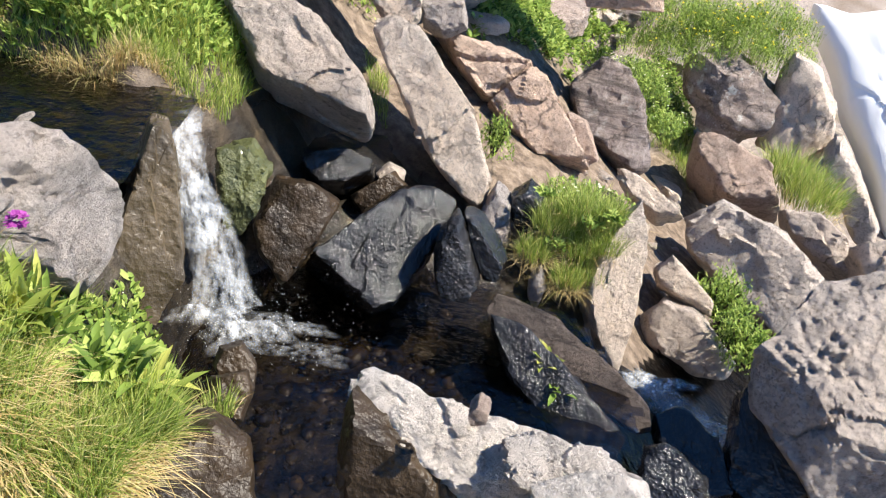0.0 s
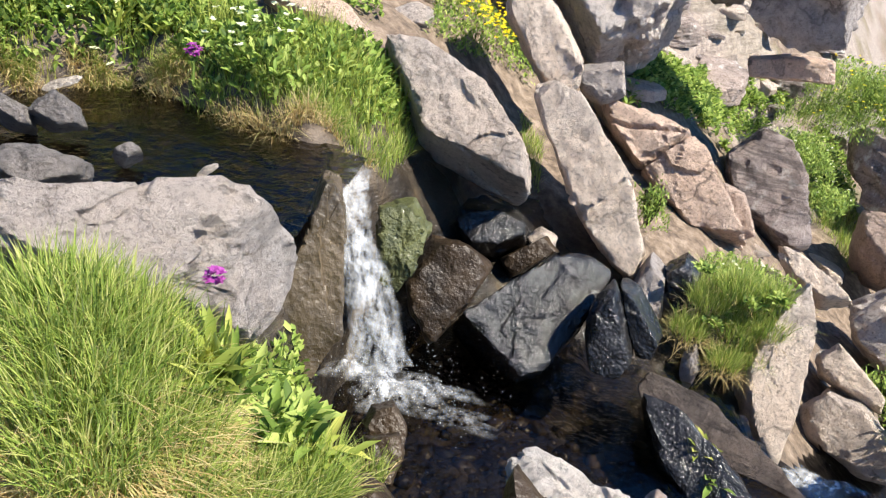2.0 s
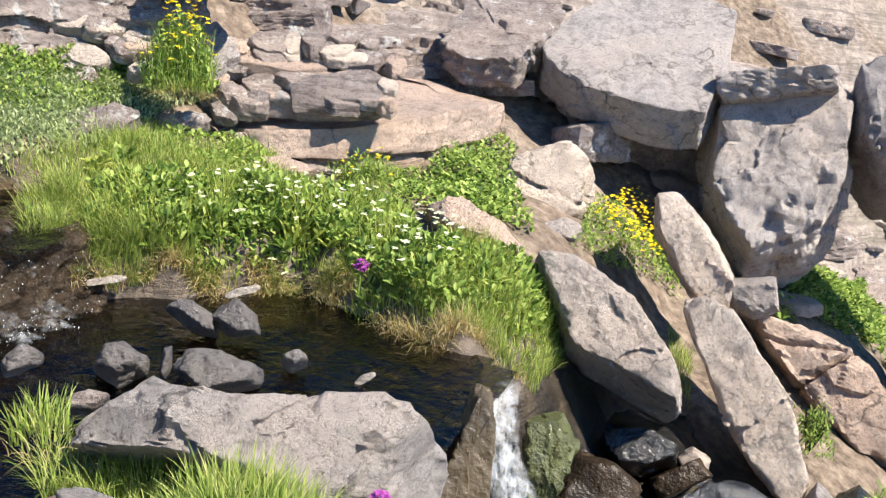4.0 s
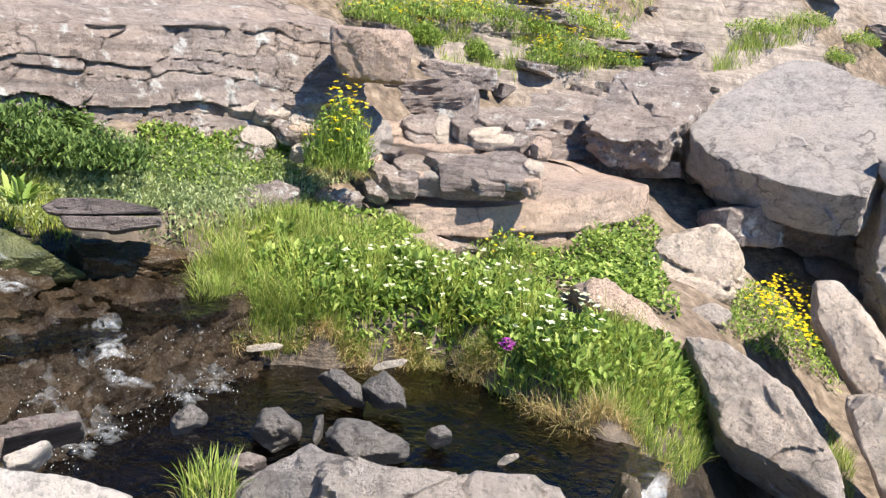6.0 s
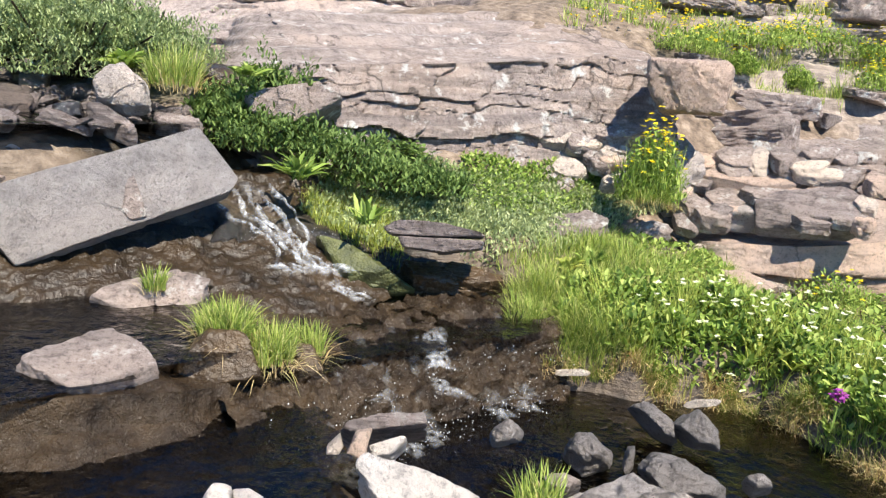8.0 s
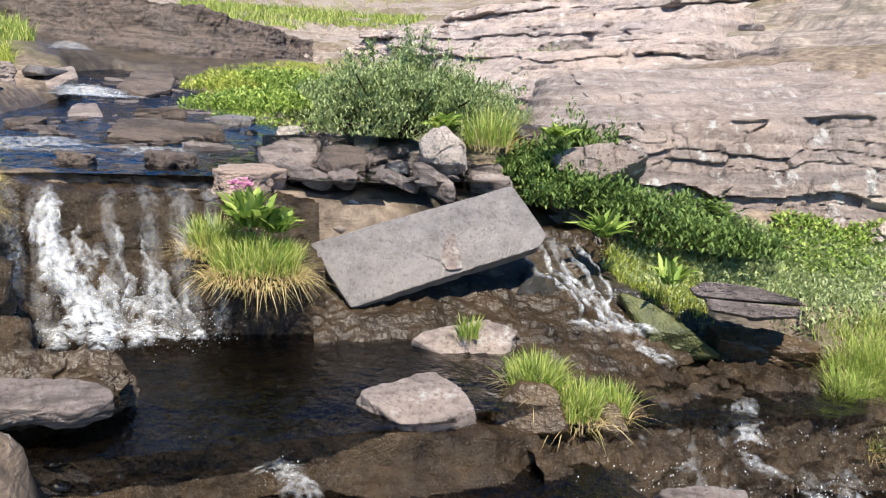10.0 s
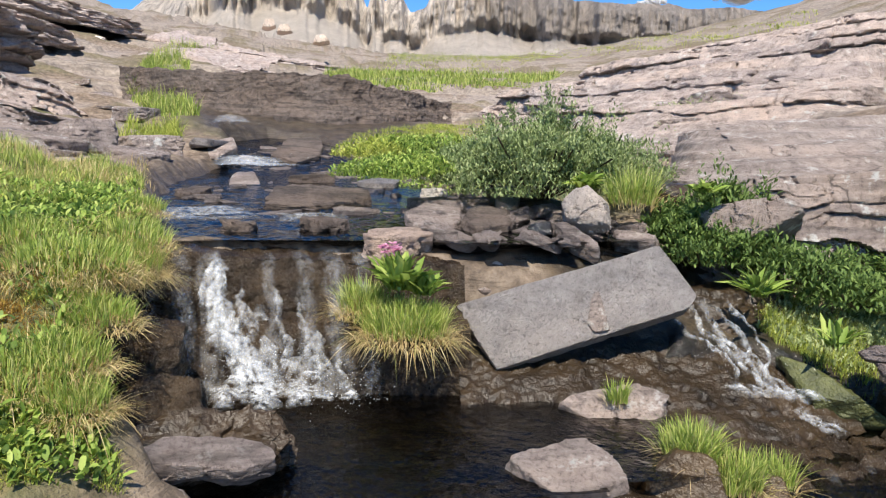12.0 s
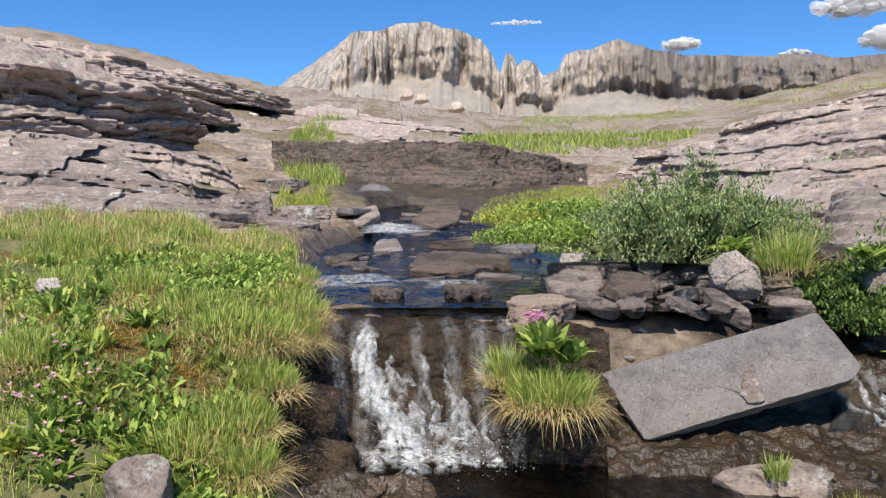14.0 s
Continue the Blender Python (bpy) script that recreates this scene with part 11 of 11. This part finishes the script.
# white drops scattered over the step stand in for sun glints on its water
for k, (x, y, run) in enumerate(((-2.66, 1.12, 0.5), (-2.74, 1.4, 0.52), (-2.8, 1.62, 0.53), (-2.83, 1.84, 0.54), (-2.8, 2.12, 0.48), (-2.76, 2.36, 0.44))):
    slant = 0.05 * (-1) ** k
    FALL_PATH = [(x + 0.02, y, 1.02), (x + 0.42 * run, y - 0.05, 0.96), (x + 0.62 * run, y - 0.07 + slant, 0.82), (x + 0.85 * run, y - 0.08 + slant, 0.76)]
    white_water("thin water over the brown step with drops for glints", [sheet(FALL_PATH, (0.05, 0.1 + 0.03 * (k % 3)), 340 + k, 0.16, cols=8, fray=0.05), froth((x + 0.9 * run, y - 0.1 + slant, 0.752), 0.07, 0.05, 340 + k, 0.45)],
                [drops((x + 0.5 * run, y - 0.06, 0.92), (0.13, 0.1, 0.035), 110, 0.0045, 340 + k), drops((x + 0.85 * run, y - 0.08, 0.77), (0.06, 0.09, 0.015), 60, 0.0045, 360 + k)], "water_veil", "cascade")

# ---------------------------------------------------------------- the far ridge and clouds
CREST = [(104, 7.4), (98.8, 9.2), (96.5, 10.9), (94.1, 12.6), (92.5, 12.95), (90.9, 13.35), (88.6, 13.45), (86.2, 12.9), (85.0, 12.25), (84.2, 11.2), (83.6, 9.95),
         (83.2, 11.5), (82.7, 11.25), (82.4, 10.5), (82.0, 10.95), (81.2, 10.75), (80.6, 9.8), (79.6, 10.15), (79.1, 11.25), (77.5, 11.5), (75.6, 12.0), (74.1, 11.7), (72.6, 11.1),
         (67.9, 10.7), (64.4, 10.3), (59.0, 10.0), (55, 9.0), (48, 6.5)]


def ridge_material():
    k = Mat("weathered_mountain_rock", "World")
    n, fine = k.noise(0.012, 6, 0.65, (1, 1, 0.5)), k.noise(0.09, 6, 0.7, (1, 1, 0.25))
    streak = k.noise(0.13, 6, 0.72, (1, 1, 0.14))
    # dark vertical streaks: shade of the flutes and gaps put into the cliff's colour
    cliff = k.ramp(streak, (0.34, (0.17, 0.152, 0.14)), (0.46, (0.47, 0.415, 0.37)), (0.6, (0.72, 0.635, 0.555)))
    cliff = k.mix(k.ramp(n, (0.45, 0.0), (0.62, 0.55)), cliff, (0.44, 0.36, 0.28))
    scree = k.ramp(k.noise(0.05, 6, 0.7), (0.3, (0.44, 0.385, 0.335)), (0.7, (0.62, 0.55, 0.48)))
    col = k.mix(k.attr("cliff"), scree, cliff)
    # right of the ridge coloured darker: a cloud's shadow painted into the rock
    col = k.mix(k.attr("cloud_shade"), col, k.ramp(fine, (0.3, (0.16, 0.14, 0.13)), (0.7, (0.34, 0.295, 0.265))))
    k.bump((streak, 0.9, 14.0), (fine, 0.6, 9.0))
    return k.set(col, 0.95)


def far_ridge():
    """Cliffs over scree: the crest's height by bearing, standing 700 m off."""
    az = np.radians(np.linspace(104, 48, 700))
    crest = np.interp(-np.degrees(az), [-a for a, _ in CREST], [e for _, e in CREST])
    s = np.linspace(0, 1, 90)
    A, S = np.meshgrid(az, s, indexing="ij")
    jag = fbm(np.stack([A.ravel() * 38, S.ravel() * 0, 0 * S.ravel()], 1), 5, 61, 0.6).reshape(A.shape)
    base = 700 * 0.07
    foot = 0.64 + 0.2 * fbm(np.stack([A.ravel() * 34, 0 * S.ravel(), 0 * S.ravel()], 1), 4, 63).reshape(A.shape)
    sheer = ss(98, 93, np.degrees(A))
    reach = 860 - 250 * (1 - foot) * sheer
    top = np.tan(np.radians(crest))[:, None] * reach + 4.5 * jag
    rise = np.where(S < foot, 0.58 * S / foot, 0.58 + 0.42 * np.clip((S - foot) / (1 - foot), 0, 1) ** 0.85)
    z = base + (top - base) * rise
    flute = fbm(np.stack([A.ravel() * 60, z.ravel() * 0.015, 0 * S.ravel()], 1), 5, 67, 0.6).reshape(A.shape)
    rib = 1 - 2 * np.abs(fbm(np.stack([A.ravel() * 95, z.ravel() * 0.012, 0 * S.ravel()], 1), 4, 71, 0.65).reshape(A.shape))
    ledge = fbm(np.stack([A.ravel() * 12, z.ravel() * 0.09, 0 * S.ravel()], 1), 4, 73, 0.6).reshape(A.shape)
    steep = ss(0.0, 0.05, S - foot) * sheer
    gully = np.maximum(fbm(np.stack([A.ravel() * 45, 0 * z.ravel(), 0 * S.ravel()], 1), 4, 77, 0.6).reshape(A.shape), 0) ** 1.5
    r = 560 + 300 * S + steep * ((20 * flute - 14 * rib + 8 * ledge + 38 * gully) * ss(1.02, 0.8, S)) - 250 * np.maximum(S - foot, 0) * sheer + 5 * flute
    v = np.stack([-np.sin(A) * r, np.cos(A) * r, z + 2], -1).reshape(-1, 3)
    a, b = A.shape
    i, j = np.meshgrid(np.arange(a - 1), np.arange(b - 1), indexing="ij")
    q = np.stack([i * b + j, (i + 1) * b + j, (i + 1) * b + j + 1, i * b + j + 1], -1).reshape(-1, 4)
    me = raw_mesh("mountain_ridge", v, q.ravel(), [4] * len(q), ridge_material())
    me.attributes.new("cliff", "FLOAT", "POINT").data.foreach_set("value", ss(-0.04, 0.08, S - foot + 0.1 * flute).ravel().astype(np.float32))
    # painted cloud shadow, set by bearing over the cliffs
    me.attributes.new("cloud_shade", "FLOAT", "POINT").data.foreach_set("value", (ss(77, 74, np.degrees(A)) * ss(-0.2, 0.1, S - foot) * 0.85).ravel().astype(np.float32))
    return tagged(new("mountain_ridge", me), "sunlit craggy mountain ridge above pale scree", "mountain", kind="structure")


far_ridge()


def cloud(label, az, el, width, height, seed, far=2600):
    """A small heap of cloud: many joined puffs."""
    rng = np.random.RandomState(seed)
    a, e = radians(az), radians(el)
    c = Vector((-math.sin(a) * math.cos(e), math.cos(a) * math.cos(e), math.sin(e))) * far
    bm = bmesh.new()
    for k in range(260):
        x, h = rng.uniform(-1, 1), rng.uniform(0, 1)
        r = height * far * (0.14 + 0.34 * rng.rand() ** 2) * (1 - 0.5 * abs(x))
        m = Matrix.Translation((x * width * far, rng.uniform(-1, 1) * height * far, (h - 0.3) * height * far * (1 - 0.6 * abs(x)))) @ Matrix.Diagonal((r * 1.5, r, r * 0.8, 1))
        bmesh.ops.create_icosphere(bm, subdivisions=2, radius=1, matrix=m)
    for w in bm.verts:
        w.co += Vector((1, 1, 1)) * noise.fractal(w.co * 0.08, 1.0, 2.0, 4) * 4
    me = bpy.data.meshes.new("cloud")
    bm.to_mesh(me)
    bm.free()
    me.materials.append(M_CLOUD)
    me.polygons.foreach_set("use_smooth", [True] * len(me.polygons))
    ob = new("cloud", me)
    ob.matrix_world = Matrix.Translation(c) @ pose(0, 0, 0, 0, 0, az)
    return tagged(ob, label, "cloud", kind="structure")


cloud("small white heap of cloud over the ridge", 71.3, 11.5, 0.020, 0.011, 1)
cloud("grey-white heap of cloud over the ridge", 60.6, 13.0, 0.042, 0.018, 2)
cloud("white heap of cloud over the ridge", 58.6, 10.9, 0.03, 0.02, 3)
cloud("small white cloud over the ridge", 64.2, 10.5, 0.016, 0.006, 4)
cloud("thin wisp of cloud in the blue sky", 82.4, 13.4, 0.03, 0.004, 5)
